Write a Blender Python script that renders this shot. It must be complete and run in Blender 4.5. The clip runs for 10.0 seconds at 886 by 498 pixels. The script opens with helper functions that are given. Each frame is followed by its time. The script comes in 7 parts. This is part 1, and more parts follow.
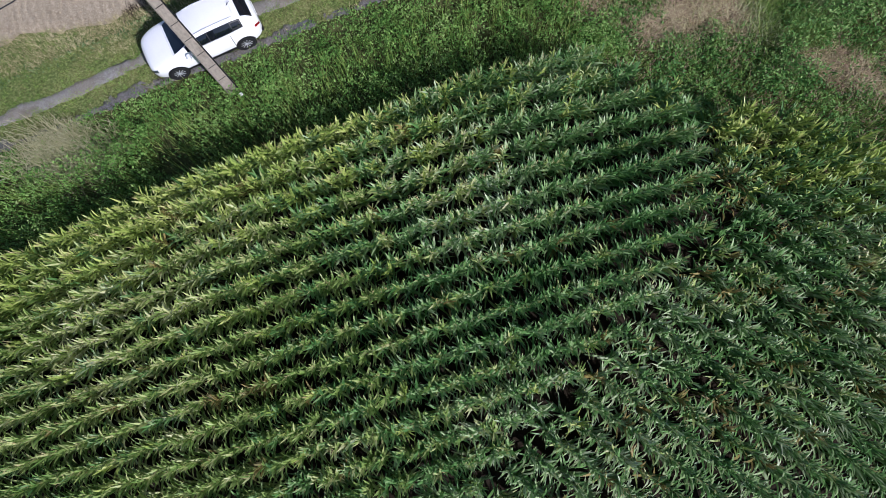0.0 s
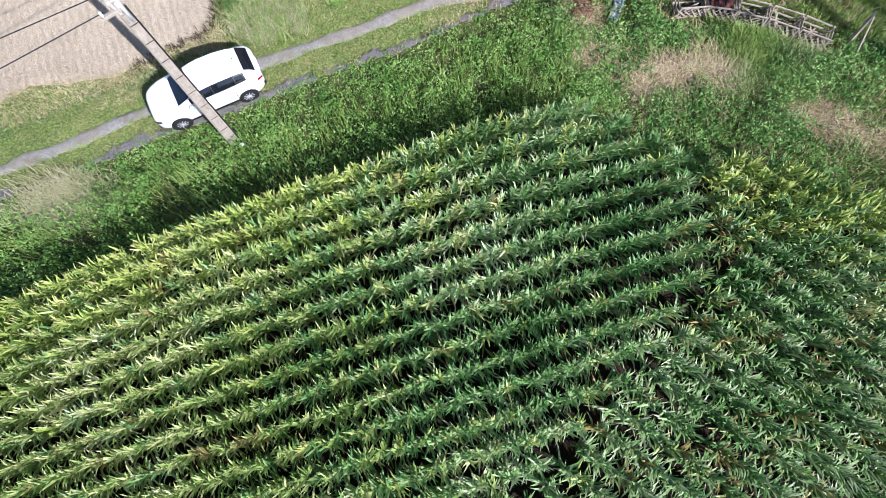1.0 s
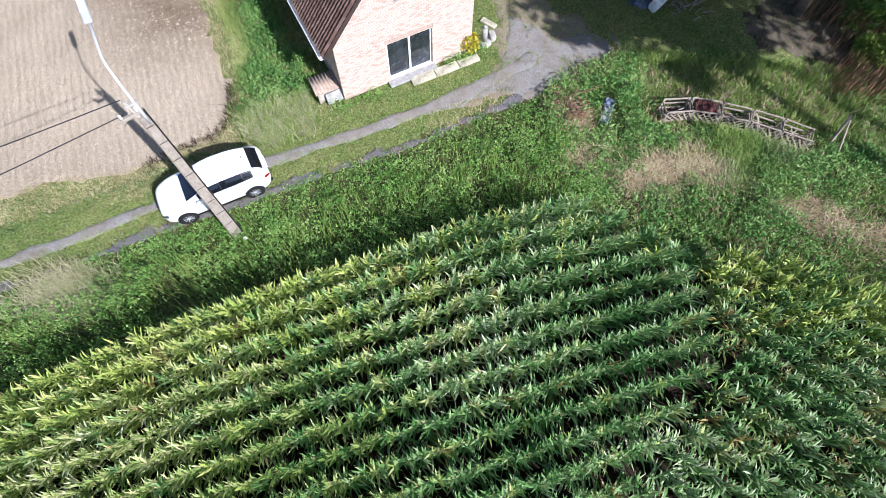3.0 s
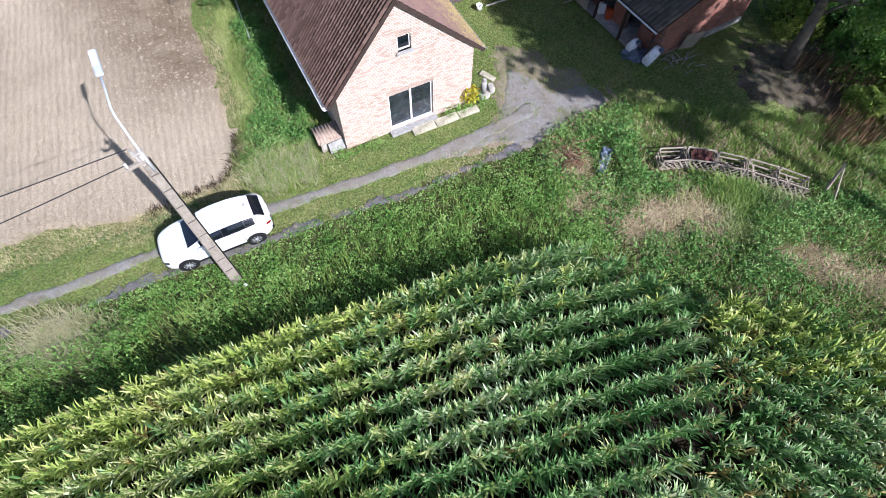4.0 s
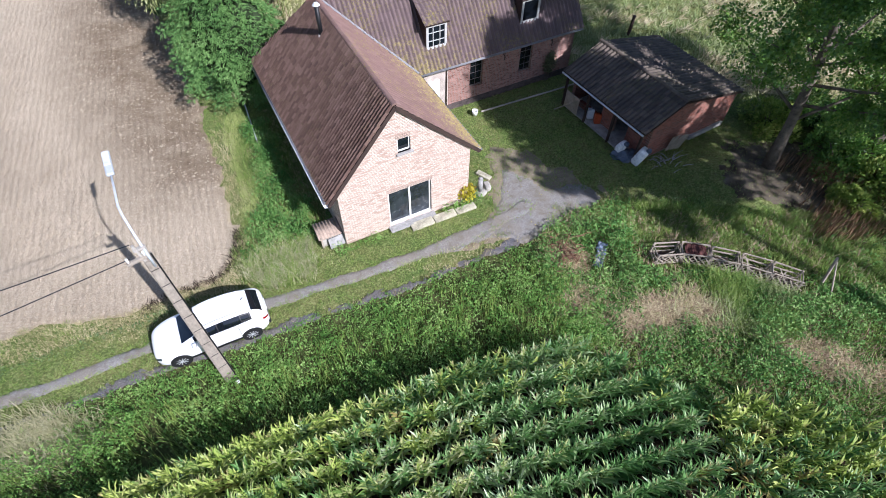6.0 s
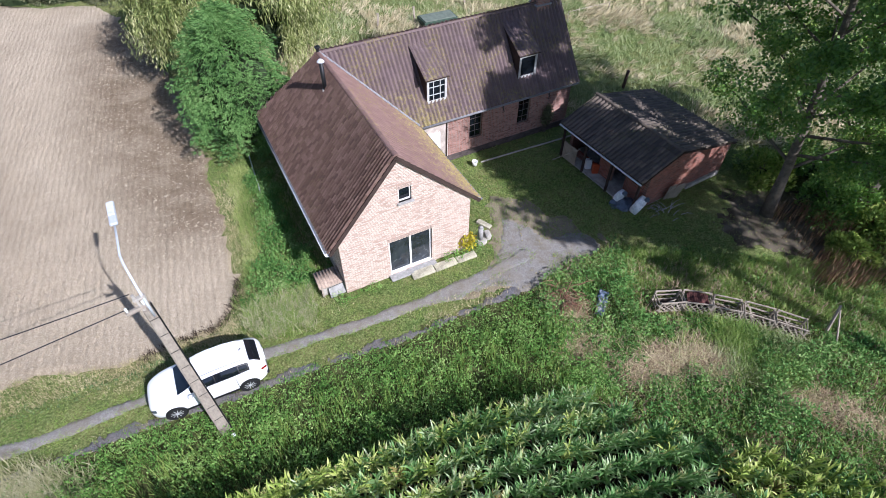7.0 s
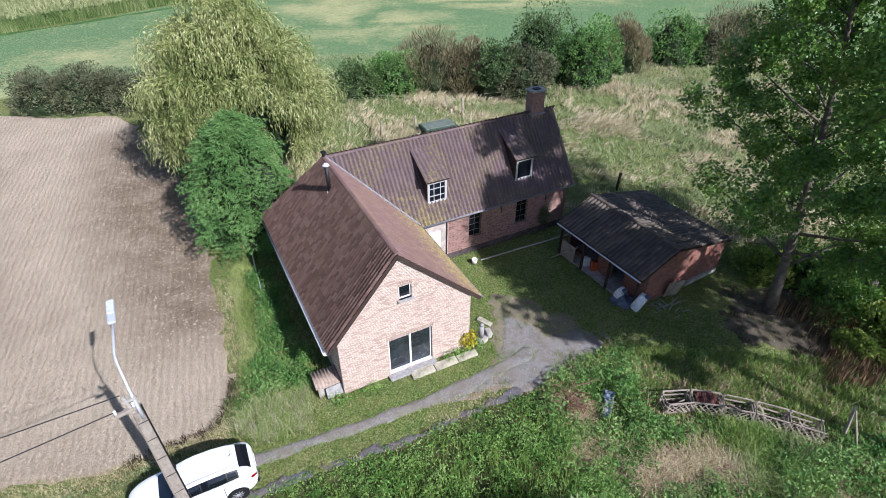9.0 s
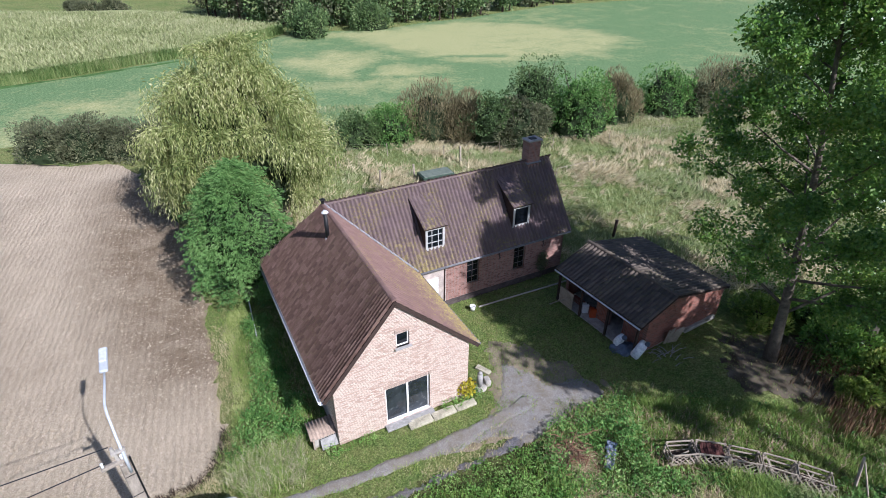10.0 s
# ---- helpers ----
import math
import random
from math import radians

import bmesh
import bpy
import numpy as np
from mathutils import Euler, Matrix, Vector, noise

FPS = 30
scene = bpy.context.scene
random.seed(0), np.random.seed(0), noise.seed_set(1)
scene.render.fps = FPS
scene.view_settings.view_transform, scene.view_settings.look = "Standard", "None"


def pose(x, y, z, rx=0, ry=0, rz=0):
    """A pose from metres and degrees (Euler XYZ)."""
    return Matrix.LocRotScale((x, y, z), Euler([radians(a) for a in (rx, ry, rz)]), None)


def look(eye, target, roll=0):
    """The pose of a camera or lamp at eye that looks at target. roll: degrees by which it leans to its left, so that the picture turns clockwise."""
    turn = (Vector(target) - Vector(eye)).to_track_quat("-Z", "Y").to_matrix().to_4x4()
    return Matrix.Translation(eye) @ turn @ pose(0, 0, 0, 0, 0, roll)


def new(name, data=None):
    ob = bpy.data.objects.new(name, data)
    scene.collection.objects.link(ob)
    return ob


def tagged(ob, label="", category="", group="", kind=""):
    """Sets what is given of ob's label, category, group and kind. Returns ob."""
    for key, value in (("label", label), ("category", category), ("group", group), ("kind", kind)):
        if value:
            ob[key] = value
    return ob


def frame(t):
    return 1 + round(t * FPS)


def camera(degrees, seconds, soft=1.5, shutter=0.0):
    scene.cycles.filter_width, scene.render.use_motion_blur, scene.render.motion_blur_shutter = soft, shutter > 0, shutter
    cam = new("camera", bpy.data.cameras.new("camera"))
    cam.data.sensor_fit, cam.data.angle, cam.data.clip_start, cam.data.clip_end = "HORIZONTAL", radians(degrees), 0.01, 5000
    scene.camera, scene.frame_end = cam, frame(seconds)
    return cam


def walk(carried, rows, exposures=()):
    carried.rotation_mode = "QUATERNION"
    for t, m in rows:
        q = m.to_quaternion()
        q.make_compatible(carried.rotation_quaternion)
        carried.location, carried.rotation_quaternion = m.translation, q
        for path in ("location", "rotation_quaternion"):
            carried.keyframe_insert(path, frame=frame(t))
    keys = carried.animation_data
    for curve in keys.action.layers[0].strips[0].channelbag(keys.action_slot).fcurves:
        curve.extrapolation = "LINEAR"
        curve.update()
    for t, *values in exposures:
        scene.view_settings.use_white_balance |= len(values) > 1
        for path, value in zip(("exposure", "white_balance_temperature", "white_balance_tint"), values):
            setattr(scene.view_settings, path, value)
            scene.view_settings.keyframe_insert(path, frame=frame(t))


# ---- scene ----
# Drone hovering 18 m above a maize field, tilting up from almost straight down.
cam = camera(78.55, 10.0, soft=0.6)
HOVER = 18.07
# seconds, yaw, pitch, roll of the gimbal from its first direction
GIMBAL = [
    (0.0, 0.0, 0.0, 0.0),
    (0.5, -0.15, 2.58, 0.04),
    (1.0, -0.31, 5.07, 0.06),
    (1.5, -0.36, 7.45, 0.04),
    (2.0, -0.31, 9.85, 0.09),
    (2.5, -0.32, 12.34, 0.12),
    (4.0, -0.26, 19.79, 0.15),
    (4.5, -0.37, 22.20, 0.15),
    (5.0, -0.46, 24.70, 0.02),
    (5.5, -0.49, 27.20, -0.01),
    (7.0, -0.39, 34.86, -0.15),
    (7.5, -0.43, 37.44, -0.19),
    (8.0, -0.42, 40.04, -0.18),
    (8.5, -0.38, 42.60, -0.19),
    (9.0, -0.40, 45.15, -0.29),
    (9.5, -0.55, 47.62, -0.42),
    (10.0, -0.78, 50.07, -0.58)]
walk(cam, [(t, pose(0, 0, HOVER, -81.6) @ pose(0, 0, 0, 90 + p, 0, y) @ pose(0, 0, 0, 0, 0, r)) for t, y, p, r in GIMBAL],
     exposures=[(0.0, 0.15, 5600, 20), (0.2, 0.86, 5600, 20), (0.3, 1.04, 5600, 20), (2.5, 0.97, 5600, 20), (5.0, 0.80, 5600, 20), (7.5, 0.65, 5600, 20), (10.0, 0.55, 5600, 20)])

# ---- world and sun ----
SUN_EL, SUN_AZ = radians(39.0), math.atan2(0.714, -0.70)
world = bpy.data.worlds.new("world")
scene.world = world
world.use_nodes = True
wn = world.node_tree
sky = wn.nodes.new("ShaderNodeTexSky")
sky.sky_type, sky.sun_disc = "NISHITA", False
sky.sun_elevation, sky.sun_rotation = SUN_EL, SUN_AZ
wn.links.new(sky.outputs[0], wn.nodes["Background"].inputs[0])
wn.nodes["Background"].inputs[1].default_value = 0.072
sun = new("sun", bpy.data.lights.new("sun", "SUN"))
sun.data.energy, sun.data.angle, sun.data.color = 5.0, radians(0.55), (1.0, 0.955, 0.88)
sun.matrix_world = look((60 * math.sin(SUN_AZ) * math.cos(SUN_EL), 60 * math.cos(SUN_AZ) * math.cos(SUN_EL), 60 * math.sin(SUN_EL)), (0, 0, 0))


# ---- materials ----
def srgb(h):
    """Linear colour from a hex value."""
    c = [int(h[i:i + 2], 16) / 255 for i in (0, 2, 4)]
    return tuple(v / 12.92 if v <= 0.04045 else ((v + 0.055) / 1.055) ** 2.4 for v in c) + (1.0,)


class Nodes:
    """A small builder for one node material."""

    def __init__(self, name, rough=0.8, metal=0.0, spec=0.3):
        self.m = bpy.data.materials.new(name)
        self.m.use_nodes = True
        self.t = self.m.node_tree
        self.b = self.t.nodes["Principled BSDF"]
        self.b.inputs["Roughness"].default_value = rough
        self.b.inputs["Metallic"].default_value = metal
        self.b.inputs["Specular IOR Level"].default_value = spec

    def n(self, kind, **values):
        node = self.t.nodes.new("ShaderNode" + kind)
        for k, v in values.items():
            node.inputs[k.replace("_", " ")].default_value = v
        return node

    def link(self, a, b):
        self.t.links.new(a, b)
        return self

    def coords(self, kind="Object", scale=(1, 1, 1)):
        tc, mp = self.n("TexCoord"), self.n("Mapping", Scale=scale)
        self.link(tc.outputs[kind], mp.inputs[0])
        return mp.outputs[0]

    def noise(self, co, scale, detail=4.0, rough=0.6, lo=0.35, hi=0.65):
        tex = self.n("TexNoise", Scale=scale, Detail=detail, Roughness=rough)
        self.link(co, tex.inputs["Vector"])
        mr = self.n("MapRange", From_Min=lo, From_Max=hi)
        self.link(tex.outputs[0], mr.inputs[0])
        return mr.outputs[0]

    def ramp(self, fac, stops):
        r = self.n("ValToRGB")
        e = r.color_ramp.elements
        while len(e) < len(stops):
            e.new(0.5)
        for el, (p, c) in zip(e, stops):
            el.position, el.color = p, c
        self.link(fac, r.inputs[0])
        return r.outputs[0]

    def mix(self, fac, a, b, how="MIX"):
        x = self.n("Mix")
        x.data_type, x.blend_type = "RGBA", how
        for sock, v in ((x.inputs[0], fac), (x.inputs[6], a), (x.inputs[7], b)):
            if isinstance(v, (tuple, float, int)):
                sock.default_value = v
            else:
                self.link(v, sock)
        return x.outputs[2]

    def math(self, how, a, b=0.0):
        x = self.n("Math")
        x.operation = how
        for sock, v in ((x.inputs[0], a), (x.inputs[1], b)):
            if isinstance(v, (float, int)):
                sock.default_value = v
            else:
                self.link(v, sock)
        return x.outputs[0]

    def attribute(self, name):
        """A value laid over the mesh."""
        a = self.n("Attribute")
        a.attribute_name = name
        return a.outputs["Fac"]

    def random(self):
        """A number for each piece: each object, and each island of a joined mesh."""
        return self.math("FRACT", self.math("ADD", self.n("ObjectInfo").outputs["Random"], self.n("NewGeometry").outputs["Random Per Island"]))

    def bump(self, height, strength=0.5, distance=0.02):
        b = self.n("Bump", Strength=strength, Distance=distance)
        self.link(height, b.inputs["Height"])
        self.link(b.outputs[0], self.b.inputs["Normal"])
        return self

    def done(self, colour):
        if isinstance(colour, tuple):
            self.b.inputs["Base Color"].default_value = colour
        else:
            self.link(colour, self.b.inputs["Base Color"])
        return self.m

    def leafy(self, colour, share=0.3):
        """Lets part of the light through, as leaves do."""
        self.done(colour)
        tr, mx = self.n("BsdfTranslucent"), self.n("MixShader", Fac=share)
        self.link(colour, tr.inputs[0])
        self.link(self.b.outputs[0], mx.inputs[1]).link(tr.outputs[0], mx.inputs[2])
        self.link(mx.outputs[0], self.t.nodes["Material Output"].inputs[0])
        return self.m


def plain(name, hexa, rough=0.6, metal=0.0, spec=0.4, grain=0.12, scale=9.0, bump=0.0):
    """A nearly even surface with faint stains at two scales."""
    k = Nodes(name, rough, metal, spec)
    c = srgb(hexa)
    dark = tuple(v * (1 - 2 * grain) for v in c[:3]) + (1,)
    light = tuple(min(1, v * (1 + grain)) for v in c[:3]) + (1,)
    co = k.coords()
    a, b = k.noise(co, scale, 5, 0.6), k.noise(co, scale * 7, 3, 0.6)
    f = k.math("ADD", k.math("MULTIPLY", a, 0.65), k.math("MULTIPLY", b, 0.35))
    if bump:
        k.bump(b, bump, 0.01)
    return k.done(k.ramp(f, [(0, dark), (1, light)]))


def leaf_material(name, stops, share=0.3, rough=0.55, patch=0.35, spec=0.35, drift=0.4):
    """Foliage: each leaf differs a little, and larger patches drift in colour."""
    k = Nodes(name, rough, 0, spec)
    co = k.coords()
    f = k.math("ADD", k.math("MULTIPLY", k.random(), 1 - drift), k.math("MULTIPLY", k.noise(co, patch, 3, 0.6), drift))
    return k.leafy(k.ramp(f, [(i / (len(stops) - 1), srgb(s)) for i, s in enumerate(stops)]), share)


def grass_ground():
    k = Nodes("grass_ground", 0.95, 0, 0.1)
    co = k.coords()
    fine, mid, big = k.noise(co, 14, 6, 0.7, 0.3, 0.7), k.noise(co, 1.6, 6, 0.65, 0.38, 0.62), k.noise(co, 0.22, 4, 0.6, 0.4, 0.6)
    green = k.ramp(fine, [(0, srgb("2e3e1c")), (0.5, srgb("566c36")), (1, srgb("90a264"))])
    dry = k.ramp(fine, [(0, srgb("5d5634")), (0.5, srgb("8d8658")), (1, srgb("b5ab7e"))])
    f = k.math("MULTIPLY", k.math("ADD", k.math("MULTIPLY", mid, 0.6), k.math("MULTIPLY", big, 0.5)), 0.55)
    k.bump(fine, 0.8, 0.05)
    return k.done(k.mix(f, green, dry))


def soil():
    """Harvested field: pale crumbly earth with stubble lines."""
    k = Nodes("soil", 0.97, 0, 0.08)
    co = k.coords()
    fine, mid, big = k.noise(co, 22, 7, 0.75, 0.3, 0.7), k.noise(co, 2.2, 6, 0.7, 0.35, 0.65), k.noise(co, 0.09, 4, 0.6, 0.4, 0.62)
    wave = k.n("TexWave", Scale=1.0, Distortion=5.0, Detail=6.0, Detail_Scale=1.6, Detail_Roughness=0.7)
    mp = k.n("Mapping", Rotation=(0, 0, radians(-20)), Scale=(1.05, 1.05, 1.05))
    k.link(co, mp.inputs[0]).link(mp.outputs[0], wave.inputs[0])
    base = k.ramp(fine, [(0, srgb("7a6b56")), (0.35, srgb("bcad94")), (0.7, srgb("dccdb4")), (1, srgb("f2e8d6"))])
    damp = k.ramp(fine, [(0, srgb("4e4030")), (0.5, srgb("766552")), (1, srgb("a49278"))])
    wet = k.math("MULTIPLY", k.attribute("damp"), k.noise(co, 0.5, 6, 0.7, 0.0, 0.55))
    c = k.mix(k.math("MAXIMUM", k.math("MULTIPLY", big, 0.45), wet), base, damp)
    c = k.mix(k.math("MULTIPLY", k.math("MULTIPLY", wave.outputs[1], k.noise(co, 0.8, 4, 0.6, 0.3, 0.6)), 0.28), c, srgb("6f6250"))
    clod = k.n("TexVoronoi", Scale=9.0)
    k.link(co, clod.inputs["Vector"])
    c = k.mix(k.math("MULTIPLY", k.math("LESS_THAN", clod.outputs["Distance"], 0.17), 0.38), c, srgb("e9dfcd"))
    c = k.mix(k.math("MULTIPLY", mid, 0.3), c, srgb("b7a98f"))
    c = k.mix(k.math("MULTIPLY", k.noise(co, 6.5, 8, 0.85, 0.42, 0.6), 0.24), c, srgb("8c7d68"))
    h = k.math("ADD", k.math("MULTIPLY", wave.outputs[1], 0.7), fine)
    k.bump(h, 0.9, 0.05)
    return k.done(c)


def gravel(name, dark, mid, light, bumpy=0.9, dirt=0.6):
    k = Nodes(name, 0.9, 0, 0.2)
    co = k.coords()
    v = k.n("TexVoronoi", Scale=48.0)
    k.link(co, v.inputs["Vector"])
    fine, big = k.noise(co, 40, 5, 0.7, 0.3, 0.7), k.noise(co, 0.9, 5, 0.65, 0.36, 0.64)
    stone = k.ramp(k.math("ADD", k.math("MULTIPLY", v.outputs["Color"], 0.6), k.math("MULTIPLY", fine, 0.4)),
                   [(0, srgb(dark)), (0.5, srgb(mid)), (1, srgb(light))])
    c = k.mix(k.math("MULTIPLY", big, 0.6), stone, srgb("857c6c"))
    c = k.mix(k.math("MULTIPLY", k.noise(co, 1.9, 6, 0.75, 0.46, 0.64), dirt), c, srgb("6b614e"))
    k.bump(v.outputs["Distance"], bumpy, 0.03)
    return k.done(c)


def brickwork(name, pale, mid, rosy, mortar, soot=0.0):
    """Courses 65 mm high with raked joints; the wall's own x and z lay them out."""
    k = Nodes(name, 0.92, 0, 0.15)
    tc, sep, com = k.n("TexCoord"), k.n("SeparateXYZ"), k.n("CombineXYZ")
    k.link(tc.outputs["Object"], sep.inputs[0]).link(sep.outputs[0], com.inputs[0]).link(sep.outputs[2], com.inputs[1])
    br = k.n("TexBrick", Scale=1.0, Mortar_Size=0.011, Mortar_Smooth=0.3, Bias=0.0, Brick_Width=0.2, Row_Height=0.065)
    k.link(com.outputs[0], br.inputs[0])
    br.inputs["Color1"].default_value, br.inputs["Color2"].default_value, br.inputs["Mortar"].default_value = (0, 0, 0, 1), (1, 1, 1, 1), (0.5, 0.5, 0.5, 1)
    co = k.coords()
    grain, patch = k.noise(co, 60, 4, 0.7), k.noise(co, 0.8, 5, 0.6, 0.38, 0.62)
    f = k.math("ADD", k.math("MULTIPLY", br.outputs["Color"], 0.8), k.math("MULTIPLY", grain, 0.2))
    c = k.ramp(f, [(0, srgb(rosy)), (0.16, srgb(rosy)), (0.4, srgb(mid)), (1, srgb(pale))])
    c = k.mix(k.math("MULTIPLY", patch, 0.35), c, srgb(mid))
    c = k.mix(k.math("MULTIPLY", k.noise(co, 16, 5, 0.8, 0.5, 0.72), 0.5), c, srgb(rosy))
    if soot:
        c = k.mix(k.math("MULTIPLY", k.noise(co, 1.7, 6, 0.7, 0.45, 0.62), soot), c, srgb("2b2220"))
    c = k.mix(br.outputs["Fac"], c, srgb(mortar))
    k.bump(k.math("SUBTRACT", k.math("MULTIPLY", grain, 0.3), br.outputs["Fac"]), 0.8, 0.012)
    return k.done(c)


def tile_material(name, stops, moss, amount, rough=0.75, lichen=()):
    """Clay roof tiles, each burnt a little differently, with moss spots. lichen: rows of (direction, from, to) between which yellow lichen thickens."""
    k = Nodes(name, rough, 0, 0.3)
    co = k.coords()
    grain = k.noise(co, 30, 4, 0.7)
    f = k.math("ADD", k.math("MULTIPLY", k.random(), 0.7), k.math("MULTIPLY", grain, 0.3))
    c = k.ramp(f, [(i / (len(stops) - 1), srgb(s)) for i, s in enumerate(stops)])
    geo = k.n("NewGeometry")
    spot, big = k.noise(geo.outputs["Position"], 9, 5, 0.7, 0.5, 0.6), k.noise(geo.outputs["Position"], 0.7, 4, 0.6, 0.42, 0.6)
    c = k.mix(k.math("MULTIPLY", k.math("MULTIPLY", spot, big), amount), c, srgb(moss))
    grown = None
    for way, start, full in lichen:
        dot, mr = k.n("VectorMath"), k.n("MapRange", From_Min=start, From_Max=full)
        dot.operation = "DOT_PRODUCT"
        dot.inputs[1].default_value = way
        k.link(geo.outputs["Position"], dot.inputs[0]).link(dot.outputs["Value"], mr.inputs[0])
        grown = mr.outputs[0] if grown is None else k.math("MULTIPLY", grown, mr.outputs[0])
    if lichen:
        crust = k.math("ADD", grown, k.math("MULTIPLY", k.math("SUBTRACT", k.noise(geo.outputs["Position"], 4.5, 6, 0.75, 0.35, 0.65), 0.62), 0.9))
        mr = k.n("MapRange", From_Min=0.1, From_Max=0.75, To_Max=0.62)
        k.link(crust, mr.inputs[0])
        c = k.mix(k.math("MULTIPLY", mr.outputs[0], k.math("GREATER_THAN", grown, 0.01)), c, k.ramp(grain, [(0, srgb("857a42")), (0.6, srgb("a39852")), (1, srgb("bcb26e"))]))
    k.bump(grain, 0.3, 0.01)
    return k.done(c)


def glass_dark(name="window_glass"):
    k = Nodes(name, 0.05, 0, 0.6)
    co = k.coords()
    return k.done(k.ramp(k.noise(co, 1.3, 3), [(0, srgb("0e1216")), (1, srgb("1c2228"))]))


def glass_grey():
    """Pane colour with grey patches painted for the dim room behind and reflections."""
    k = Nodes("patio_glass", 0.06, 0, 0.6)
    co = k.coords()
    f = k.math("ADD", k.math("MULTIPLY", k.noise(co, 1.1, 2, 0.5), 0.6), k.math("MULTIPLY", k.noise(co, 4.0, 3, 0.6, 0.5, 0.7), 0.4))
    return k.done(k.ramp(f, [(0, srgb("1e2327")), (0.6, srgb("343a3f")), (1, srgb("5c6166"))]))


def wood(name, dark, light, scale=(3, 3, 30)):
    k = Nodes(name, 0.85, 0, 0.2)
    co = k.coords("Object", scale)
    g, s = k.noise(co, 3, 6, 0.7), k.noise(k.coords(), 2.5, 4, 0.6)
    k.bump(g, 0.4, 0.01)
    return k.done(k.ramp(k.math("ADD", k.math("MULTIPLY", g, 0.6), k.math("MULTIPLY", s, 0.4)), [(0, srgb(dark)), (1, srgb(light))]))


M_GRASS, M_SOIL = grass_ground(), soil()
M_GRAVEL = gravel("gravel", "5a5956", "878582", "b2b0ac", 0.6)
M_RUT = gravel("rut_gravel", "3c3c40", "6c6b70", "a09fa3", 1.0, 0.15)
M_BRICK = brickwork("pale_brick", "decdbc", "cfb9a9", "ac8e7e", "9e9286")
M_BRICK_OLD = brickwork("old_brick", "b58c80", "9a7064", "74493f", "948880", 0.3)
M_BRICK_SHED = brickwork("red_brick", "a86c5c", "8e5546", "683c33", "84746a", 0.35)
M_TILE_DARK = tile_material("dark_tiles", ["4a3832", "564239", "644f46", "745e54"], "6a6337", 0.2, 0.5)
ACROSS, ALONG = (0.888, 0.46, 0), (-0.46, 0.888, 0)
M_TILE_BROWN = tile_material("brown_tiles", ["6c5650", "735c55", "775f58", "7e6760"], "8c8134", 0.35, lichen=[(ACROSS, 7.6, 10.2)])
M_TILE_OLD = tile_material("weathered_tiles", ["5e5050", "645655", "695a59", "706160"], "8d8440", 0.5, lichen=[(ALONG, 21.8, 19.7), (ACROSS, 13.6, 8.6)])
M_TILE_SHED = tile_material("grey_tiles", ["46403a", "524a43", "5f554c", "706558"], "6a683c", 0.45)
M_GLASS = glass_dark()
M_PATIO = glass_grey()
M_DORMER = plain("grey_white_frame", "b4b4b0", 0.5, grain=0.1)
M_WHITE = plain("white_frame", "dcdcd8", 0.4, grain=0.06)
M_PLASTER = plain("worn_whitewash", "b8aca2", 0.85, grain=0.2, scale=3, bump=0.2)
M_ZINC = plain("zinc_gutter", "c8ccce", 0.5, 0.0, grain=0.15)
M_PLINTH = plain("tarred_plinth", "544b48", 0.9, grain=0.3, scale=3, bump=0.3)
M_SASH = plain("weathered_sash", "6f655d", 0.7, grain=0.2)
M_LEAD = plain("lead_flashing", "8f9093", 0.6, 0.2, grain=0.2)
M_STONE = plain("grey_stone", "9d9b97", 0.85, grain=0.2, scale=5, bump=0.4)
M_CONCRETE = plain("pale_concrete", "a9a49a", 0.9, grain=0.22, scale=4, bump=0.5)
M_DARKWOOD = wood("dark_wood", "2c2320", "4c3f38")
M_OLDWOOD = wood("weathered_wood", "746b5f", "b8ad9b")
M_BLACK = plain("black_plastic", "17181a", 0.5, grain=0.1)


# ---- mesh helpers ----
def part(name, bm, material, parent, label="", smooth=False):
    """Links a bmesh as one mesh object, under a thing or part if one is given."""
    me = bpy.data.meshes.new(name)
    bmesh.ops.recalc_face_normals(bm, faces=bm.faces)
    bm.to_mesh(me)
    bm.free()
    me.materials.append(material)
    if smooth:
        me.polygons.foreach_set("use_smooth", [True] * len(me.polygons))
    ob = new(name, me)
    ob.parent = parent
    return tagged(ob, label)


def raw(name, co, faces, material, parent=None, smooth=False):
    """A mesh object straight from arrays of places and faces."""
    me = bpy.data.meshes.new(name)
    me.from_pydata(np.asarray(co, float).tolist(), [], [tuple(f) for f in faces] if not isinstance(faces, np.ndarray) else faces.tolist())
    me.materials.append(material)
    if smooth:
        me.polygons.foreach_set("use_smooth", [True] * len(me.polygons))
    ob = new(name, me)
    ob.parent = parent
    return ob


def thing(name, m, label, category, group="", kind=""):
    ob = new(name)
    ob.matrix_world = m
    ob.empty_display_size = 0.2
    return tagged(ob, label, category, group, kind)


def block(bm, size, m=Matrix(), bevel=0.0):
    """Adds a box of that size, centred at the pose m, to a bmesh."""
    made = bmesh.ops.create_cube(bm, size=1.0, matrix=m @ Matrix.Diagonal((*size, 1)))
    if bevel:
        edges = list({e for v in made["verts"] for e in v.link_edges})
        bmesh.ops.bevel(bm, geom=edges, offset=bevel, segments=2, affect="EDGES", profile=0.5)
    return bm


def boxed(size, m=Matrix(), bevel=0.0):
    return block(bmesh.new(), size, m, bevel)


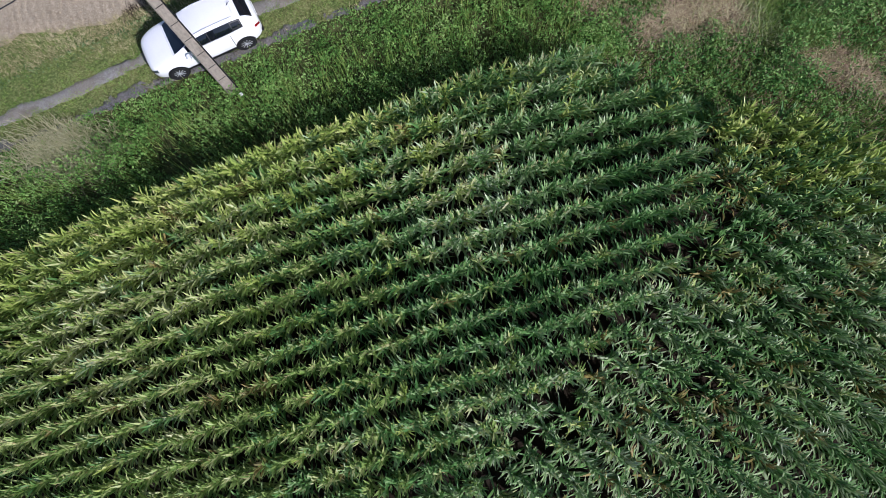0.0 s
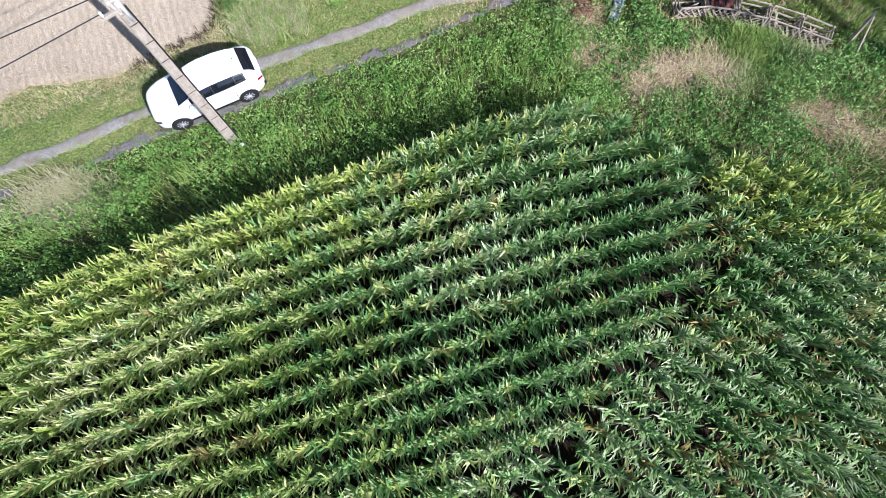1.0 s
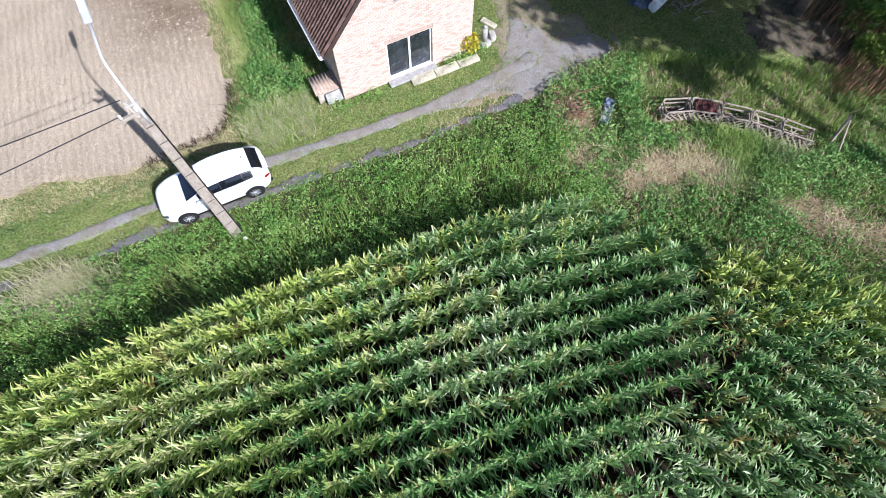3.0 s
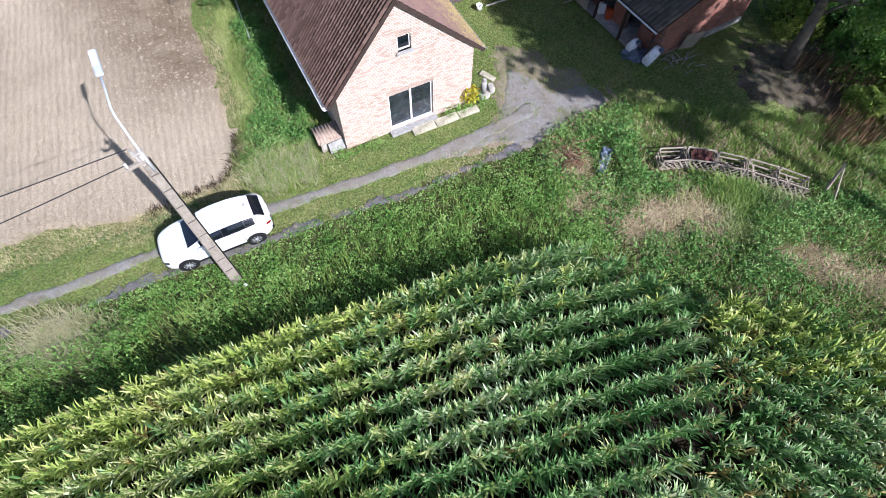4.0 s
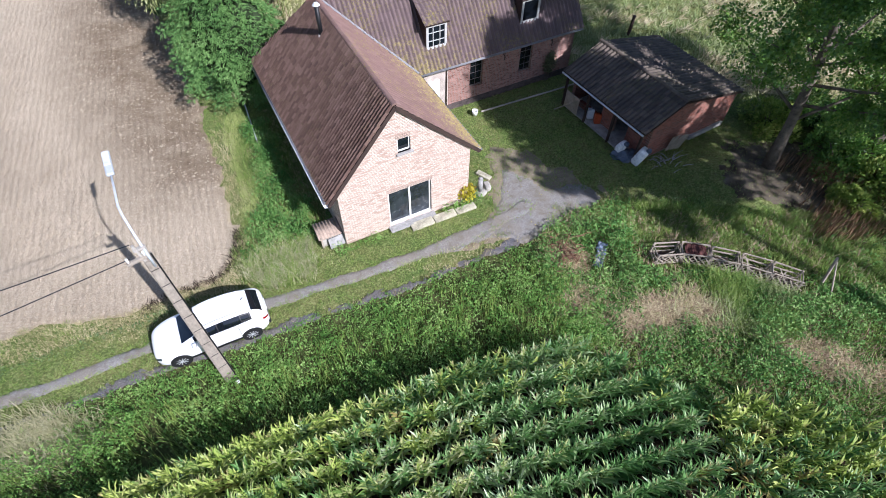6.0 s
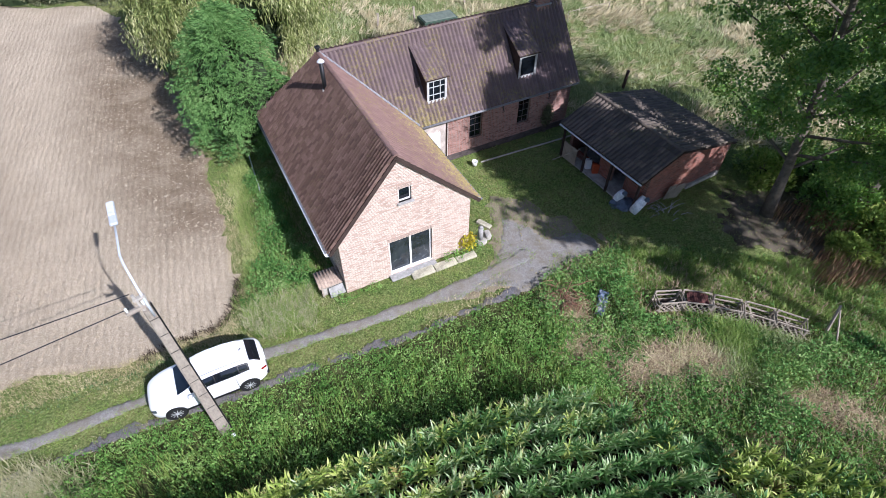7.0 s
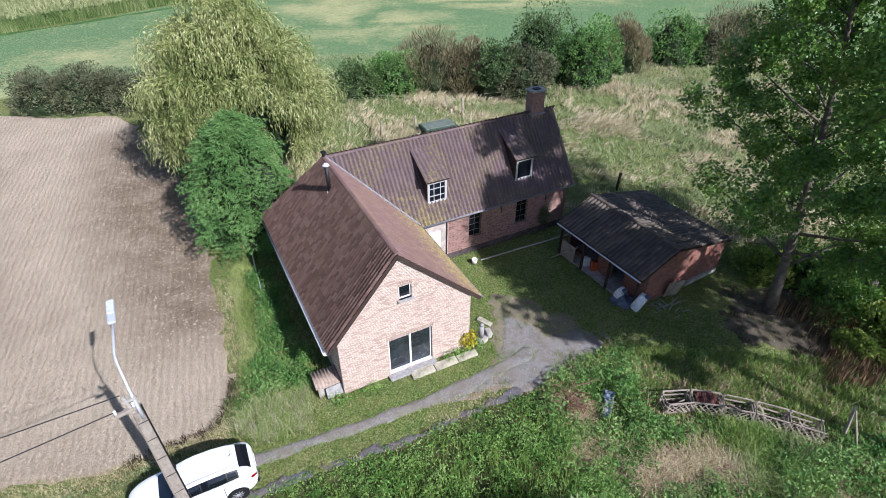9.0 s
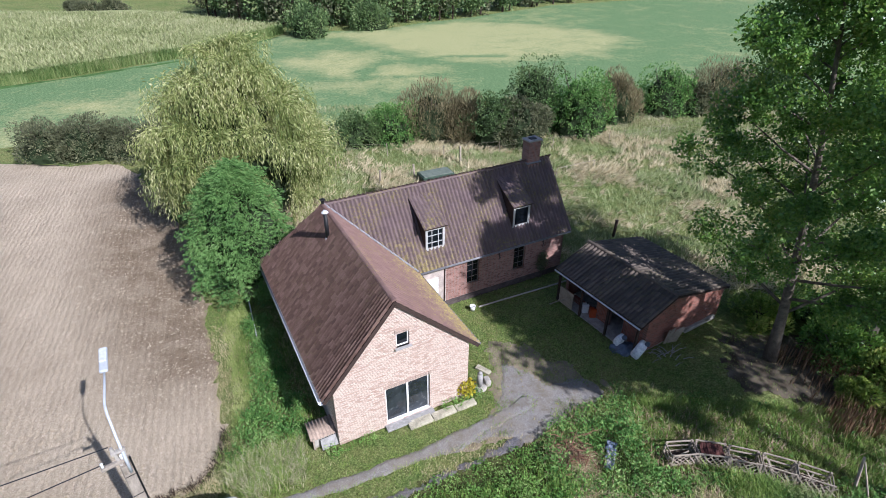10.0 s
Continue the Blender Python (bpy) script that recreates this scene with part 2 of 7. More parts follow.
def rod(bm, a, b, r, r2=None, sides=10, caps=True):
    """Adds a straight round bar from a to b."""
    a, b = Vector(a), Vector(b)
    m = Matrix.Translation((a + b) / 2) @ (b - a).to_track_quat("Z", "Y").to_matrix().to_4x4()
    bmesh.ops.create_cone(bm, cap_ends=caps, segments=sides, radius1=r, radius2=r if r2 is None else r2, depth=(b - a).length, matrix=m)
    return bm


def tube(bm, points, radii, sides=8):
    """Adds a bent round bar through the points."""
    points = [Vector(p) for p in points]
    rings = []
    for i, p in enumerate(points):
        d = (points[min(i + 1, len(points) - 1)] - points[max(i - 1, 0)]).normalized()
        q = d.to_track_quat("Z", "Y").to_matrix()
        r = radii[i] if isinstance(radii, (list, tuple)) else radii
        rings.append([bm.verts.new(p + q @ Vector((r * math.cos(6.2832 * k / sides), r * math.sin(6.2832 * k / sides), 0))) for k in range(sides)])
    for lo, hi in zip(rings, rings[1:]):
        for k in range(sides):
            bm.faces.new((lo[k], lo[(k + 1) % sides], hi[(k + 1) % sides], hi[k]))
    bm.faces.new(rings[0][::-1])
    bm.faces.new(rings[-1])
    return bm


def prism(bm, outline, y0, y1):
    """Adds a prism: an outline in x and z, pushed from y0 to y1."""
    a = [bm.verts.new((x, y0, z)) for x, z in outline]
    b = [bm.verts.new((x, y1, z)) for x, z in outline]
    bm.faces.new(a)
    bm.faces.new(b[::-1])
    for i in range(len(a)):
        j = (i + 1) % len(a)
        bm.faces.new((a[j], a[i], b[i], b[j]))
    return bm


# ---- distances in the plan ----
rng = np.random.default_rng(7)


def wobble(x, y, scale, seed=0):
    """Smooth noise about -1 to 1 over the plan."""
    r = np.random.default_rng(100 + seed)
    out = np.zeros_like(x, dtype=float)
    for k in range(9):
        a, p, s = r.uniform(0, 6.283), r.uniform(0, 6.283), scale * r.uniform(0.5, 2.2)
        out += np.sin((x * math.cos(a) + y * math.sin(a)) * s + p) / 3
    return out


def to_line(x, y, line):
    """Distance from points to a polyline."""
    best = np.full(x.shape, 1e9)
    for (ax, ay), (bx, by) in zip(line, line[1:]):
        dx, dy = bx - ax, by - ay
        t = np.clip(((x - ax) * dx + (y - ay) * dy) / (dx * dx + dy * dy), 0, 1)
        best = np.minimum(best, np.hypot(x - ax - t * dx, y - ay - t * dy))
    return best


def to_area(x, y, poly):
    """Signed distance to a polygon, negative inside."""
    d = to_line(x, y, poly + poly[:1])
    inside = np.zeros(x.shape, bool)
    for (ax, ay), (bx, by) in zip(poly, poly[1:] + poly[:1]):
        if ay != by:
            inside ^= ((ay > y) != (by > y)) & (x < (bx - ax) * (y - ay) / (by - ay) + ax)
    return np.where(inside, -d, d)


TRACK = [(-70, -14.8), (-15.7, 7.13), (-13.9, 7.87), (-12.05, 8.78), (-10.7, 9.49), (-8.6, 10.5), (-6.54, 11.52), (-4.85, 12.17),
         (-3.1, 12.89), (-1.8, 13.49), (0.47, 14.49), (2.34, 15.59), (3.8, 16.6)]
RUT = [(-70, -15.8), (-15.4, 6.18), (-13.1, 7.08), (-10.9, 8.26), (-8.2, 9.35), (-5.57, 10.52), (-4.3, 10.98), (-2.8, 11.59), (-0.9, 12.45), (1.6, 13.7), (3.2, 14.5)]
YARD = [(0.3, 13.9), (2.3, 14.9), (3.2, 15.0), (3.6, 14.5), (4.6, 15.0), (5.2, 15.9), (6.9, 16.5), (7.8, 17.4), (6.2, 17.9), (4.8, 18.3), (3.7, 19.0), (3.0, 19.0),
        (3.0, 18.0), (2.9, 17.0), (2.1, 15.9), (0.9, 15.0)]
FIELD = [(-70, -12), (-16.1, 9.9), (-14.3, 10.4), (-12.3, 10.8), (-10.7, 11.55), (-9.1, 12.8), (-8.6, 13.95), (-8.75, 15.6), (-9.75, 17.4), (-10.7, 18.9),
         (-12.0, 21.8), (-12.7, 23.6), (-16, 30), (-21, 37), (-26.6, 43), (-37, 43.2), (-110, 44)]
CORN = [(-60, -17.5), (-12.8, 2.4), (-9.8, 3.85), (-6.6, 5.2), (-3.9, 6.25), (-1.4, 7.15), (1.3, 8.1), (3.2, 8.6), (5.3, 8.7), (6.9, 8.0), (8.7, 7.1), (11.3, 6.9), (13, 6.3), (16, 4.6), (30, -2),
        (60, -20), (60, -60), (-60, -60)]


def sd_track(x, y):
    return to_line(x, y, TRACK) - 0.24 - 0.10 * np.clip((x + 6) / 8, 0, 1) + 0.05 * wobble(x, y, 1.3, 1) + 0.03 * wobble(x, y, 7, 2)


def sd_rut(x, y):
    return to_line(x, y, RUT) - 0.13 + 0.07 * wobble(x, y, 1.7, 3) + 0.09 * wobble(x, y, 6, 4) + 0.06 * wobble(x, y, 16, 9)


def sd_yard(x, y):
    return np.minimum(to_area(x, y, YARD) + 0.22 * wobble(x, y, 1.6, 5) + 0.1 * wobble(x, y, 6, 6), 9)


def sd_field(x, y):
    return to_area(x, y, FIELD) + 0.16 * wobble(x, y, 1.5, 7) + 0.07 * wobble(x, y, 6, 8)


def patch(name, sd, x0, x1, y0, y1, step, lift, material, label, category, rough=0.0, zones=None):
    """A sheet that fills the part of the plan where sd is below zero, with its rim drawn to the outline."""
    xs, ys = np.arange(x0, x1 + step, step), np.arange(y0, y1 + step, step)
    X, Y = np.meshgrid(xs, ys)
    d = sd(X, Y)
    e = step * 0.2
    gx, gy = (sd(X + e, Y) - sd(X - e, Y)) / (2 * e), (sd(X, Y + e) - sd(X, Y - e)) / (2 * e)
    n2 = np.maximum(gx * gx + gy * gy, 0.2)
    out = np.clip(d, 0, step * 1.2)
    PX, PY = X - out * gx / n2, Y - out * gy / n2
    Z = lift + rough * (wobble(PX, PY, 3, 11) + 0.6 * wobble(PX, PY, 9, 12)) - 0.05 * (d > 0)
    w = len(xs)
    idx = np.arange(X.size).reshape(X.shape)
    quads = np.stack([idx[:-1, :-1], idx[:-1, 1:], idx[1:, 1:], idx[1:, :-1]], -1).reshape(-1, 4)
    ok = (d.ravel()[quads] < 0).any(1)
    quads = quads[ok]
    used, inv = np.unique(quads, return_inverse=True)
    co = np.stack([PX.ravel(), PY.ravel(), Z.ravel()], -1)[used]
    ob = raw(name, co, inv.reshape(-1, 4), material, smooth=True)
    for zone, fn in (zones or {}).items():
        ob.data.attributes.new(zone, "FLOAT", "POINT").data.foreach_set("value", np.clip(fn(co[:, 0], co[:, 1]), 0, 1).astype(np.float32))
    return tagged(ob, label, category, kind="structure")


# ---- ground ----
def ground_sheet():
    """One sheet, fine near the farm, that reaches the horizon."""
    axis = np.concatenate([-np.geomspace(3000, 70, 12), np.arange(-60, 60.1, 1.5), np.geomspace(70, 3000, 12)])
    X, Y = np.meshgrid(axis, axis + 15)
    near = np.clip(1 - np.hypot(X, Y - 15) / 90, 0, 1)
    Z = -0.03 + 0.025 * wobble(X, Y, 0.9, 13) * near
    idx = np.arange(X.size).reshape(X.shape)
    quads = np.stack([idx[:-1, :-1], idx[:-1, 1:], idx[1:, 1:], idx[1:, :-1]], -1).reshape(-1, 4)
    return tagged(raw("ground", np.stack([X.ravel(), Y.ravel(), Z.ravel()], -1), quads, M_GRASS, smooth=True),
                  "uneven grassy ground round the farm", "ground", kind="structure")


M_TANEARTH = gravel("tan_earth", "6e5a48", "a08a72", "c6b49c", 0.5)
M_LEAFMOULD = gravel("leaf_mould", "28231b", "3c3428", "54493a", 0.5)
M_EARTH = gravel("trodden_earth", "5f5644", "8a7f68", "aba088", 0.4)
ground_sheet()
patch("field_soil", sd_field, -70, -8, -14, 46, 0.5, 0.03, M_SOIL, "harvested bare field of pale crumbly soil", "field", 0.012,
      zones={"damp": lambda x, y: 1.35 - to_line(x, y, [(-11.8, 20.5), (-14.5, 24), (-18, 28.5), (-20.5, 34), (-22.5, 38)]) / 4.4})
patch("track", sd_track, -40, 4.5, -4, 18, 0.14, 0.015, M_GRAVEL, "narrow worn grey gravel wheel track in grass", "track", 0.004)
patch("track_rut", sd_rut, -30, 3.5, -1, 15, 0.09, 0.018, M_RUT, "broken dark gravel rut half grown over", "track", 0.006)
patch("yard_earth", lambda x, y: np.minimum(to_area(x, y, [(0.9, 14.6), (6.6, 15.9), (7.9, 17.3), (6.3, 18.5), (4.9, 19.4), (3.9, 20.6), (2.9, 22.0), (2.2, 21.5), (2.5, 19.6), (2.6, 17.4)]) + 0.4 * wobble(x, y, 1.3, 61) + 0.2 * wobble(x, y, 5, 62), 9), -0.5, 10, 13, 24.5, 0.2, 0.004, M_EARTH, "trodden bare earth round the yard", "earth", 0.004)
patch("yard", sd_yard, -0.5, 9, 13, 22, 0.14, 0.012, M_GRAVEL, "grey gravel yard with weeds at its edges", "yard", 0.006)


patch("leaf_mould", lambda x, y: to_area(x, y, [(12.8, 18.8), (14.6, 17.6), (17.0, 16.2), (19.5, 16.2), (20.5, 19.0), (18.0, 21.0), (15.0, 20.6)]) + 0.5 * wobble(x, y, 1.4, 78) + 0.25 * wobble(x, y, 5, 79), 9, 22, 14, 22.5, 0.2, 0.012, M_LEAFMOULD, "brown leaf mould under the poplars", "earth", 0.01)


# ---- farmhouse ----
HOUSE = pose(-3.93, 14.41, 0, 0, 0, 27.36)
WW, WALL, RIDGE_U, RIDGE_Z = 5.86, 3.02, 2.63, 6.30
EL, EL_Z, ER, ER_Z = -0.40, 2.69, 6.30, 2.84
V0, VE, V1, VB, U1 = 6.12, 5.77, 8.49, 10.72, 15.91
GABLE = -0.07


def wall(name, m, length, height, thick, holes, material, parent, clip=(), label=""):
    """A wall along its own x with rectangular openings through it; clip: planes that trim its top."""
    bm = bmesh.new()
    us = sorted({0, length, *[h[0] for h in holes], *[h[1] for h in holes]})
    zs = sorted({0, height, *[h[2] for h in holes], *[h[3] for h in holes]})

    def solid(i, j):
        if not (0 <= i < len(us) - 1 and 0 <= j < len(zs) - 1):
            return False
        u, z = (us[i] + us[i + 1]) / 2, (zs[j] + zs[j + 1]) / 2
        return not any(a < u < b and c < z < d for a, b, c, d in holes)

    def quad(*p):
        bm.faces.new([bm.verts.new(q) for q in p])

    for i in range(len(us) - 1):
        for j in range(len(zs) - 1):
            if not solid(i, j):
                continue
            a, b, c, d = us[i], us[i + 1], zs[j], zs[j + 1]
            for y in (0, thick):
                quad((a, y, c), (b, y, c), (b, y, d), (a, y, d))
            if not solid(i - 1, j):
                quad((a, 0, c), (a, thick, c), (a, thick, d), (a, 0, d))
            if not solid(i + 1, j):
                quad((b, 0, c), (b, thick, c), (b, thick, d), (b, 0, d))
            if not solid(i, j - 1):
                quad((a, 0, c), (b, 0, c), (b, thick, c), (a, thick, c))
            if not solid(i, j + 1):
                quad((a, 0, d), (b, 0, d), (b, thick, d), (a, thick, d))
    bmesh.ops.remove_doubles(bm, verts=bm.verts, dist=1e-4)
    for co, no in clip:
        bmesh.ops.bisect_plane(bm, geom=[*bm.verts, *bm.edges, *bm.faces], plane_co=co, plane_no=no, clear_outer=True)
        bmesh.ops.holes_fill(bm, edges=[e for e in bm.edges if e.is_boundary], sides=0)
    ob = part(name, bm, material, parent, label)
    ob.matrix_local = m
    return ob


def tile_mesh(name, width, length, wave, material):
    """One S-shaped pantile, lying along y, with a lip at its lower end."""
    n = 7
    co, faces = [], []
    for y, lift in ((0.0, 0.03), (length, 0.002)):
        for i in range(n):
            s = i / (n - 1)
            co.append(((s - 0.5) * width * 1.04, y, lift + wave * (math.sin(6.2832 * s - 0.6) * 0.5 + 0.5)))
    for i in range(n):
        s = i / (n - 1)
        co.append(((s - 0.5) * width * 1.04, 0.0, wave * (math.sin(6.2832 * s - 0.6) * 0.5 + 0.5) - 0.006))
    for i in range(n - 1):
        faces.append((i, i + 1, n + i + 1, n + i))
        faces.append((2 * n + i, 2 * n + i + 1, i + 1, i))
    me = bpy.data.meshes.new(name)
    me.from_pydata(co, [], faces)
    me.materials.append(material)
    return me, np.array(co), np.array(faces)


def lay_tiles(parent, origin, along, up, outline, width, gauge, material, singles, key, seed, wave=0.06):
    """Tiles a slope. outline: its corners as (along, up) metres. The first by key are objects, the rest one mesh."""
    along, up = Vector(along).normalized(), Vector(up).normalized()
    out = along.cross(up).normalized()
    if out.z < 0:
        out = -out
    me, co, faces = tile_mesh("roof_tile", width, gauge * 1.18, wave, material)
    r = random.Random(seed)
    spots = []
    a0, a1, b0, b1 = min(p[0] for p in outline), max(p[0] for p in outline), min(p[1] for p in outline), max(p[1] for p in outline)
    na, nb = int((a1 - a0) / width) + 1, int((b1 - b0) / gauge) + 1
    ga, gb = np.meshgrid(a0 + (np.arange(na) + 0.5) * width, b0 + np.arange(nb) * gauge)
    ok = to_area(ga.ravel(), gb.ravel() + gauge * 0.5, outline) < 0.03
    base = Matrix((along, up, out)).transposed().to_4x4()
    for a, b in zip(ga.ravel()[ok], gb.ravel()[ok]):
        m = Matrix.Translation(Vector(origin) + along * a + up * b + out * 0.012) @ base @ pose(0, 0, 0, r.gauss(0, 0.7), r.gauss(0, 0.8), r.gauss(0, 0.8))
        spots.append((key(a, b), m))
    spots.sort(key=lambda s: s[0])
    for _, m in spots[:singles]:
        ob = new("roof_tile", me)
        ob.parent, ob.matrix_local = parent, m
    rest = spots[singles:]
    hom = np.c_[co, np.ones(len(co))]
    allco = np.concatenate([(hom @ np.array(m).T)[:, :3] for _, m in rest])
    allf = np.concatenate([faces + i * len(co) for i in range(len(rest))])
    ob = raw("roof_tiles", allco, allf, material, parent)
    tagged(ob, "rows of curved clay tiles", kind="stuff")


def slab(corners, thick, below=0.0):
    """A plate under a roof slope."""
    bm = bmesh.new()
    c = [Vector(p) for p in corners]
    n = (c[1] - c[0]).cross(c[2] - c[0]).normalized()
    if n.z < 0:
        n = -n
    top, bot = [bm.verts.new(p - n * below) for p in c], [bm.verts.new(p - n * (below + thick)) for p in c]
    bm.faces.new(top)
    bm.faces.new(bot[::-1])
    for i in range(len(c)):
        j = (i + 1) % len(c)
        bm.faces.new((top[i], top[j], bot[j], bot[i]))
    return bm


def caps(parent, a, b, material, r=0.11, step=0.33):
    """Half-round ridge tiles from a to b, each overlapping the next."""
    a, b = Vector(a), Vector(b)
    n = max(1, round((b - a).length / step))
    bm = bmesh.new()
    k, rows = 8, []
    for y, rr in ((0, r), (step * 1.1, r * 0.9)):
        rows.append([bm.verts.new((rr * math.cos(math.pi * i / k), y, rr * math.sin(math.pi * i / k) * 0.8 - 0.02)) for i in range(k + 1)])
    for i in range(k):
        bm.faces.new((rows[0][i], rows[0][i + 1], rows[1][i + 1], rows[1][i]))
    bm.faces.new(rows[0][::-1])
    me = bpy.data.meshes.new("ridge_tile")
    bm.to_mesh(me)
    bm.free()
    me.materials.append(material)
    d = (b - a).normalized()
    side = d.cross(Vector((0, 0, 1))).normalized()
    base = Matrix((side, d, side.cross(d))).transposed().to_4x4()
    for i in range(n):
        ob = new("ridge_tile", me)
        ob.parent, ob.matrix_local = parent, Matrix.Translation(a + d * (i * step)) @ base


def window(parent, m, w, h, cols, rows, frame_w=0.06, label="", sill=None, material=None, glass=None):
    """A framed window in an opening: x across, y inwards, z up from its sill."""
    win = new("window")
    win.parent, win.matrix_local = parent, m
    tagged(win, label)
    bm = bmesh.new()
    for x in (frame_w / 2, w - frame_w / 2):
        block(bm, (frame_w, 0.07, h), pose(x, 0.035, h / 2), 0.006)
    for z in (frame_w / 2, h - frame_w / 2):
        block(bm, (w - 2 * frame_w, 0.07, frame_w), pose(w / 2, 0.035, z), 0.006)
    part("window_frame", bm, material or M_WHITE, win)
    bm = bmesh.new()
    for i in range(1, cols):
        block(bm, (frame_w * 0.3, 0.04, h - 2 * frame_w), pose(w * i / cols, 0.03, h / 2))
    for j in range(1, rows):
        block(bm, (w - 2 * frame_w, 0.036, frame_w * 0.3), pose(w / 2, 0.03, h * j / rows))
    if cols * rows > 1:
        part("glazing_bar", bm, material or M_WHITE, win)
    else:
        bm.free()
    for i in range(cols):
        for j in range(rows):
            cw, ch = (w - 2 * frame_w) / cols, (h - 2 * frame_w) / rows
            part("pane", boxed((cw, 0.012, ch), pose(frame_w + cw * (i + 0.5), 0.045, frame_w + ch * (j + 0.5))), glass or M_GLASS, win)
    if sill:
        part("window_sill", boxed((w + 0.16, sill, 0.07), pose(w / 2, -sill / 2 + 0.08, -0.035), 0.012), M_STONE, win, "grey stone sill")
    return win


def farmhouse():
    h = thing("farmhouse", HOUSE, "L-shaped brick farmhouse with brown tiled roof and chimney", "house")
    tl = (RIDGE_Z - EL_Z) / (RIDGE_U - EL)
    tr = (RIDGE_Z - ER_Z) / (ER - RIDGE_U)
    tm = (RIDGE_Z - ER_Z) / (V1 - VE)
    tb = (RIDGE_Z - EL_Z) / (VB - V1)
    low = 0.13
    # front gable, with patio door and small window
    clip = [((RIDGE_U, 0, RIDGE_Z - low), (-tl, 0, 1)), ((RIDGE_U, 0, RIDGE_Z - low), (tr, 0, 1))]
    wall("gable_wall", pose(0, 0, 0), WW, RIDGE_Z, 0.30, [(2.06, 4.04, 0.12, 2.10), (2.64, 3.18, 4.06, 4.74)], M_BRICK, h, clip, "pale pink brick gable")
    # wing side walls
    wall("wing_wall", pose(0, VB - 0.4, 0, 0, 0, -90), VB - 0.7, 3.0, 0.30, [], M_BRICK, h, [((0, 0, 2.98), (0, 0, 1))])
    wall("wing_wall", pose(WW, 0.302, 0, 0, 0, 90), V0 - 0.30, 3.05, 0.30, [], M_BRICK, h)
    # main wing front, with two barred windows and a whitewashed stretch at the inner corner
    wall("front_wall", pose(WW, V0, 0), 15.75 - WW, 2.95, 0.30, [(3.47, 4.23, 1.0, 2.52), (6.48, 7.24, 1.0, 2.52)], M_BRICK_OLD, h, (), "rosy old brick wall")
    clip = [((0, 0, RIDGE_Z - low), (0, 0, 1)), ((V1 - V0, 0, RIDGE_Z - low), (-tm, 0, 1)), ((V1 - V0, 0, RIDGE_Z - low), (tb, 0, 1))]
    wall("end_wall", pose(15.75, V0, 0, 0, 0, 90), VB - V0 - 0.4, RIDGE_Z, 0.30, [], M_BRICK_OLD, h, clip)
    wall("back_wall", pose(15.4, VB - 0.4, 0, 0, 0, 180), 15.3, 2.9, 0.30, [], M_BRICK_OLD, h)
    part("whitewash", boxed((2.05, 0.012, 2.5), pose(7.03, V0 - 0.007, 1.42)), M_PLASTER, h, "peeling whitewashed wall at the inner corner")
    plinth = boxed((9.6, 0.03, 0.36), pose(11.0, V0 - 0.016, 0.18))
    part("plinth", plinth, M_PLINTH, h, "tarred grey plinth")
    door = part("door", boxed((0.95, 0.05, 2.05), pose(7.1, V0 - 0.04, 1.03), 0.01), M_WHITE, h, "flaking white plank door")
    for i in range(4):
        part("plank", boxed((0.20, 0.016, 1.95), pose(6.77 + i * 0.22, V0 - 0.073, 1.03), 0.005), M_WHITE, door)
    part("door_handle", rod(bmesh.new(), (7.45, V0 - 0.09, 1.0), (7.45, V0 - 0.09, 1.16), 0.012), M_BLACK, door)
    pipe = bmesh.new()
    tube(pipe, [(7.95, V0 - 0.06, 2.75), (7.95, V0 - 0.06, 0.2)], 0.035)
    part("drainpipe", pipe, M_DARKWOOD, h, "dark drainpipe")
    # roof plates
    fl, fr, fe = (EL, GABLE, EL_Z), (RIDGE_U, GABLE, RIDGE_Z), (ER, GABLE, ER_Z)
    rc, bl, vb = (RIDGE_U, V1, RIDGE_Z), (EL, VB, EL_Z), (ER, VE, ER_Z)
    re, fa, ba = (U1, V1, RIDGE_Z), (U1, VE, ER_Z), (U1, VB, EL_Z)
    roof = new("roof")
    roof.parent = h
    for corners in ((fl, fr, rc, bl), (fe, fr, rc, vb), (vb, rc, re, fa), (bl, rc, re, ba)):
        part("roof_deck", slab(corners, 0.09, 0.02), M_DARKWOOD, roof)
    sl, sr, sm = math.hypot(RIDGE_U - EL, RIDGE_Z - EL_Z), math.hypot(ER - RIDGE_U, RIDGE_Z - ER_Z), math.hypot(V1 - VE, RIDGE_Z - ER_Z)
    sb = math.hypot(VB - V1, RIDGE_Z - EL_Z)
    lay_tiles(roof, fl, (0, 1, 0), (RIDGE_U - EL, 0, RIDGE_Z - EL_Z), [(0, 0), (VB - GABLE, 0), (V1 - GABLE, sl), (0, sl)], 0.172, 0.29, M_TILE_DARK, 150, lambda a, b: a + 0.3 * b, 1, 0.12)
    lay_tiles(roof, fe, (0, 1, 0), (RIDGE_U - ER, 0, RIDGE_Z - ER_Z), [(0, 0), (VE - GABLE, 0), (V1 - GABLE, sr), (0, sr)], 0.235, 0.33, M_TILE_BROWN, 75, lambda a, b: a, 2)
    lay_tiles(roof, vb, (1, 0, 0), (0, V1 - VE, RIDGE_Z - ER_Z), [(0, 0), (U1 - ER, 0), (U1 - ER, sm), (RIDGE_U - ER, sm)], 0.215, 0.34, M_TILE_OLD, 75, lambda a, b: a + b, 3, 0.095)
    lay_tiles(roof, bl, (1, 0, 0), (0, V1 - VB, RIDGE_Z - EL_Z), [(0, 0), (U1 - EL, 0), (U1 - EL, sb), (RIDGE_U - EL, sb)], 0.235, 0.34, M_TILE_OLD, 0, lambda a, b: a, 4)
    up = Vector((0, 0, 0.05))
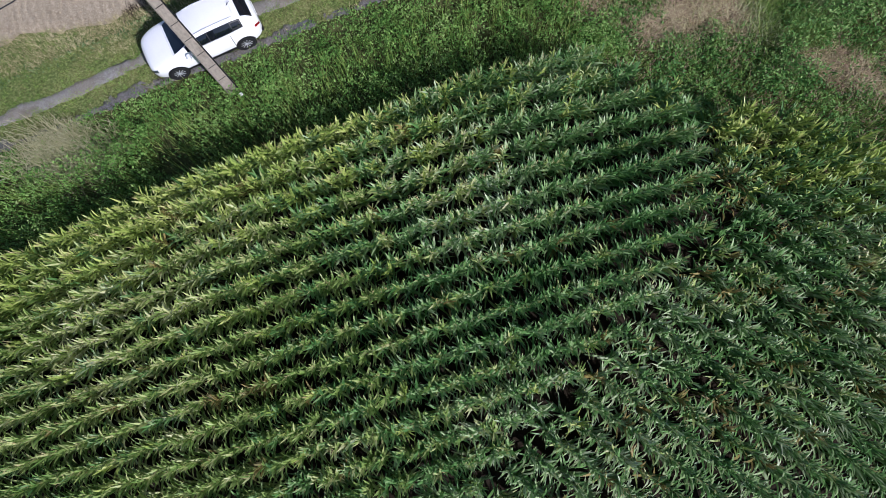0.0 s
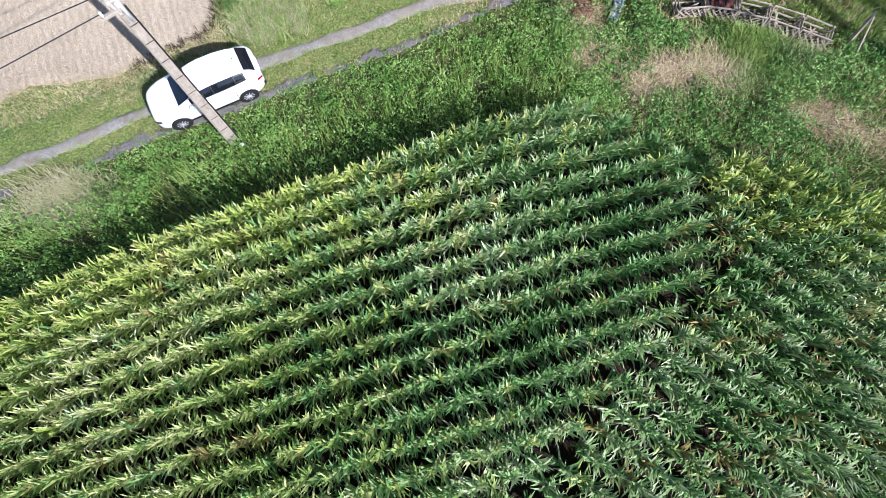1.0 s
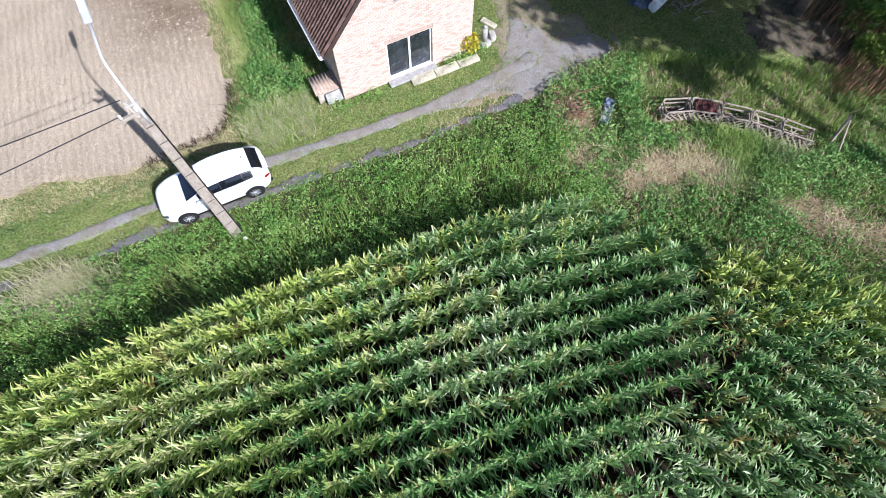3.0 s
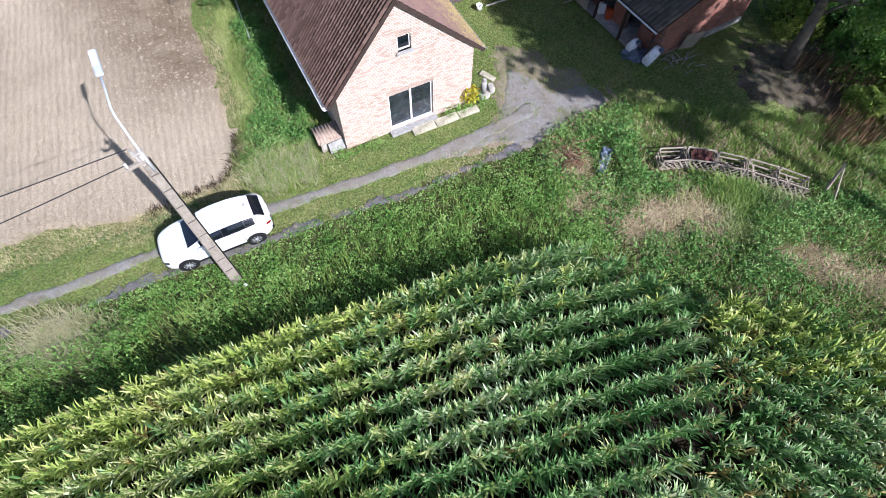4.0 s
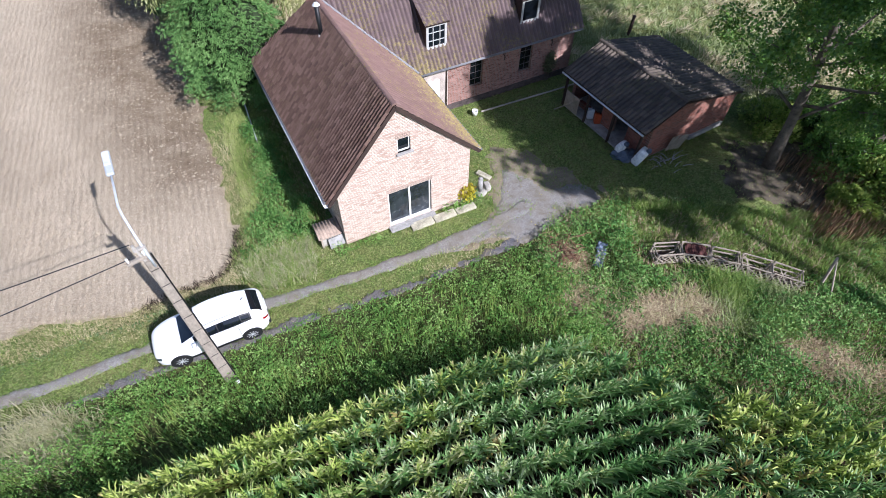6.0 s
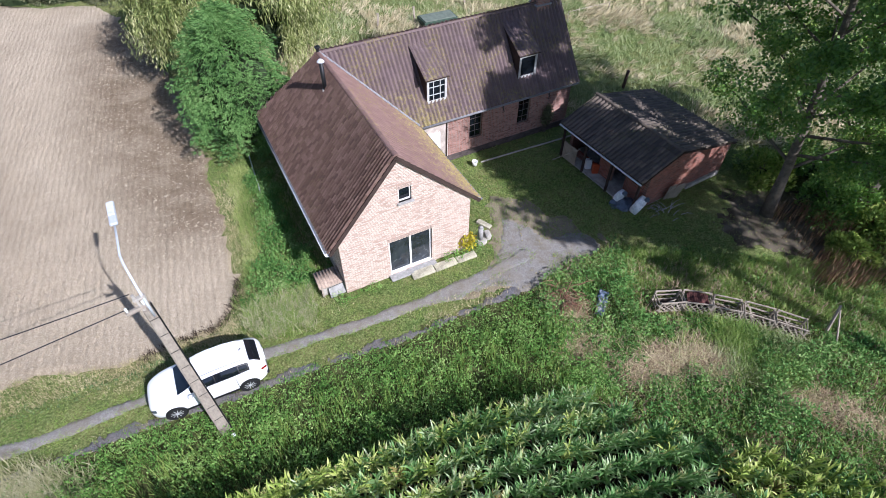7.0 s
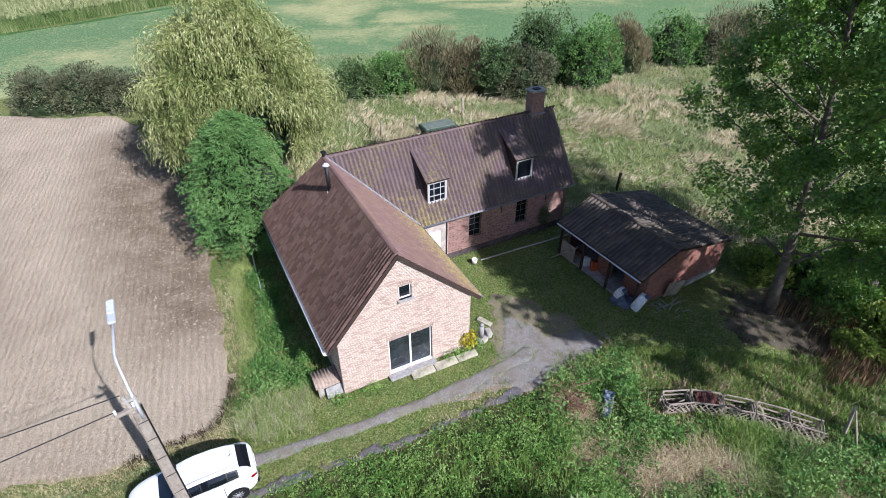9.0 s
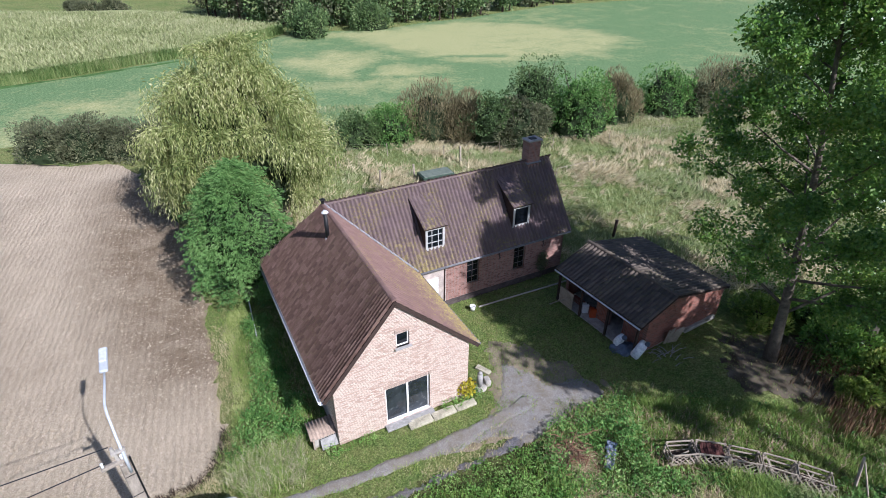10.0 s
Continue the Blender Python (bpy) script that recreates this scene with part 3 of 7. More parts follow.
    caps(roof, Vector(fr) + up, Vector(rc) + up, M_TILE_BROWN)
    caps(roof, Vector(rc) + up, Vector(re) + up, M_TILE_OLD)
    caps(roof, Vector(bl) + up, Vector(rc) + up, M_TILE_DARK)
    val = bmesh.new()
    tube(val, [Vector(vb) + Vector((0, 0, 0.15)), Vector(rc) + Vector((0, 0, 0.13))], 0.05, 6)
    part("valley_flashing", val, M_LEAD, roof, "pale lead valley flashing")
    # verge boards along the front gable
    for a, b in ((fl, fr), (fe, fr)):
        bm = bmesh.new()
        a, b = Vector(a), Vector(b)
        mid, d = (a + b) / 2, b - a
        block(bm, (d.length, 0.03, 0.16), Matrix.Translation(mid + Vector((0, -0.017, -0.07))) @ d.to_track_quat("X", "Z").to_matrix().to_4x4())
        part("verge_board", bm, M_DARKWOOD, roof)
    # gutters
    for a, b in (((EL - 0.08, GABLE, EL_Z + 0.03), (EL - 0.08, VB, EL_Z + 0.03)), ((ER + 0.05, GABLE, ER_Z), (ER + 0.05, VE, ER_Z)), ((ER, VE - 0.05, ER_Z), (U1, VE - 0.05, ER_Z))):
        bm = bmesh.new()
        a, b = Vector(a), Vector(b)
        bore = 0.11 if a.x < 0 else 0.07
        dd = (b - a).normalized()
        side = dd.cross(Vector((0, 0, 1)))
        rows = []
        for p in (a, b):
            rows.append([bm.verts.new(p + side * (bore * math.cos(math.pi + math.pi * i / 6)) + Vector((0, 0, bore * math.sin(math.pi + math.pi * i / 6) - 0.01))) for i in range(7)])
        for i in range(6):
            bm.faces.new((rows[0][i], rows[0][i + 1], rows[1][i + 1], rows[1][i]))
        g = part("gutter", bm, M_ZINC if a.x < 0 else M_LEAD, h, "grey zinc gutter", True)
        g.modifiers.new("thick", "SOLIDIFY").thickness = 0.006
    # openings of the gable
    patio = window(h, pose(2.06, 0.10, 0.12), 1.98, 1.98, 2, 1, 0.07, "white patio door with two dark panes", glass=M_PATIO)
    part("middle_post", boxed((0.09, 0.08, 1.86), pose(0.99, 0.02, 0.99), 0.008), M_WHITE, patio)
    part("sliding_rail", boxed((1.98, 0.1, 0.05), pose(0.99, -0.04, 0.03), 0.01), M_ZINC, patio)
    part("door_sill", boxed((2.2, 0.42, 0.10), pose(3.05, -0.12, 0.05), 0.015), M_STONE, h, "grey stone door sill")
    window(h, pose(2.64, 0.08, 4.06), 0.54, 0.68, 1, 1, 0.055, "small dark gable window", 0.28)
    for u0, u1, z in ((1.98, 4.12, 2.10), (2.58, 3.24, 4.74)):
        n = round((u1 - u0) / 0.075)
        me = None
        for i in range(n):
            if me is None:
                ob = part("lintel_brick", boxed((0.062, 0.03, 0.2), Matrix(), 0.005), M_BRICK, h)
                me = ob.data
            else:
                ob = new("lintel_brick", me)
                ob.parent = h
            ob.matrix_local = pose(u0 + (i + 0.5) * (u1 - u0) / n, -0.010, z + 0.1)
    # main wing windows
    for u in (WW + 3.47, WW + 6.48):
        window(h, pose(u, V0 + 0.09, 1.0), 0.76, 1.52, 2, 4, 0.05, "tall barred window with dark panes", 0.14, M_SASH)
    for u in (11.35, 14.3):
        bm = bmesh.new()
        rod(bm, (u, V0 - 0.02, 2.05), (u, V0 - 0.02, 2.5), 0.02)
        rod(bm, (u - 0.1, V0 - 0.025, 2.45), (u + 0.1, V0 - 0.025, 2.1), 0.014)
        part("wall_anchor", bm, M_BLACK, h, "black iron wall anchor")
    # dormers
    for u, glassy in ((6.98, True), (12.23, False)):
        dormer(h, u, tm, glassy)
    # chimney
    ch = part("chimney", boxed((0.78, 0.62, 1.6), pose(14.72, V1 + 0.05, 6.75), 0.012), M_BRICK_OLD, h, "square brick chimney")
    part("chimney_cap", boxed((0.92, 0.76, 0.09), pose(14.72, V1 + 0.05, 7.58), 0.02), M_CONCRETE, ch, "concrete capping slab")
    part("flue_hole", boxed((0.4, 0.3, 0.05), pose(14.72, V1 + 0.05, 7.64), 0.01), M_BLACK, ch)
    part("lead_apron", boxed((0.95, 0.8, 0.06), pose(14.72, V1 + 0.05, RIDGE_Z + 0.02), 0.01), M_LEAD, ch)
    # steel flue
    fz = 5.66
    bm = bmesh.new()
    tube(bm, [(2.12, 6.3, fz - 0.2), (2.12, 6.3, fz + 1.4)], 0.095, 12)
    fl_ = part("flue_pipe", bm, M_BLACK, h, "thin metal flue pipe", True)
    bm = bmesh.new()
    rod(bm, (2.12, 6.3, fz + 1.4), (2.12, 6.3, fz + 1.5), 0.16, 0.07, 14)
    part("rain_cap", bm, M_ZINC, fl_)
    bm = bmesh.new()
    rod(bm, (2.12, 6.3, fz - 0.25), (2.12, 6.3, fz + 0.14), 0.17, 0.11, 14)
    part("flue_collar", bm, M_WHITE, fl_)
    fin = bmesh.new()
    rod(fin, (RIDGE_U, V1, RIDGE_Z), (RIDGE_U, V1, RIDGE_Z + 0.38), 0.1, 0.05, 8)
    block(fin, (0.24, 0.24, 0.06), pose(RIDGE_U, V1, RIDGE_Z + 0.3), 0.01)
    part("roof_vent", fin, M_BLACK, h, "dark hooded vent at the ridge corner")
    return h


def dormer(h, u, tm, bars):
    """A shed dormer on the courtyard slope of the main wing."""
    w, vf, z0, z1 = 1.12, 6.36, 3.60, 4.92
    vt = 8.15
    zt = RIDGE_Z - (V1 - vt) * tm
    dm = new("dormer")
    dm.parent = h
    tagged(dm, "tiled dormer with a white framed window")
    for x in (u, u + w - 0.05):
        bm = bmesh.new()
        pts = [(vf, z0 - 0.1), (vf, z1), (vt, zt + 0.02), (vt - 0.2, zt - 0.4)]
        a = [bm.verts.new((x, v, z)) for v, z in pts]
        b = [bm.verts.new((x + 0.05, v, z)) for v, z in pts]
        bm.faces.new(a)
        bm.faces.new(b[::-1])
        for i in range(4):
            j = (i + 1) % 4
            bm.faces.new((a[i], a[j], b[j], b[i]))
        part("dormer_cheek", bm, M_DARKWOOD, dm, "dark clad cheek")
    part("dormer_front", boxed((w, 0.05, 0.12), pose(u + w / 2, vf + 0.03, z0 + 0.0), 0.01), M_LEAD, dm)
    o, q = (u - 0.09, vf - 0.12, z1 + 0.0), (u - 0.09, vt, zt + 0.03)
    part("dormer_deck", slab([o, (u + w + 0.09, vf - 0.12, z1), (u + w + 0.09, vt, zt + 0.03), q], 0.06, 0.0), M_DARKWOOD, dm)
    length = (Vector(q) - Vector(o)).length
    lay_tiles(dm, o, (1, 0, 0), Vector(q) - Vector(o), [(0, 0), (w + 0.18, 0), (w + 0.18, length), (0, length)], 0.216, 0.3, M_TILE_OLD, 12, lambda a, b: b, 9)
    window(dm, pose(u + 0.02, vf - 0.02, z0 + 0.06), w - 0.04, z1 - z0 - 0.1, 3 if bars else 1, 3 if bars else 1, 0.12, "grey-white framed dormer window", None, M_DORMER)


# ---- open shed ----
def shed():
    """Brick shed with a low asymmetric tiled roof and an open front on posts."""
    s = thing("shed", pose(9.92, 19.79, 0, 0, 0, 121), "open-fronted red brick shed with grey tiled roof", "shed")
    # local: x runs away along the front, -y runs back from it
    ln, dp, ez, rz, bz, ry_ = 5.5, 5.7, 1.93, 2.88, 1.90, -1.55
    fy, by_ = 0.75, -5.9
    eave = [(-0.15, fy, ez), (ln + 0.25, fy, ez), (ln + 0.25, ry_, rz), (-0.15, ry_, rz)]
    rear = [(-0.15, by_, bz), (ln + 0.25, by_, bz), (ln + 0.25, ry_, rz), (-0.15, ry_, rz)]
    roof = new("roof")
    roof.parent = s
    for c in (eave, rear):
        part("roof_deck", slab(c, 0.08, 0.02), M_DARKWOOD, roof)
    fl = (Vector(eave[3]) - Vector(eave[0])).length
    rl = (Vector(rear[3]) - Vector(rear[0])).length
    lay_tiles(roof, eave[0], (1, 0, 0), Vector(eave[3]) - Vector(eave[0]), [(0, 0), (ln + 0.4, 0), (ln + 0.4, fl), (0, fl)], 0.235, 0.30, M_TILE_SHED, 130, lambda a, b: a, 5, 0.06)
    lay_tiles(roof, rear[0], (1, 0, 0), Vector(rear[3]) - Vector(rear[0]), [(0, 0), (ln + 0.4, 0), (ln + 0.4, rl), (0, rl)], 0.235, 0.30, M_TILE_SHED, 120, lambda a, b: a, 6, 0.06)
    caps(roof, (-0.15, ry_, rz + 0.05), (ln + 0.25, ry_, rz + 0.05), M_TILE_SHED)
    t1, t2 = (rz - ez) / (fy - ry_), (rz - bz) / (ry_ - by_)
    for x in (0.0, ln - 0.2):
        clip = [((-ry_, 0, rz - 0.14), (-t1, 0, 1)), ((-ry_, 0, rz - 0.14), (t2, 0, 1))]
        wall("gable_wall", pose(x, 0, 0, 0, 0, -90), dp, rz, 0.2, [], M_BRICK_SHED, s, clip, "red brick gable")
    wall("back_wall", pose(ln - 0.2, -dp + 0.001, 0, 0, 0, 180), ln - 0.4, 1.85, 0.2, [], M_BRICK_SHED, s)
    wall("front_wall", pose(0.2, -0.2, 0), 1.2, 2.0, 0.18, [(0.45, 1.0, 1.0, 1.6)], M_BRICK_SHED, s)
    wall("front_wall", pose(2.3, -0.2, 0), 0.9, 2.0, 0.18, [], M_BRICK_SHED, s)
    part("low_wall", boxed((2.2, 0.2, 0.35), pose(4.2, -0.1, 0.175), 0.01), M_BRICK_SHED, s)
    for x in (0.05, 1.9, 3.7, ln - 0.1):
        part("post", boxed((0.11, 0.11, 1.84), pose(x, 0.62, 0.92), 0.01), M_DARKWOOD, s)
    part("beam", boxed((ln, 0.12, 0.14), pose(ln / 2, 0.62, 1.83), 0.01), M_DARKWOOD, s)
    part("gutter", rod(bmesh.new(), (-0.12, fy + 0.05, ez - 0.06), (ln + 0.2, fy + 0.05, ez - 0.06), 0.045), M_ZINC, s)
    part("floor_slab", boxed((ln, dp + 0.6, 0.06), pose(ln / 2, -dp / 2 + 0.3, 0.02)), M_CONCRETE, s)
    part("base_strip", boxed((0.16, 2.4, 0.22), pose(-0.08, -4.2, 0.11), 0.02), M_CONCRETE, s, "pale concrete footing")
    part("gate_panel", boxed((1.0, 0.05, 1.0), pose(ln - 0.75, 0.66, 0.55), 0.01), M_OLDWOOD, s)
    part("prop", rod(bmesh.new(), (ln - 0.2, 1.25, 0.0), (ln - 1.3, 0.55, 1.1), 0.03), M_OLDWOOD, s)
    return s


farmhouse()
shed()


# ---- car ----
M_PAINT = plain("white_car_paint", "ececec", 0.22, 0, 0.6, grain=0.02, scale=2)
M_PAINT.node_tree.nodes["Principled BSDF"].inputs["Coat Weight"].default_value = 0.6
M_CARGLASS = plain("car_glass", "11161c", 0.04, 0, 0.8, grain=0.1, scale=1)
M_TYRE = plain("rubber", "1b1b1d", 0.85, grain=0.15)
M_ALLOY = plain("alloy", "d0d2d6", 0.35, 0.5, grain=0.05)
M_LAMPGLASS = plain("headlight_glass", "4c545c", 0.08, 0.2, 0.8, grain=0.1)
M_RED = plain("red_lamp", "7d1216", 0.15, 0, 0.6, grain=0.1)


def spline(keys, t):
    """A smooth curve through rows of numbers at whole parameters."""
    keys = np.asarray(keys, float)
    t = np.clip(t, 0, len(keys) - 1 - 1e-6)
    i = int(t)
    p = [keys[min(max(i + k, 0), len(keys) - 1)] for k in (-1, 0, 1, 2)]
    f = t - i
    return 0.5 * (2 * p[1] + (p[2] - p[0]) * f + (2 * p[0] - 5 * p[1] + 4 * p[2] - p[3]) * f * f + (3 * p[1] - p[0] - 3 * p[2] + p[3]) * f ** 3)


# lower body: x, half width, bottom height, top height
BODY = [(2.13, 0.40, 0.34, 0.54), (2.08, 0.58, 0.25, 0.68), (1.92, 0.74, 0.21, 0.79), (1.55, 0.86, 0.21, 0.89), (1.1, 0.89, 0.21, 0.96), (0.6, 0.895, 0.21, 0.99),
        (0.0, 0.895, 0.21, 1.0), (-0.7, 0.895, 0.21, 1.02), (-1.3, 0.89, 0.21, 1.04), (-1.7, 0.85, 0.23, 1.03), (-1.95, 0.76, 0.28, 0.99), (-2.08, 0.62, 0.36, 0.88), (-2.11, 0.5, 0.42, 0.74)]
# cabin: x, roof height, half width at the belt, half width at the roof rail
CABIN = [(1.12, 0.97, 0.66, 0.60), (0.70, 1.18, 0.78, 0.60), (0.28, 1.38, 0.82, 0.56), (-0.25, 1.475, 0.835, 0.56), (-0.85, 1.48, 0.83, 0.55), (-1.38, 1.42, 0.79, 0.52),
         (-1.74, 1.25, 0.72, 0.50), (-2.0, 1.02, 0.62, 0.52)]


def body_at(a, b):
    """The lower body's skin: a along the car, b from the sill (0) to the middle of the bonnet (6)."""
    x, w, lo, hi = spline(BODY, a)
    ring = [(0.0, lo), (w * 0.86, lo), (w * 0.97, lo + 0.12), (w, lo + (hi - lo) * 0.52), (w * 0.965, hi - 0.13), (w * 0.86, hi - 0.025), (w * 0.5, hi + 0.02), (0.0, hi + 0.03)]
    y, z = spline(ring, b)
    return Vector((x, y, z))


def cabin_at(a, b):
    """The cabin's skin: a along the car, b from the belt line (0) to the middle of the roof (4)."""
    x, top, w0, w1 = spline(CABIN, a)
    base = 0.98
    h = max(top - base, 0.0)
    ring = [(w0, base - 0.03), (w0 - (w0 - w1) * 0.35, base + 0.42 * h), (w1 + 0.02, base + 0.86 * h), (w1 - 0.10, base + 0.985 * h), (0.0, base + h + 0.015)]
    y, z = spline(ring, b)
    return Vector((x, y, z))


def skin(at, a0, a1, na, b0, b1, nb, side=1, lift=0.0, centre=Vector((-0.3, 0, 0.75))):
    """A patch of a car's skin, lifted off it by a little."""
    bm = bmesh.new()
    rows = []
    for i in range(na + 1):
        row = []
        for j in range(nb + 1):
            a, b = a0 + (a1 - a0) * i / na, b0 + (b1 - b0) * j / nb
            p = at(a, b)
            if lift:
                n = (at(a + 0.02, b) - at(a - 0.02, b)).cross(at(a, b + 0.02) - at(a, b - 0.02))
                n = n.normalized() if n.length > 1e-9 else Vector((0, 0, 1))
                if n.dot(p - Vector((centre.x * 0.2 + p.x * 0.8, 0, centre.z))) < 0:
                    n = -n
                p = p + n * lift
            row.append(bm.verts.new((p.x, p.y * side, p.z)))
        rows.append(row)
    for i in range(na):
        for j in range(nb):
            bm.faces.new((rows[i][j], rows[i][j + 1], rows[i + 1][j + 1], rows[i + 1][j]))
    return bm


def both(at, a0, a1, na, b0, b1, nb, lift=0.0):
    """The patch and its mirror image, joined along the car's middle."""
    bm = skin(at, a0, a1, na, b0, b1, nb, 1, lift)
    me = bpy.data.meshes.new("half")
    other = skin(at, a0, a1, na, b0, b1, nb, -1, lift)
    other.to_mesh(me)
    other.free()
    bm.from_mesh(me)
    bpy.data.meshes.remove(me)
    bmesh.ops.remove_doubles(bm, verts=bm.verts, dist=2e-3)
    return bm


def car():
    c = thing("car", pose(-8.40, 10.12, 0.0, 0, 0, -153.9) @ Matrix.Scale(0.965, 4), "white five-door hatchback with dark windows parked on the track", "car")
    bm = both(body_at, 0, len(BODY) - 1, 40, 0, 7, 20)
    bmesh.ops.holes_fill(bm, edges=[e for e in bm.edges if e.is_boundary], sides=0)
    body = part("body", bm, M_PAINT, c, smooth=True)
    part("cabin", both(cabin_at, 0, len(CABIN) - 1, 30, 0, 4, 14), M_PAINT, c, smooth=True)
    part("windscreen", both(cabin_at, 0.28, 1.85, 8, 2.05, 4, 8, 0.008), M_CARGLASS, c, "dark tinted windscreen", True)
    part("rear_window", both(cabin_at, 5.55, 6.75, 6, 2.35, 4, 8, 0.008), M_CARGLASS, c, "dark rear window", True)
    part("roof_spoiler", both(cabin_at, 5.05, 5.5, 3, 2.9, 4, 6, 0.03), M_PAINT, c, smooth=True)
    for side in (1, -1):
        part("window_surround", skin(cabin_at, 1.25, 5.35, 16, 0.62, 1.85, 5, side, 0.005), M_BLACK, c, smooth=True)
        for a0, a1 in ((1.5, 3.05), (3.12, 4.5), (4.57, 5.2)):
            part("side_window", skin(cabin_at, a0, a1, 6, 0.72 if a0 < 4.55 else 0.95, 1.78 if a0 < 4.55 else 1.6, 4, side, 0.010), M_CARGLASS, c, "dark side window", True)
        part("window_trim", skin(cabin_at, 1.2, 5.4, 14, 0.54, 0.62, 1, side, 0.012), M_ALLOY, c, smooth=True)
        part("sill", skin(body_at, 2.9, 9.0, 12, 1.6, 2.3, 2, side, 0.012), M_BLACK, c, smooth=True)
        part("headlight", skin(body_at, 0.75, 2.2, 6, 3.6, 4.55, 3, side, 0.01), M_LAMPGLASS, body, "dark glass headlight", True)
        part("tail_light", skin(body_at, 9.7, 11.0, 6, 3.75, 4.35, 3, side, 0.012), M_RED, body, "red tail light", True)
        for a in (5.3, 7.4):
            d = part("door_gap", skin(body_at, a, a + 0.035, 1, 2.2, 4.9, 6, side, 0.004), M_BLACK, body)
        for a in (6.95, 8.5):
            p = body_at(a, 3.8)
            part("door_handle", boxed((0.19, 0.035, 0.03), pose(p.x, (p.y + 0.015) * side, p.z), 0.008), M_PAINT, body)
        mir = part("mirror", boxed((0.13, 0.22, 0.15), pose(0.62, side * 0.97, 1.06), 0.04), M_PAINT, c)
        part("mirror_glass", boxed((0.01, 0.17, 0.11), pose(0.55, side * 0.97, 1.06)), M_ALLOY, mir)
        part("roof_rail", tube(bmesh.new(), [cabin_at(a, 2.75) * 1 + Vector((0, 0, 0.025)) if side == 1 else Vector((cabin_at(a, 2.75).x, -cabin_at(a, 2.75).y, cabin_at(a, 2.75).z + 0.025)) for a in (2.3, 3, 4, 4.9)], 0.015, 6), M_ALLOY, c)
    part("grille", boxed((0.05, 0.72, 0.26), pose(2.10, 0, 0.50), 0.02), M_BLACK, c)
    part("number_plate", boxed((0.02, 0.52, 0.11), pose(2.135, 0, 0.42), 0.004), M_WHITE, c)
    part("rear_plate", boxed((0.02, 0.52, 0.11), pose(-2.12, 0, 0.72), 0.004), M_WHITE, c)
    part("rear_bumper", boxed((0.12, 1.35, 0.18), pose(-2.06, 0, 0.38), 0.05), M_BLACK, c)
    part("antenna", rod(bmesh.new(), (-1.35, 0, 1.44), (-1.5, 0, 1.56), 0.012, 0.004), M_BLACK, c)
    for x in (1.30, -1.32):
        for side in (1, -1):
            arch = bmesh.new()
            rod(arch, (x, side * 0.45, 0.34), (x, side * 0.897, 0.34), 0.375, sides=28)
            part("wheel_arch", arch, M_BLACK, c)
            wheel = new("wheel")
            wheel.parent, wheel.matrix_local = c, pose(x, side * 0.80, 0.325, 0, 0, 0 if side > 0 else 180)
            tyre = bmesh.new()
            for r0, r1, y0, y1 in ((0.325, 0.325, -0.1, 0.08), (0.325, 0.295, 0.08, 0.112), (0.295, 0.225, 0.112, 0.112), (0.225, 0.215, 0.112, 0.06)):
                n = 32
                a = [tyre.verts.new((r0 * math.cos(6.2832 * k / n), y0, r0 * math.sin(6.2832 * k / n))) for k in range(n)]
                b = [tyre.verts.new((r1 * math.cos(6.2832 * k / n), y1, r1 * math.sin(6.2832 * k / n))) for k in range(n)]
                for k in range(n):
                    tyre.faces.new((a[k], a[(k + 1) % n], b[(k + 1) % n], b[k]))
            bmesh.ops.remove_doubles(tyre, verts=tyre.verts, dist=1e-4)
            part("tyre", tyre, M_TYRE, wheel, smooth=True)
            rim = bmesh.new()
            rod(rim, (0, 0.04, 0), (0, 0.055, 0), 0.215, sides=28)
            part("rim_well", rim, M_BLACK, wheel)
            rim = bmesh.new()
            for k in range(10):
                for off in (0,):
                    an = math.radians(36 * k + off)
                    block(rim, (0.215, 0.03, 0.028), pose(0.11 * math.cos(an), 0.085, 0.11 * math.sin(an), 0, -math.degrees(an), 0), 0.006)
            rod(rim, (0, 0.06, 0), (0, 0.105, 0), 0.05, sides=16)
            part("rim", rim, M_ALLOY, wheel, "silver spoked alloy rim")
    return c


# ---- lamp pole ----
M_POLE = wood("pole_concrete", "756d62", "a0978a", (6, 6, 2))
M_LAMPGREY = plain("lamp_grey", "c9ced4", 0.35, 0.3, grain=0.08)


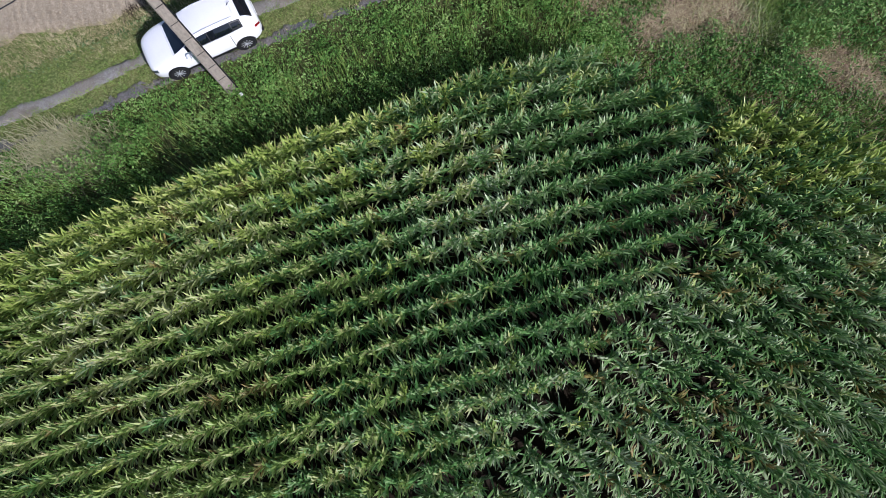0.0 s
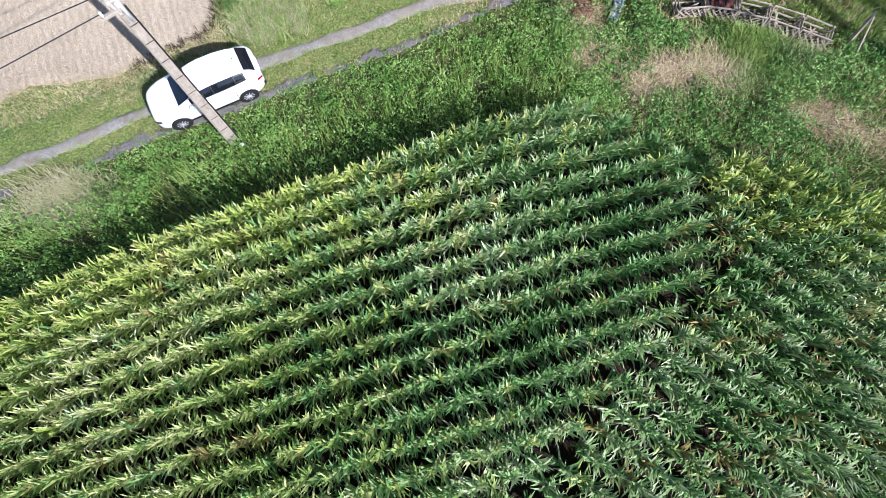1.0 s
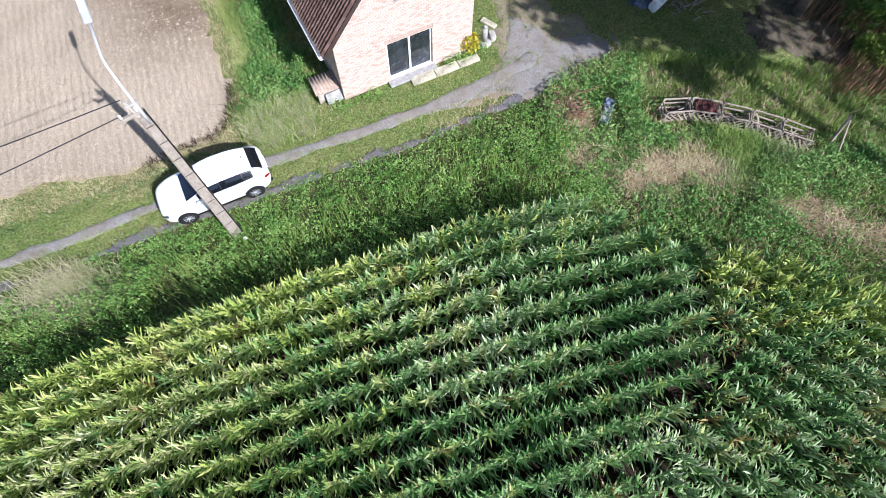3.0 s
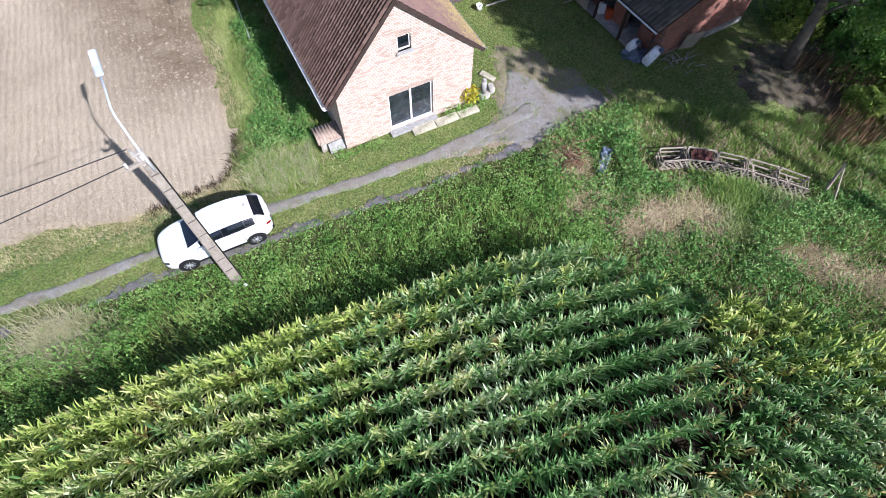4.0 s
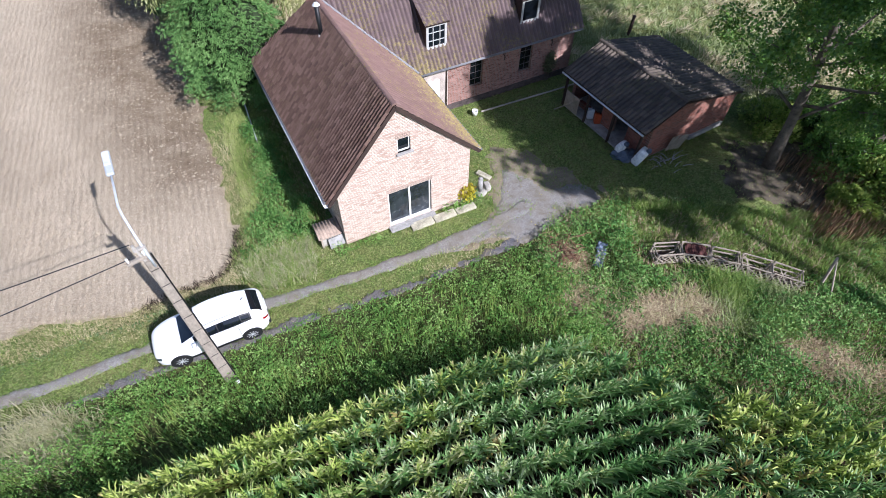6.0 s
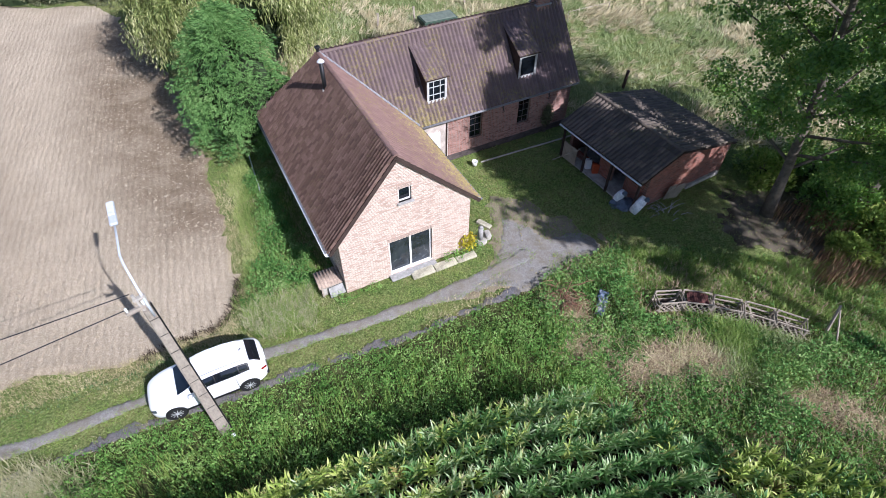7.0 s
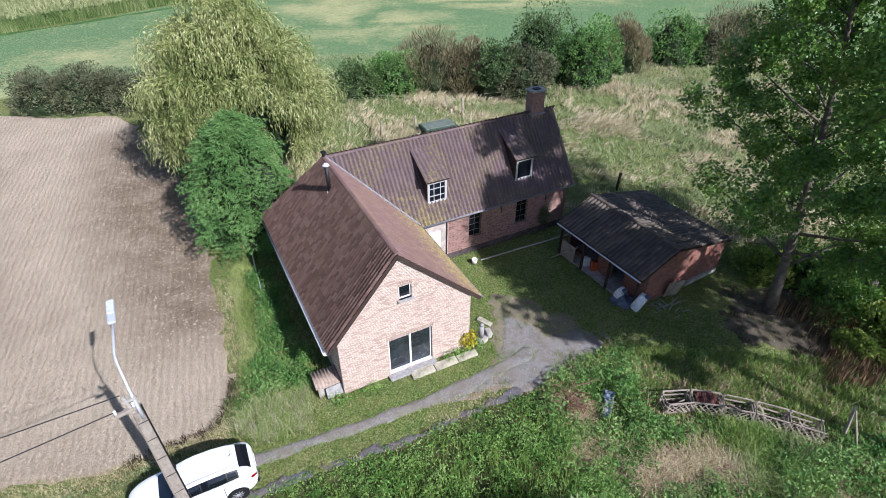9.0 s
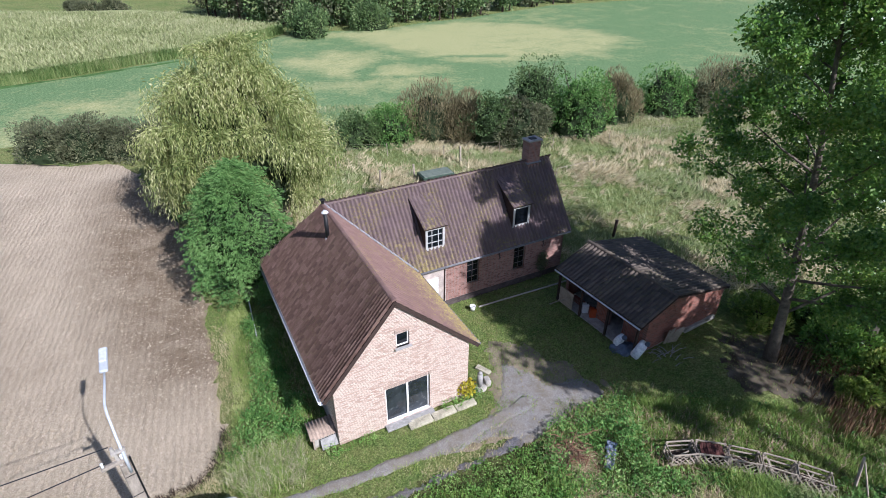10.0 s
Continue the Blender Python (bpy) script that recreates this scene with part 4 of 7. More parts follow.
def lamp_pole():
    p = thing("street_lamp", pose(-7.36, 8.28, 0, 0, 0, 38), "tapered concrete utility pole carrying a curved street lamp and wires", "lamp pole")
    bm = bmesh.new()
    rows = []
    for z, w, d in ((-0.3, 0.42, 0.24), (2.5, 0.37, 0.21), (5.0, 0.31, 0.18), (7.05, 0.26, 0.155)):
        ch = 0.03
        rows.append([bm.verts.new((x, y, z)) for x, y in ((w / 2 - ch, -d / 2), (w / 2, -d / 2 + ch), (w / 2, d / 2 - ch), (w / 2 - ch, d / 2), (-w / 2 + ch, d / 2), (-w / 2, d / 2 - ch), (-w / 2, -d / 2 + ch), (-w / 2 + ch, -d / 2))])
    for lo, hi in zip(rows, rows[1:]):
        for k in range(8):
            bm.faces.new((lo[k], lo[(k + 1) % 8], hi[(k + 1) % 8], hi[k]))
    bm.faces.new(rows[-1])
    part("post", bm, M_POLE, p, "weathered grey tapered post")
    for z in (1.2, 2.0, 2.8, 3.6, 4.4, 5.2, 6.0, 6.7):
        w = 0.40 - 0.02 * z
        part("step_hole", boxed((w * 0.8, 0.012, 0.02), pose(0.0, -(0.24 - 0.0115 * z) / 2 - 0.002, z), 0.003), M_BLACK, p)
    cable = bmesh.new()
    tube(cable, [(0.19, -0.13, 0.0), (0.16, -0.115, 3.5), (0.13, -0.09, 7.3)], 0.022, 6)
    part("conduit", cable, M_BLACK, p, "black cable conduit")
    # head gear
    part("crossarm", boxed((0.62, 0.09, 0.10), pose(-0.16, 0.0, 7.2), 0.01), M_POLE, p)
    part("bracket", boxed((0.07, 0.09, 0.75), pose(-0.1, 0.03, 7.3, 0, -6, 0), 0.012), M_CONCRETE, p, "pale upright of the pole head")
    part("bracket", boxed((0.07, 0.09, 0.62), pose(0.06, 0.03, 7.24, 0, 4, 0), 0.012), M_CONCRETE, p)
    part("strap", boxed((0.3, 0.12, 0.06), pose(-0.04, 0.03, 7.5), 0.01), M_CONCRETE, p)
    for x in (-0.42, -0.02):
        ins = bmesh.new()
        rod(ins, (x, 0, 7.25), (x, 0, 7.34), 0.03)
        rod(ins, (x, 0, 7.34), (x, 0, 7.40), 0.04, 0.03)
        part("insulator", ins, M_WHITE, p, "white ceramic insulator", True)
    inv = p.matrix_world.inverted()

    def at(*q):
        return inv @ Vector(q)

    arm = bmesh.new()
    pts = [at(-7.25, 8.22, 6.85), at(-7.27, 8.24, 7.3), at(-7.42, 8.42, 7.75), at(-7.68, 8.76, 8.22), at(-7.80, 8.95, 8.33), at(-8.0, 9.4, 8.43), at(-8.22, 9.85, 8.5)]
    tube(arm, pts, [0.035, 0.035, 0.033, 0.03, 0.03, 0.028, 0.028], 8)
    part("arm", arm, M_LAMPGREY, p, "curved pale steel lamp arm", True)
    a, b = at(-8.20, 9.80, 8.5), at(-8.62, 10.60, 8.55)
    d = (b - a).normalized()
    m = Matrix.Translation((a + b) / 2) @ d.to_track_quat("X", "Z").to_matrix().to_4x4()
    head = part("lamp_head", boxed((0.9, 0.2, 0.10), m @ pose(0, 0, 0.02), 0.04), M_LAMPGREY, p, "pale grey lamp head")
    part("lamp_cover", boxed((0.5, 0.17, 0.03), m @ pose(0.14, 0, 0.075), 0.012), M_ZINC, head)
    part("lamp_glass", boxed((0.5, 0.16, 0.06), m @ pose(0.14, 0, -0.045), 0.025), M_LAMPGLASS, head)
    for k, (s, e) in enumerate((((-7.62, 8.05, 7.36), (-33, -6.5, 6.9)), ((-7.75, 8.45, 7.42), (-34, -3.0, 6.9)))):
        bm = bmesh.new()
        s, e = Vector(s), Vector(e)
        pts = []
        for i in range(13):
            f = i / 12
            q = s.lerp(e, f)
            q.z -= 2.2 * f * (1 - f)
            pts.append(q)
        tube(bm, pts, 0.014, 5)
        w = part("overhead_wire", bm, M_BLACK, None)
        tagged(w, "thin black overhead wire from the pole", "wire", "overhead wires")
    return p


# ---- loose things ----
M_RUST = plain("rusty_sheet", "5d3a34", 0.85, 0.2, grain=0.3, scale=5, bump=0.3)
M_BLUE = plain("blue_tarp", "55606f", 0.5, grain=0.25, scale=4)
M_SACK = plain("pale_sack", "e8edf8", 0.6, grain=0.2, scale=6, bump=0.4)
M_ORANGE = plain("orange_plastic", "b5502a", 0.5, grain=0.1)
M_CORR = plain("fibre_sheet", "a08e7e", 0.85, grain=0.2, scale=6, bump=0.3)
M_TWIG = plain("brown_twig", "7a5a46", 0.9, grain=0.3)
M_SLABPALE = plain("pale_edging", "a8a296", 0.8, grain=0.1)
M_SLAB = plain("mossy_slab", "b1ab95", 0.9, grain=0.25, scale=3, bump=0.5)


CRATE_LINE = [(8.88, 13.70), (10.05, 13.82), (11.2, 13.6), (12.3, 13.27), (13.4, 12.82), (14.48, 12.36)]


def crates():
    """A row of rotten slatted crates in long grass, bending along its length."""
    line = CRATE_LINE
    for i, (a, b) in enumerate(zip(line, line[1:])):
        a, b = Vector((*a, 0)), Vector((*b, 0))
        d = b - a
        ln = d.length - 0.04
        yaw = math.degrees(math.atan2(d.y, d.x))
        c = thing("slatted_crate", Matrix.Translation((a + b) / 2) @ pose(0, 0, 0, 0, random.uniform(-2, 2), yaw), "weathered grey slatted wooden crate, broken, in long grass", "crate", "row of rotten crates")
        dep, hh = 0.62, 0.58
        for x in (-ln / 2 + 0.04, ln / 2 - 0.04):
            for y in (-dep / 2, dep / 2):
                part("corner_post", boxed((0.07, 0.07, hh + random.uniform(0, 0.12)), pose(x, y, hh / 2, random.uniform(-4, 4), random.uniform(-4, 4)), 0.006), M_OLDWOOD, c)
        for y in (-dep / 2, dep / 2):
            for z in (0.07, 0.34, 0.6) if y > 0 else (0.06, 0.6):
                part("rail", boxed((ln, 0.04, 0.06), pose(random.uniform(-0.03, 0.03), y * 1.04, z + random.uniform(-0.02, 0.02), random.uniform(-8, 8), random.uniform(-2.5, 2.5), random.uniform(-1.5, 1.5)), 0.008), M_OLDWOOD, c)
        # crossed laths of the front, some of them snapped off
        nz = 5
        for k in range(nz):
            for s in (-1, 1):
                if random.random() < 0.14:
                    continue
                part("lath", boxed((0.62 * random.uniform(0.8, 1.05), 0.018, 0.05), pose(-ln / 2 + (k + 0.5) * ln / nz + s * 0.03, -dep / 2 * (1.1 + 0.05 * s), 0.33, random.uniform(-6, 6), s * 48 + random.uniform(-12, 12), random.uniform(-4, 4)), 0.004), M_OLDWOOD, c)
        for x in (-ln / 2, ln / 2):
            for k in range(3):
                part("end_slat", boxed((0.022, dep, 0.07), pose(x, 0, 0.12 + 0.21 * k, random.uniform(-4, 4), random.uniform(-5, 5), 0), 0.004), M_OLDWOOD, c)
        for k in range(5):
            part("floor_board", boxed((ln * random.uniform(0.6, 0.98), 0.11, 0.02), pose(random.uniform(-0.1, 0.1), -0.24 + 0.12 * k, 0.07, 0, random.uniform(-3, 3), random.uniform(-6, 6)), 0.004), M_DARKWOOD, c)
        for k in range(2):
            part("fallen_slat", boxed((random.uniform(0.5, 0.9), 0.05, 0.02), pose(random.uniform(-0.3, 0.3), random.uniform(-0.2, 0.2), 0.28, random.uniform(-20, 20), random.uniform(-30, 30), random.uniform(0, 180)), 0.004), M_OLDWOOD, c)
        if i == 1:
            bm = bmesh.new()
            grid = [[bm.verts.new((-0.42 + 0.84 * a / 30, -0.26 + 0.58 * b / 10, 0.6 + 0.016 * math.cos(a * 2.1) + 0.1 * noise.noise(Vector((a * 0.13, b * 0.4, 8))) - 0.12 * ((a - 15) / 15) ** 2)) for b in range(11)] for a in range(31)]
            for a in range(30):
                for b in range(10):
                    bm.faces.new((grid[a][b], grid[a][b + 1], grid[a + 1][b + 1], grid[a + 1][b]))
            part("rusty_cover", bm, M_RUST, c, "rusty corrugated cover sheet", True).modifiers.new("thick", "SOLIDIFY").thickness = 0.006


def post_and_rail():
    t = thing("leaning_fence_post", pose(15.3, 12.2, 0), "grey leaning wooden post with a propped rail in grass", "post")
    part("post", rod(bmesh.new(), (0, 0, -0.1), (0.25, 0.55, 1.35), 0.06, 0.05), M_OLDWOOD, t)
    part("rail", rod(bmesh.new(), (0.22, -0.55, 0.0), (0.22, 0.42, 1.25), 0.035, 0.03), M_OLDWOOD, t)


def kennel():
    k = thing("log_box", pose(-4.62, 14.78, 0, 0, 0, 27), "low store with a corrugated fibre cement roof beside the house", "store")
    part("bin", boxed((1.0, 0.7, 0.5), pose(0, 0, 0.25), 0.02), M_CONCRETE, k)
    bm = bmesh.new()
    n = 44
    tops = [[bm.verts.new((-0.62 + 1.24 * i / n, y, 0.58 + 0.14 * (y + 0.44) / 0.88 + 0.028 * math.sin(i * 6.2832 / (n / 9)))) for i in range(n + 1)] for y in (-0.44, 0.44)]
    for i in range(n):
        bm.faces.new((tops[0][i], tops[0][i + 1], tops[1][i + 1], tops[1][i]))
    ob = part("corrugated_lid", bm, M_CORR, k, "pinkish corrugated sheet roof", True)
    ob.modifiers.new("thick", "SOLIDIFY").thickness = 0.012
    for x in (-0.5, 0.5):
        for y in (-0.38, 0.38):
            part("leg", boxed((0.07, 0.07, 0.6), pose(x, y, 0.30)), M_OLDWOOD, k)
    part("sheet", boxed((0.7, 0.03, 0.5), pose(0.1, -0.5, 0.26, -18, 0, 4), 0.01), M_STONE, k)


def yard_things():
    for (x, y, z), (sx, sy, sz), rz in (((1.18, 16.47, 0.05), (0.95, 0.36, 0.12), 25.2), ((0.24, 16.02, 0.05), (1.05, 0.40, 0.12), 25.6), ((-0.74, 15.55, 0.05), (1.05, 0.42, 0.12), 24.8), ((2.1, 18.6, 0.04), (0.75, 0.28, 0.12), -35)):
        s = thing("paving_slab", pose(x, y, z, random.uniform(-2, 2), random.uniform(-2, 2), rz), "pale mossy stone slab lying in grass", "slab", "slabs by the house")
        part("slab", boxed((sx, sy, sz), Matrix(), 0.025), M_SLAB, s)
    g = thing("garden_pump", pose(1.86, 17.55, 0), "grey cylinder standing on a stone base beside the wall", "pump")
    bm = bmesh.new()
    rod(bm, (0, 0, 0.1), (0, 0, 0.85), 0.13, 0.12, 18)
    rod(bm, (0, 0, 0.85), (0, 0, 0.93), 0.12, 0.05, 18)
    part("cylinder", bm, M_STONE, g, smooth=True)
    part("base", rod(bmesh.new(), (0, 0, 0), (0, 0, 0.13), 0.34, 0.3, 18), M_CONCRETE, g)
    part("stone", boxed((0.3, 0.45, 0.34), pose(0.34, 0.2, 0.16, 5, 4, 20), 0.09), M_CONCRETE, g)
    b = thing("bucket", pose(1.85, 23.15, 0), "white plastic bucket on the ground by the wall", "bucket")
    bm = bmesh.new()
    rod(bm, (0, 0, 0), (0, 0, 0.3), 0.12, 0.16, 18, False)
    part("pail", bm, M_WHITE, b, smooth=True).modifiers.new("thick", "SOLIDIFY").thickness = 0.008
    part("bottom", rod(bmesh.new(), (0, 0, 0.0), (0, 0, 0.02), 0.12, None, 18), M_WHITE, b)
    hose = bmesh.new()
    tube(hose, [(2.2, 23.35, 0.08), (4.3, 24.35, 0.07), (6.4, 25.3, 0.08), (8.1, 26.15, 0.07)], 0.045, 8)
    tagged(part("kerb_edging", hose, M_SLABPALE, None), "pale concrete edging along the wall foot", "edging", kind="structure")
    for x, y, rz, s in ((8.85, 20.2, 30, 1.05), (9.6, 19.5, 55, 1.25)):
        k = thing("feed_sack", pose(x, y, 0, 0, 0, rz), "pale blue-white sack leaning by the shed", "sack", "sacks by the shed")
        bm = boxed((0.42 * s, 0.34 * s, 0.8 * s), pose(0, 0, 0.38 * s, 18, 0, 0), 0.12)
        bmesh.ops.subdivide_edges(bm, edges=bm.edges, cuts=1, use_grid_fill=True)
        for v in bm.verts:
            v.co += Vector((noise.noise(v.co * 4), noise.noise(v.co * 4 + Vector((5, 0, 0))), 0)) * 0.06
        part("bag", bm, M_SACK, k, smooth=True)
        part("tie", rod(bmesh.new(), (0, -0.24 * s, 0.73 * s), (0, -0.27 * s, 0.83 * s), 0.13, 0.1), M_BLUE, k)
    k = thing("tarpaulin_heap", pose(9.15, 20.0, 0), "crumpled dark blue tarpaulin heap by the shed", "tarpaulin")
    bm = bmesh.new()
    bmesh.ops.create_icosphere(bm, subdivisions=3, radius=0.5)
    for v in bm.verts:
        v.co = Vector((v.co.x * 1.3, v.co.y * 0.9, max(v.co.z, -0.02) * 0.7)) * (1 + 0.5 * noise.noise(v.co * 5))
    part("sheet", bm, M_BLUE, k)
    for x, y, mt, lab in ((8.15, 22.55, M_ORANGE, "orange plastic canister under the shed roof"), (7.85, 22.95, M_WHITE, "white tub under the shed roof")):
        q = thing("canister", pose(x, y, 0.02), lab, "canister")
        part("shell", boxed((0.34, 0.28, 0.55), pose(0, 0, 0.29), 0.05), mt, q)
        part("cap", rod(bmesh.new(), (0.08, 0, 0.56), (0.08, 0, 0.62), 0.04), M_BLACK, q)
    k = thing("board_stack", pose(11.6, 20.3, 0, 0, 0, 15), "bundle of rough boards leaning on the shed wall", "boards")
    for i in range(7):
        part("board", boxed((0.1, 0.03, 1.15 + 0.08 * (i % 3)), pose(-0.35 + 0.12 * i, 0.12, 0.52, 14, random.uniform(-5, 5), 0), 0.005), M_OLDWOOD, k)
    k = thing("brush_pile", pose(10.7, 19.6, 0), "heap of dead grey branches by the shed", "branches")
    for i in range(22):
        a = random.uniform(0, 6.28)
        p, q = Vector((random.gauss(0, 0.5), random.gauss(0, 0.3), 0.05)), Vector((math.cos(a), math.sin(a), random.uniform(0.1, 0.6))) * random.uniform(0.3, 0.65)
        part("branch", tube(bmesh.new(), [p, p + q * 0.5 + Vector((0, 0, 0.08)), p + q], [0.022, 0.016, 0.007], 5), M_STONE, k)
    k = thing("dumped_sheet", pose(6.7, 13.75, 0.16, 10, -8, 70), "dark blue plastic sheet with grey rubble in weeds", "sheet")
    bm = bmesh.new()
    n = 22
    grid = [[bm.verts.new((-0.6 + 1.2 * a / n + 0.05 * noise.noise(Vector((b * 0.7, a * 0.3, 1))), -0.2 + 0.4 * b / 9 + 0.06 * noise.noise(Vector((a * 0.5, 4, b * 0.2))), 0.06 + 0.16 * noise.noise(Vector((a * 0.42, b * 0.45, 3))))) for b in range(10)] for a in range(n + 1)]
    for a in range(n):
        for b in range(9):
            bm.faces.new((grid[a][b], grid[a][b + 1], grid[a + 1][b + 1], grid[a + 1][b]))
    part("sheet", bm, plain("slate_blue_plastic", "566276", 0.45, grain=0.25, scale=4), k, smooth=True).modifiers.new("thick", "SOLIDIFY").thickness = 0.01
    for i in range(16):
        sz = random.uniform(0.035, 0.085)
        part("rubble", boxed((sz * 1.5, sz, sz * 0.7), pose(random.uniform(-0.45, 0.2), random.uniform(-0.15, 0.15), 0.13, random.uniform(0, 40), random.uniform(0, 40), random.uniform(0, 180)), sz * 0.2), M_STONE, k)
    k = thing("twig_heap", pose(5.25, 13.85, 0), "heap of reddish brown dead twigs in weeds", "branches")
    for i in range(95):
        a = random.uniform(0, 6.28)
        p, q = Vector((random.gauss(0, 0.36), random.gauss(0, 0.42), random.uniform(0.02, 0.42))), Vector((math.cos(a), math.sin(a), random.uniform(-0.1, 0.4))) * random.uniform(0.3, 0.8)
        part("twig", tube(bmesh.new(), [p, p + q * 0.5 + Vector((0, 0, 0.08)), p + q], [0.024, 0.018, 0.008], 4), M_TWIG, k)
    k = thing("plastic_scrap", pose(-6.9, 7.92, 0.55, 20, 10, 40), "torn white plastic scrap caught in nettles by the pole", "scrap")
    bm = bmesh.new()
    grid = [[bm.verts.new((-0.07 + 0.035 * a, -0.05 + 0.026 * b, 0.06 * noise.noise(Vector((a * 0.9, b * 0.9, 6))))) for b in range(5)] for a in range(5)]
    for a in range(4):
        for b in range(4):
            bm.faces.new((grid[a][b], grid[a][b + 1], grid[a + 1][b + 1], grid[a + 1][b]))
    part("sheet", bm, M_WHITE, k).modifiers.new("thick", "SOLIDIFY").thickness = 0.006
    part("wire", rod(bmesh.new(), (0, 0, -0.75), (0.02, 0, 0.05), 0.012, sides=6), M_BLACK, k)
    # things behind the house
    for x, y, hgt in ((-4.61, 39.4, 1.1), (-1.9, 40.3, 1.2), (1.91, 43.5, 1.5), (11.6, 31.0, 1.25)):
        k = thing("fence_post", pose(x, y, 0, random.uniform(-4, 4), random.uniform(-4, 4), 20), "short weathered wooden post in the meadow", "post", "meadow posts")
        part("stake", boxed((0.14, 0.14, hgt), pose(0, 0, hgt / 2), 0.015), M_OLDWOOD if x < 11 else M_DARKWOOD, k)
        part("top", boxed((0.18, 0.18, 0.05), pose(0, 0, hgt + 0.02), 0.01), M_OLDWOOD if x < 11 else M_DARKWOOD, k)
    k = thing("trailer", pose(-0.2, 40.0, 0, 0, 0, 25), "green and grey farm trailer parked in grass behind the house", "trailer")
    part("bed", boxed((2.7, 1.4, 0.35), pose(0, 0, 0.5), 0.03), plain("green_paint", "35493c", 0.6, grain=0.2), k)
    part("cover", boxed((2.5, 1.25, 0.08), pose(0, 0, 0.7), 0.03), plain("grey_green_canvas", "6a7468", 0.8, grain=0.2, scale=3), k)
    for x in (-0.9, 0.9):
        for y in (-0.75, 0.75):
            part("wheel", rod(bmesh.new(), (x, y - 0.08, 0.3), (x, y + 0.08, 0.3), 0.3, None, 20), M_TYRE, k)
    k = thing("electric_fence", pose(0, 0, 0), "low meadow fence of thin posts and pale tape", "fence")
    posts = [(-9.0, 45.5), (-4.5, 45.3), (0.5, 44.9), (5.5, 46.2), (10.5, 47.3), (16, 48.5), (21.5, 50.5), (27, 53)]
    for x, y in posts:
        part("post", rod(bmesh.new(), (x, y, -0.1), (x + random.uniform(-0.05, 0.05), y, 1.15), 0.035, 0.03, 6), M_OLDWOOD, k)
    for z in (0.6, 1.0):
        part("tape", tube(bmesh.new(), [(x, y, z) for x, y in posts], 0.006, 4), M_OLDWOOD, k)
    k = thing("rail_pipe", pose(0, 0, 0), "long pale pipe lying beside the wing wall", "pipe")
    part("pipe", tube(bmesh.new(), [(-10.3, 23.7, 0.25), (-9.0, 20.7, 0.25)], 0.03, 6), M_ZINC, k)
    part("stake", rod(bmesh.new(), (-9.0, 20.7, 0), (-9.0, 20.7, 0.32), 0.03), M_OLDWOOD, k)
    k = thing("pale_pipe", pose(0, 0, 0), "pale rail running from the house end into the meadow", "rail")
    part("rail", tube(bmesh.new(), [(9.6, 40.6, 0.8), (13.0, 42.2, 0.85)], 0.02, 6), M_OLDWOOD, k)
    for x, y in ((9.6, 40.6), (13.0, 42.2)):
        part("support", rod(bmesh.new(), (x, y, 0), (x, y, 0.84), 0.035), M_OLDWOOD, k)


car()
lamp_pole()
crates()
post_and_rail()
kennel()
yard_things()


# ---- plants ----
M_CORN = leaf_material("maize_leaf", ["507436", "708e44", "94aa5c", "bec484", "e2dfb6"], 0.3, 0.46, 0.25, 0.36)
M_CORN_GREEN = leaf_material("maize_leaf_green", ["36602f", "4f7a3e", "6e9654", "9cb47c", "cad4ae"], 0.28, 0.42, 0.25, 0.45)
M_CORN_EDGE = leaf_material("maize_leaf_yellow", ["76923e", "98ae52", "b8c46a", "d8da92"], 0.28, 0.42, 0.4, 0.45)
M_CORN_BROWN = leaf_material("maize_leaf_withered", ["4a5a2a", "6e6a38", "8f7e48", "b8a870"], 0.25, 0.5, 0.4, 0.4)
M_STALK = plain("maize_stalk", "6c7a3c", 0.7, grain=0.2)
M_TASSEL = leaf_material("maize_tassel", ["9c8f5c", "b8ab78", "cdbf90"], 0.2, 0.8)
M_WEED = leaf_material("nettle_leaf", ["48702f", "5c863c", "749c4c", "90b260", "aec080"], 0.3, 0.65, 1.1, 0.2, 0.5)
M_BRAMBLE = leaf_material("bramble_leaf", ["3a6230", "4e7a3a", "668e48", "82a45a", "a4b878"], 0.28, 0.6, 1.0, 0.22, 0.5)
M_BLADE = leaf_material("grass_blade", ["4d6b2c", "6a883c", "8aa34e", "adb66a"], 0.3, 0.65, 0.5)
M_VERGE = leaf_material("yellow_green_blade", ["78904a", "92a458", "aeb872", "c8c88e"], 0.3, 0.65, 0.5)
M_DRY = leaf_material("dry_grass", ["8d8460", "b0a47a", "cbbf96", "ddd2ae"], 0.3, 0.8, 0.5)
M_MEADOWGREEN = leaf_material("meadow_green_blade", ["64784a", "82925a", "a0aa76", "bec098"], 0.3, 0.7, 0.5)
M_STRAW = leaf_material("stubble_straw", ["9c8e76", "b8aa90", "cfc3aa", "e2d8c4"], 0.2, 0.8, 0.5)
M_MEADOWDRY = leaf_material("meadow_dry_grass", ["86885c", "a3a176", "bdb894", "d2cab0"], 0.3, 0.8, 0.5)
M_TUSSOCK = leaf_material("tussock_straw", ["9a8f6c", "b8ac88", "d0c4a2", "e4dabc"], 0.3, 0.8, 0.4)
M_DEAD = leaf_material("dead_stalks", ["6d5644", "8c745e", "a8917a", "c4ae96"], 0.15, 0.85, 0.8)
M_DARKSTALK = leaf_material("dark_stalks", ["2a211a", "3d3126", "54463a"], 0.1, 0.9, 0.8)
M_FALLEN = leaf_material("fallen_leaf", ["6e643a", "948a54", "b4aa74"], 0.2, 0.7, 0.8)
M_WILLOW = leaf_material("willow_leaf", ["566a38", "7e8c4c", "a8ae70", "d8d4a4"], 0.32, 0.5, 0.35)
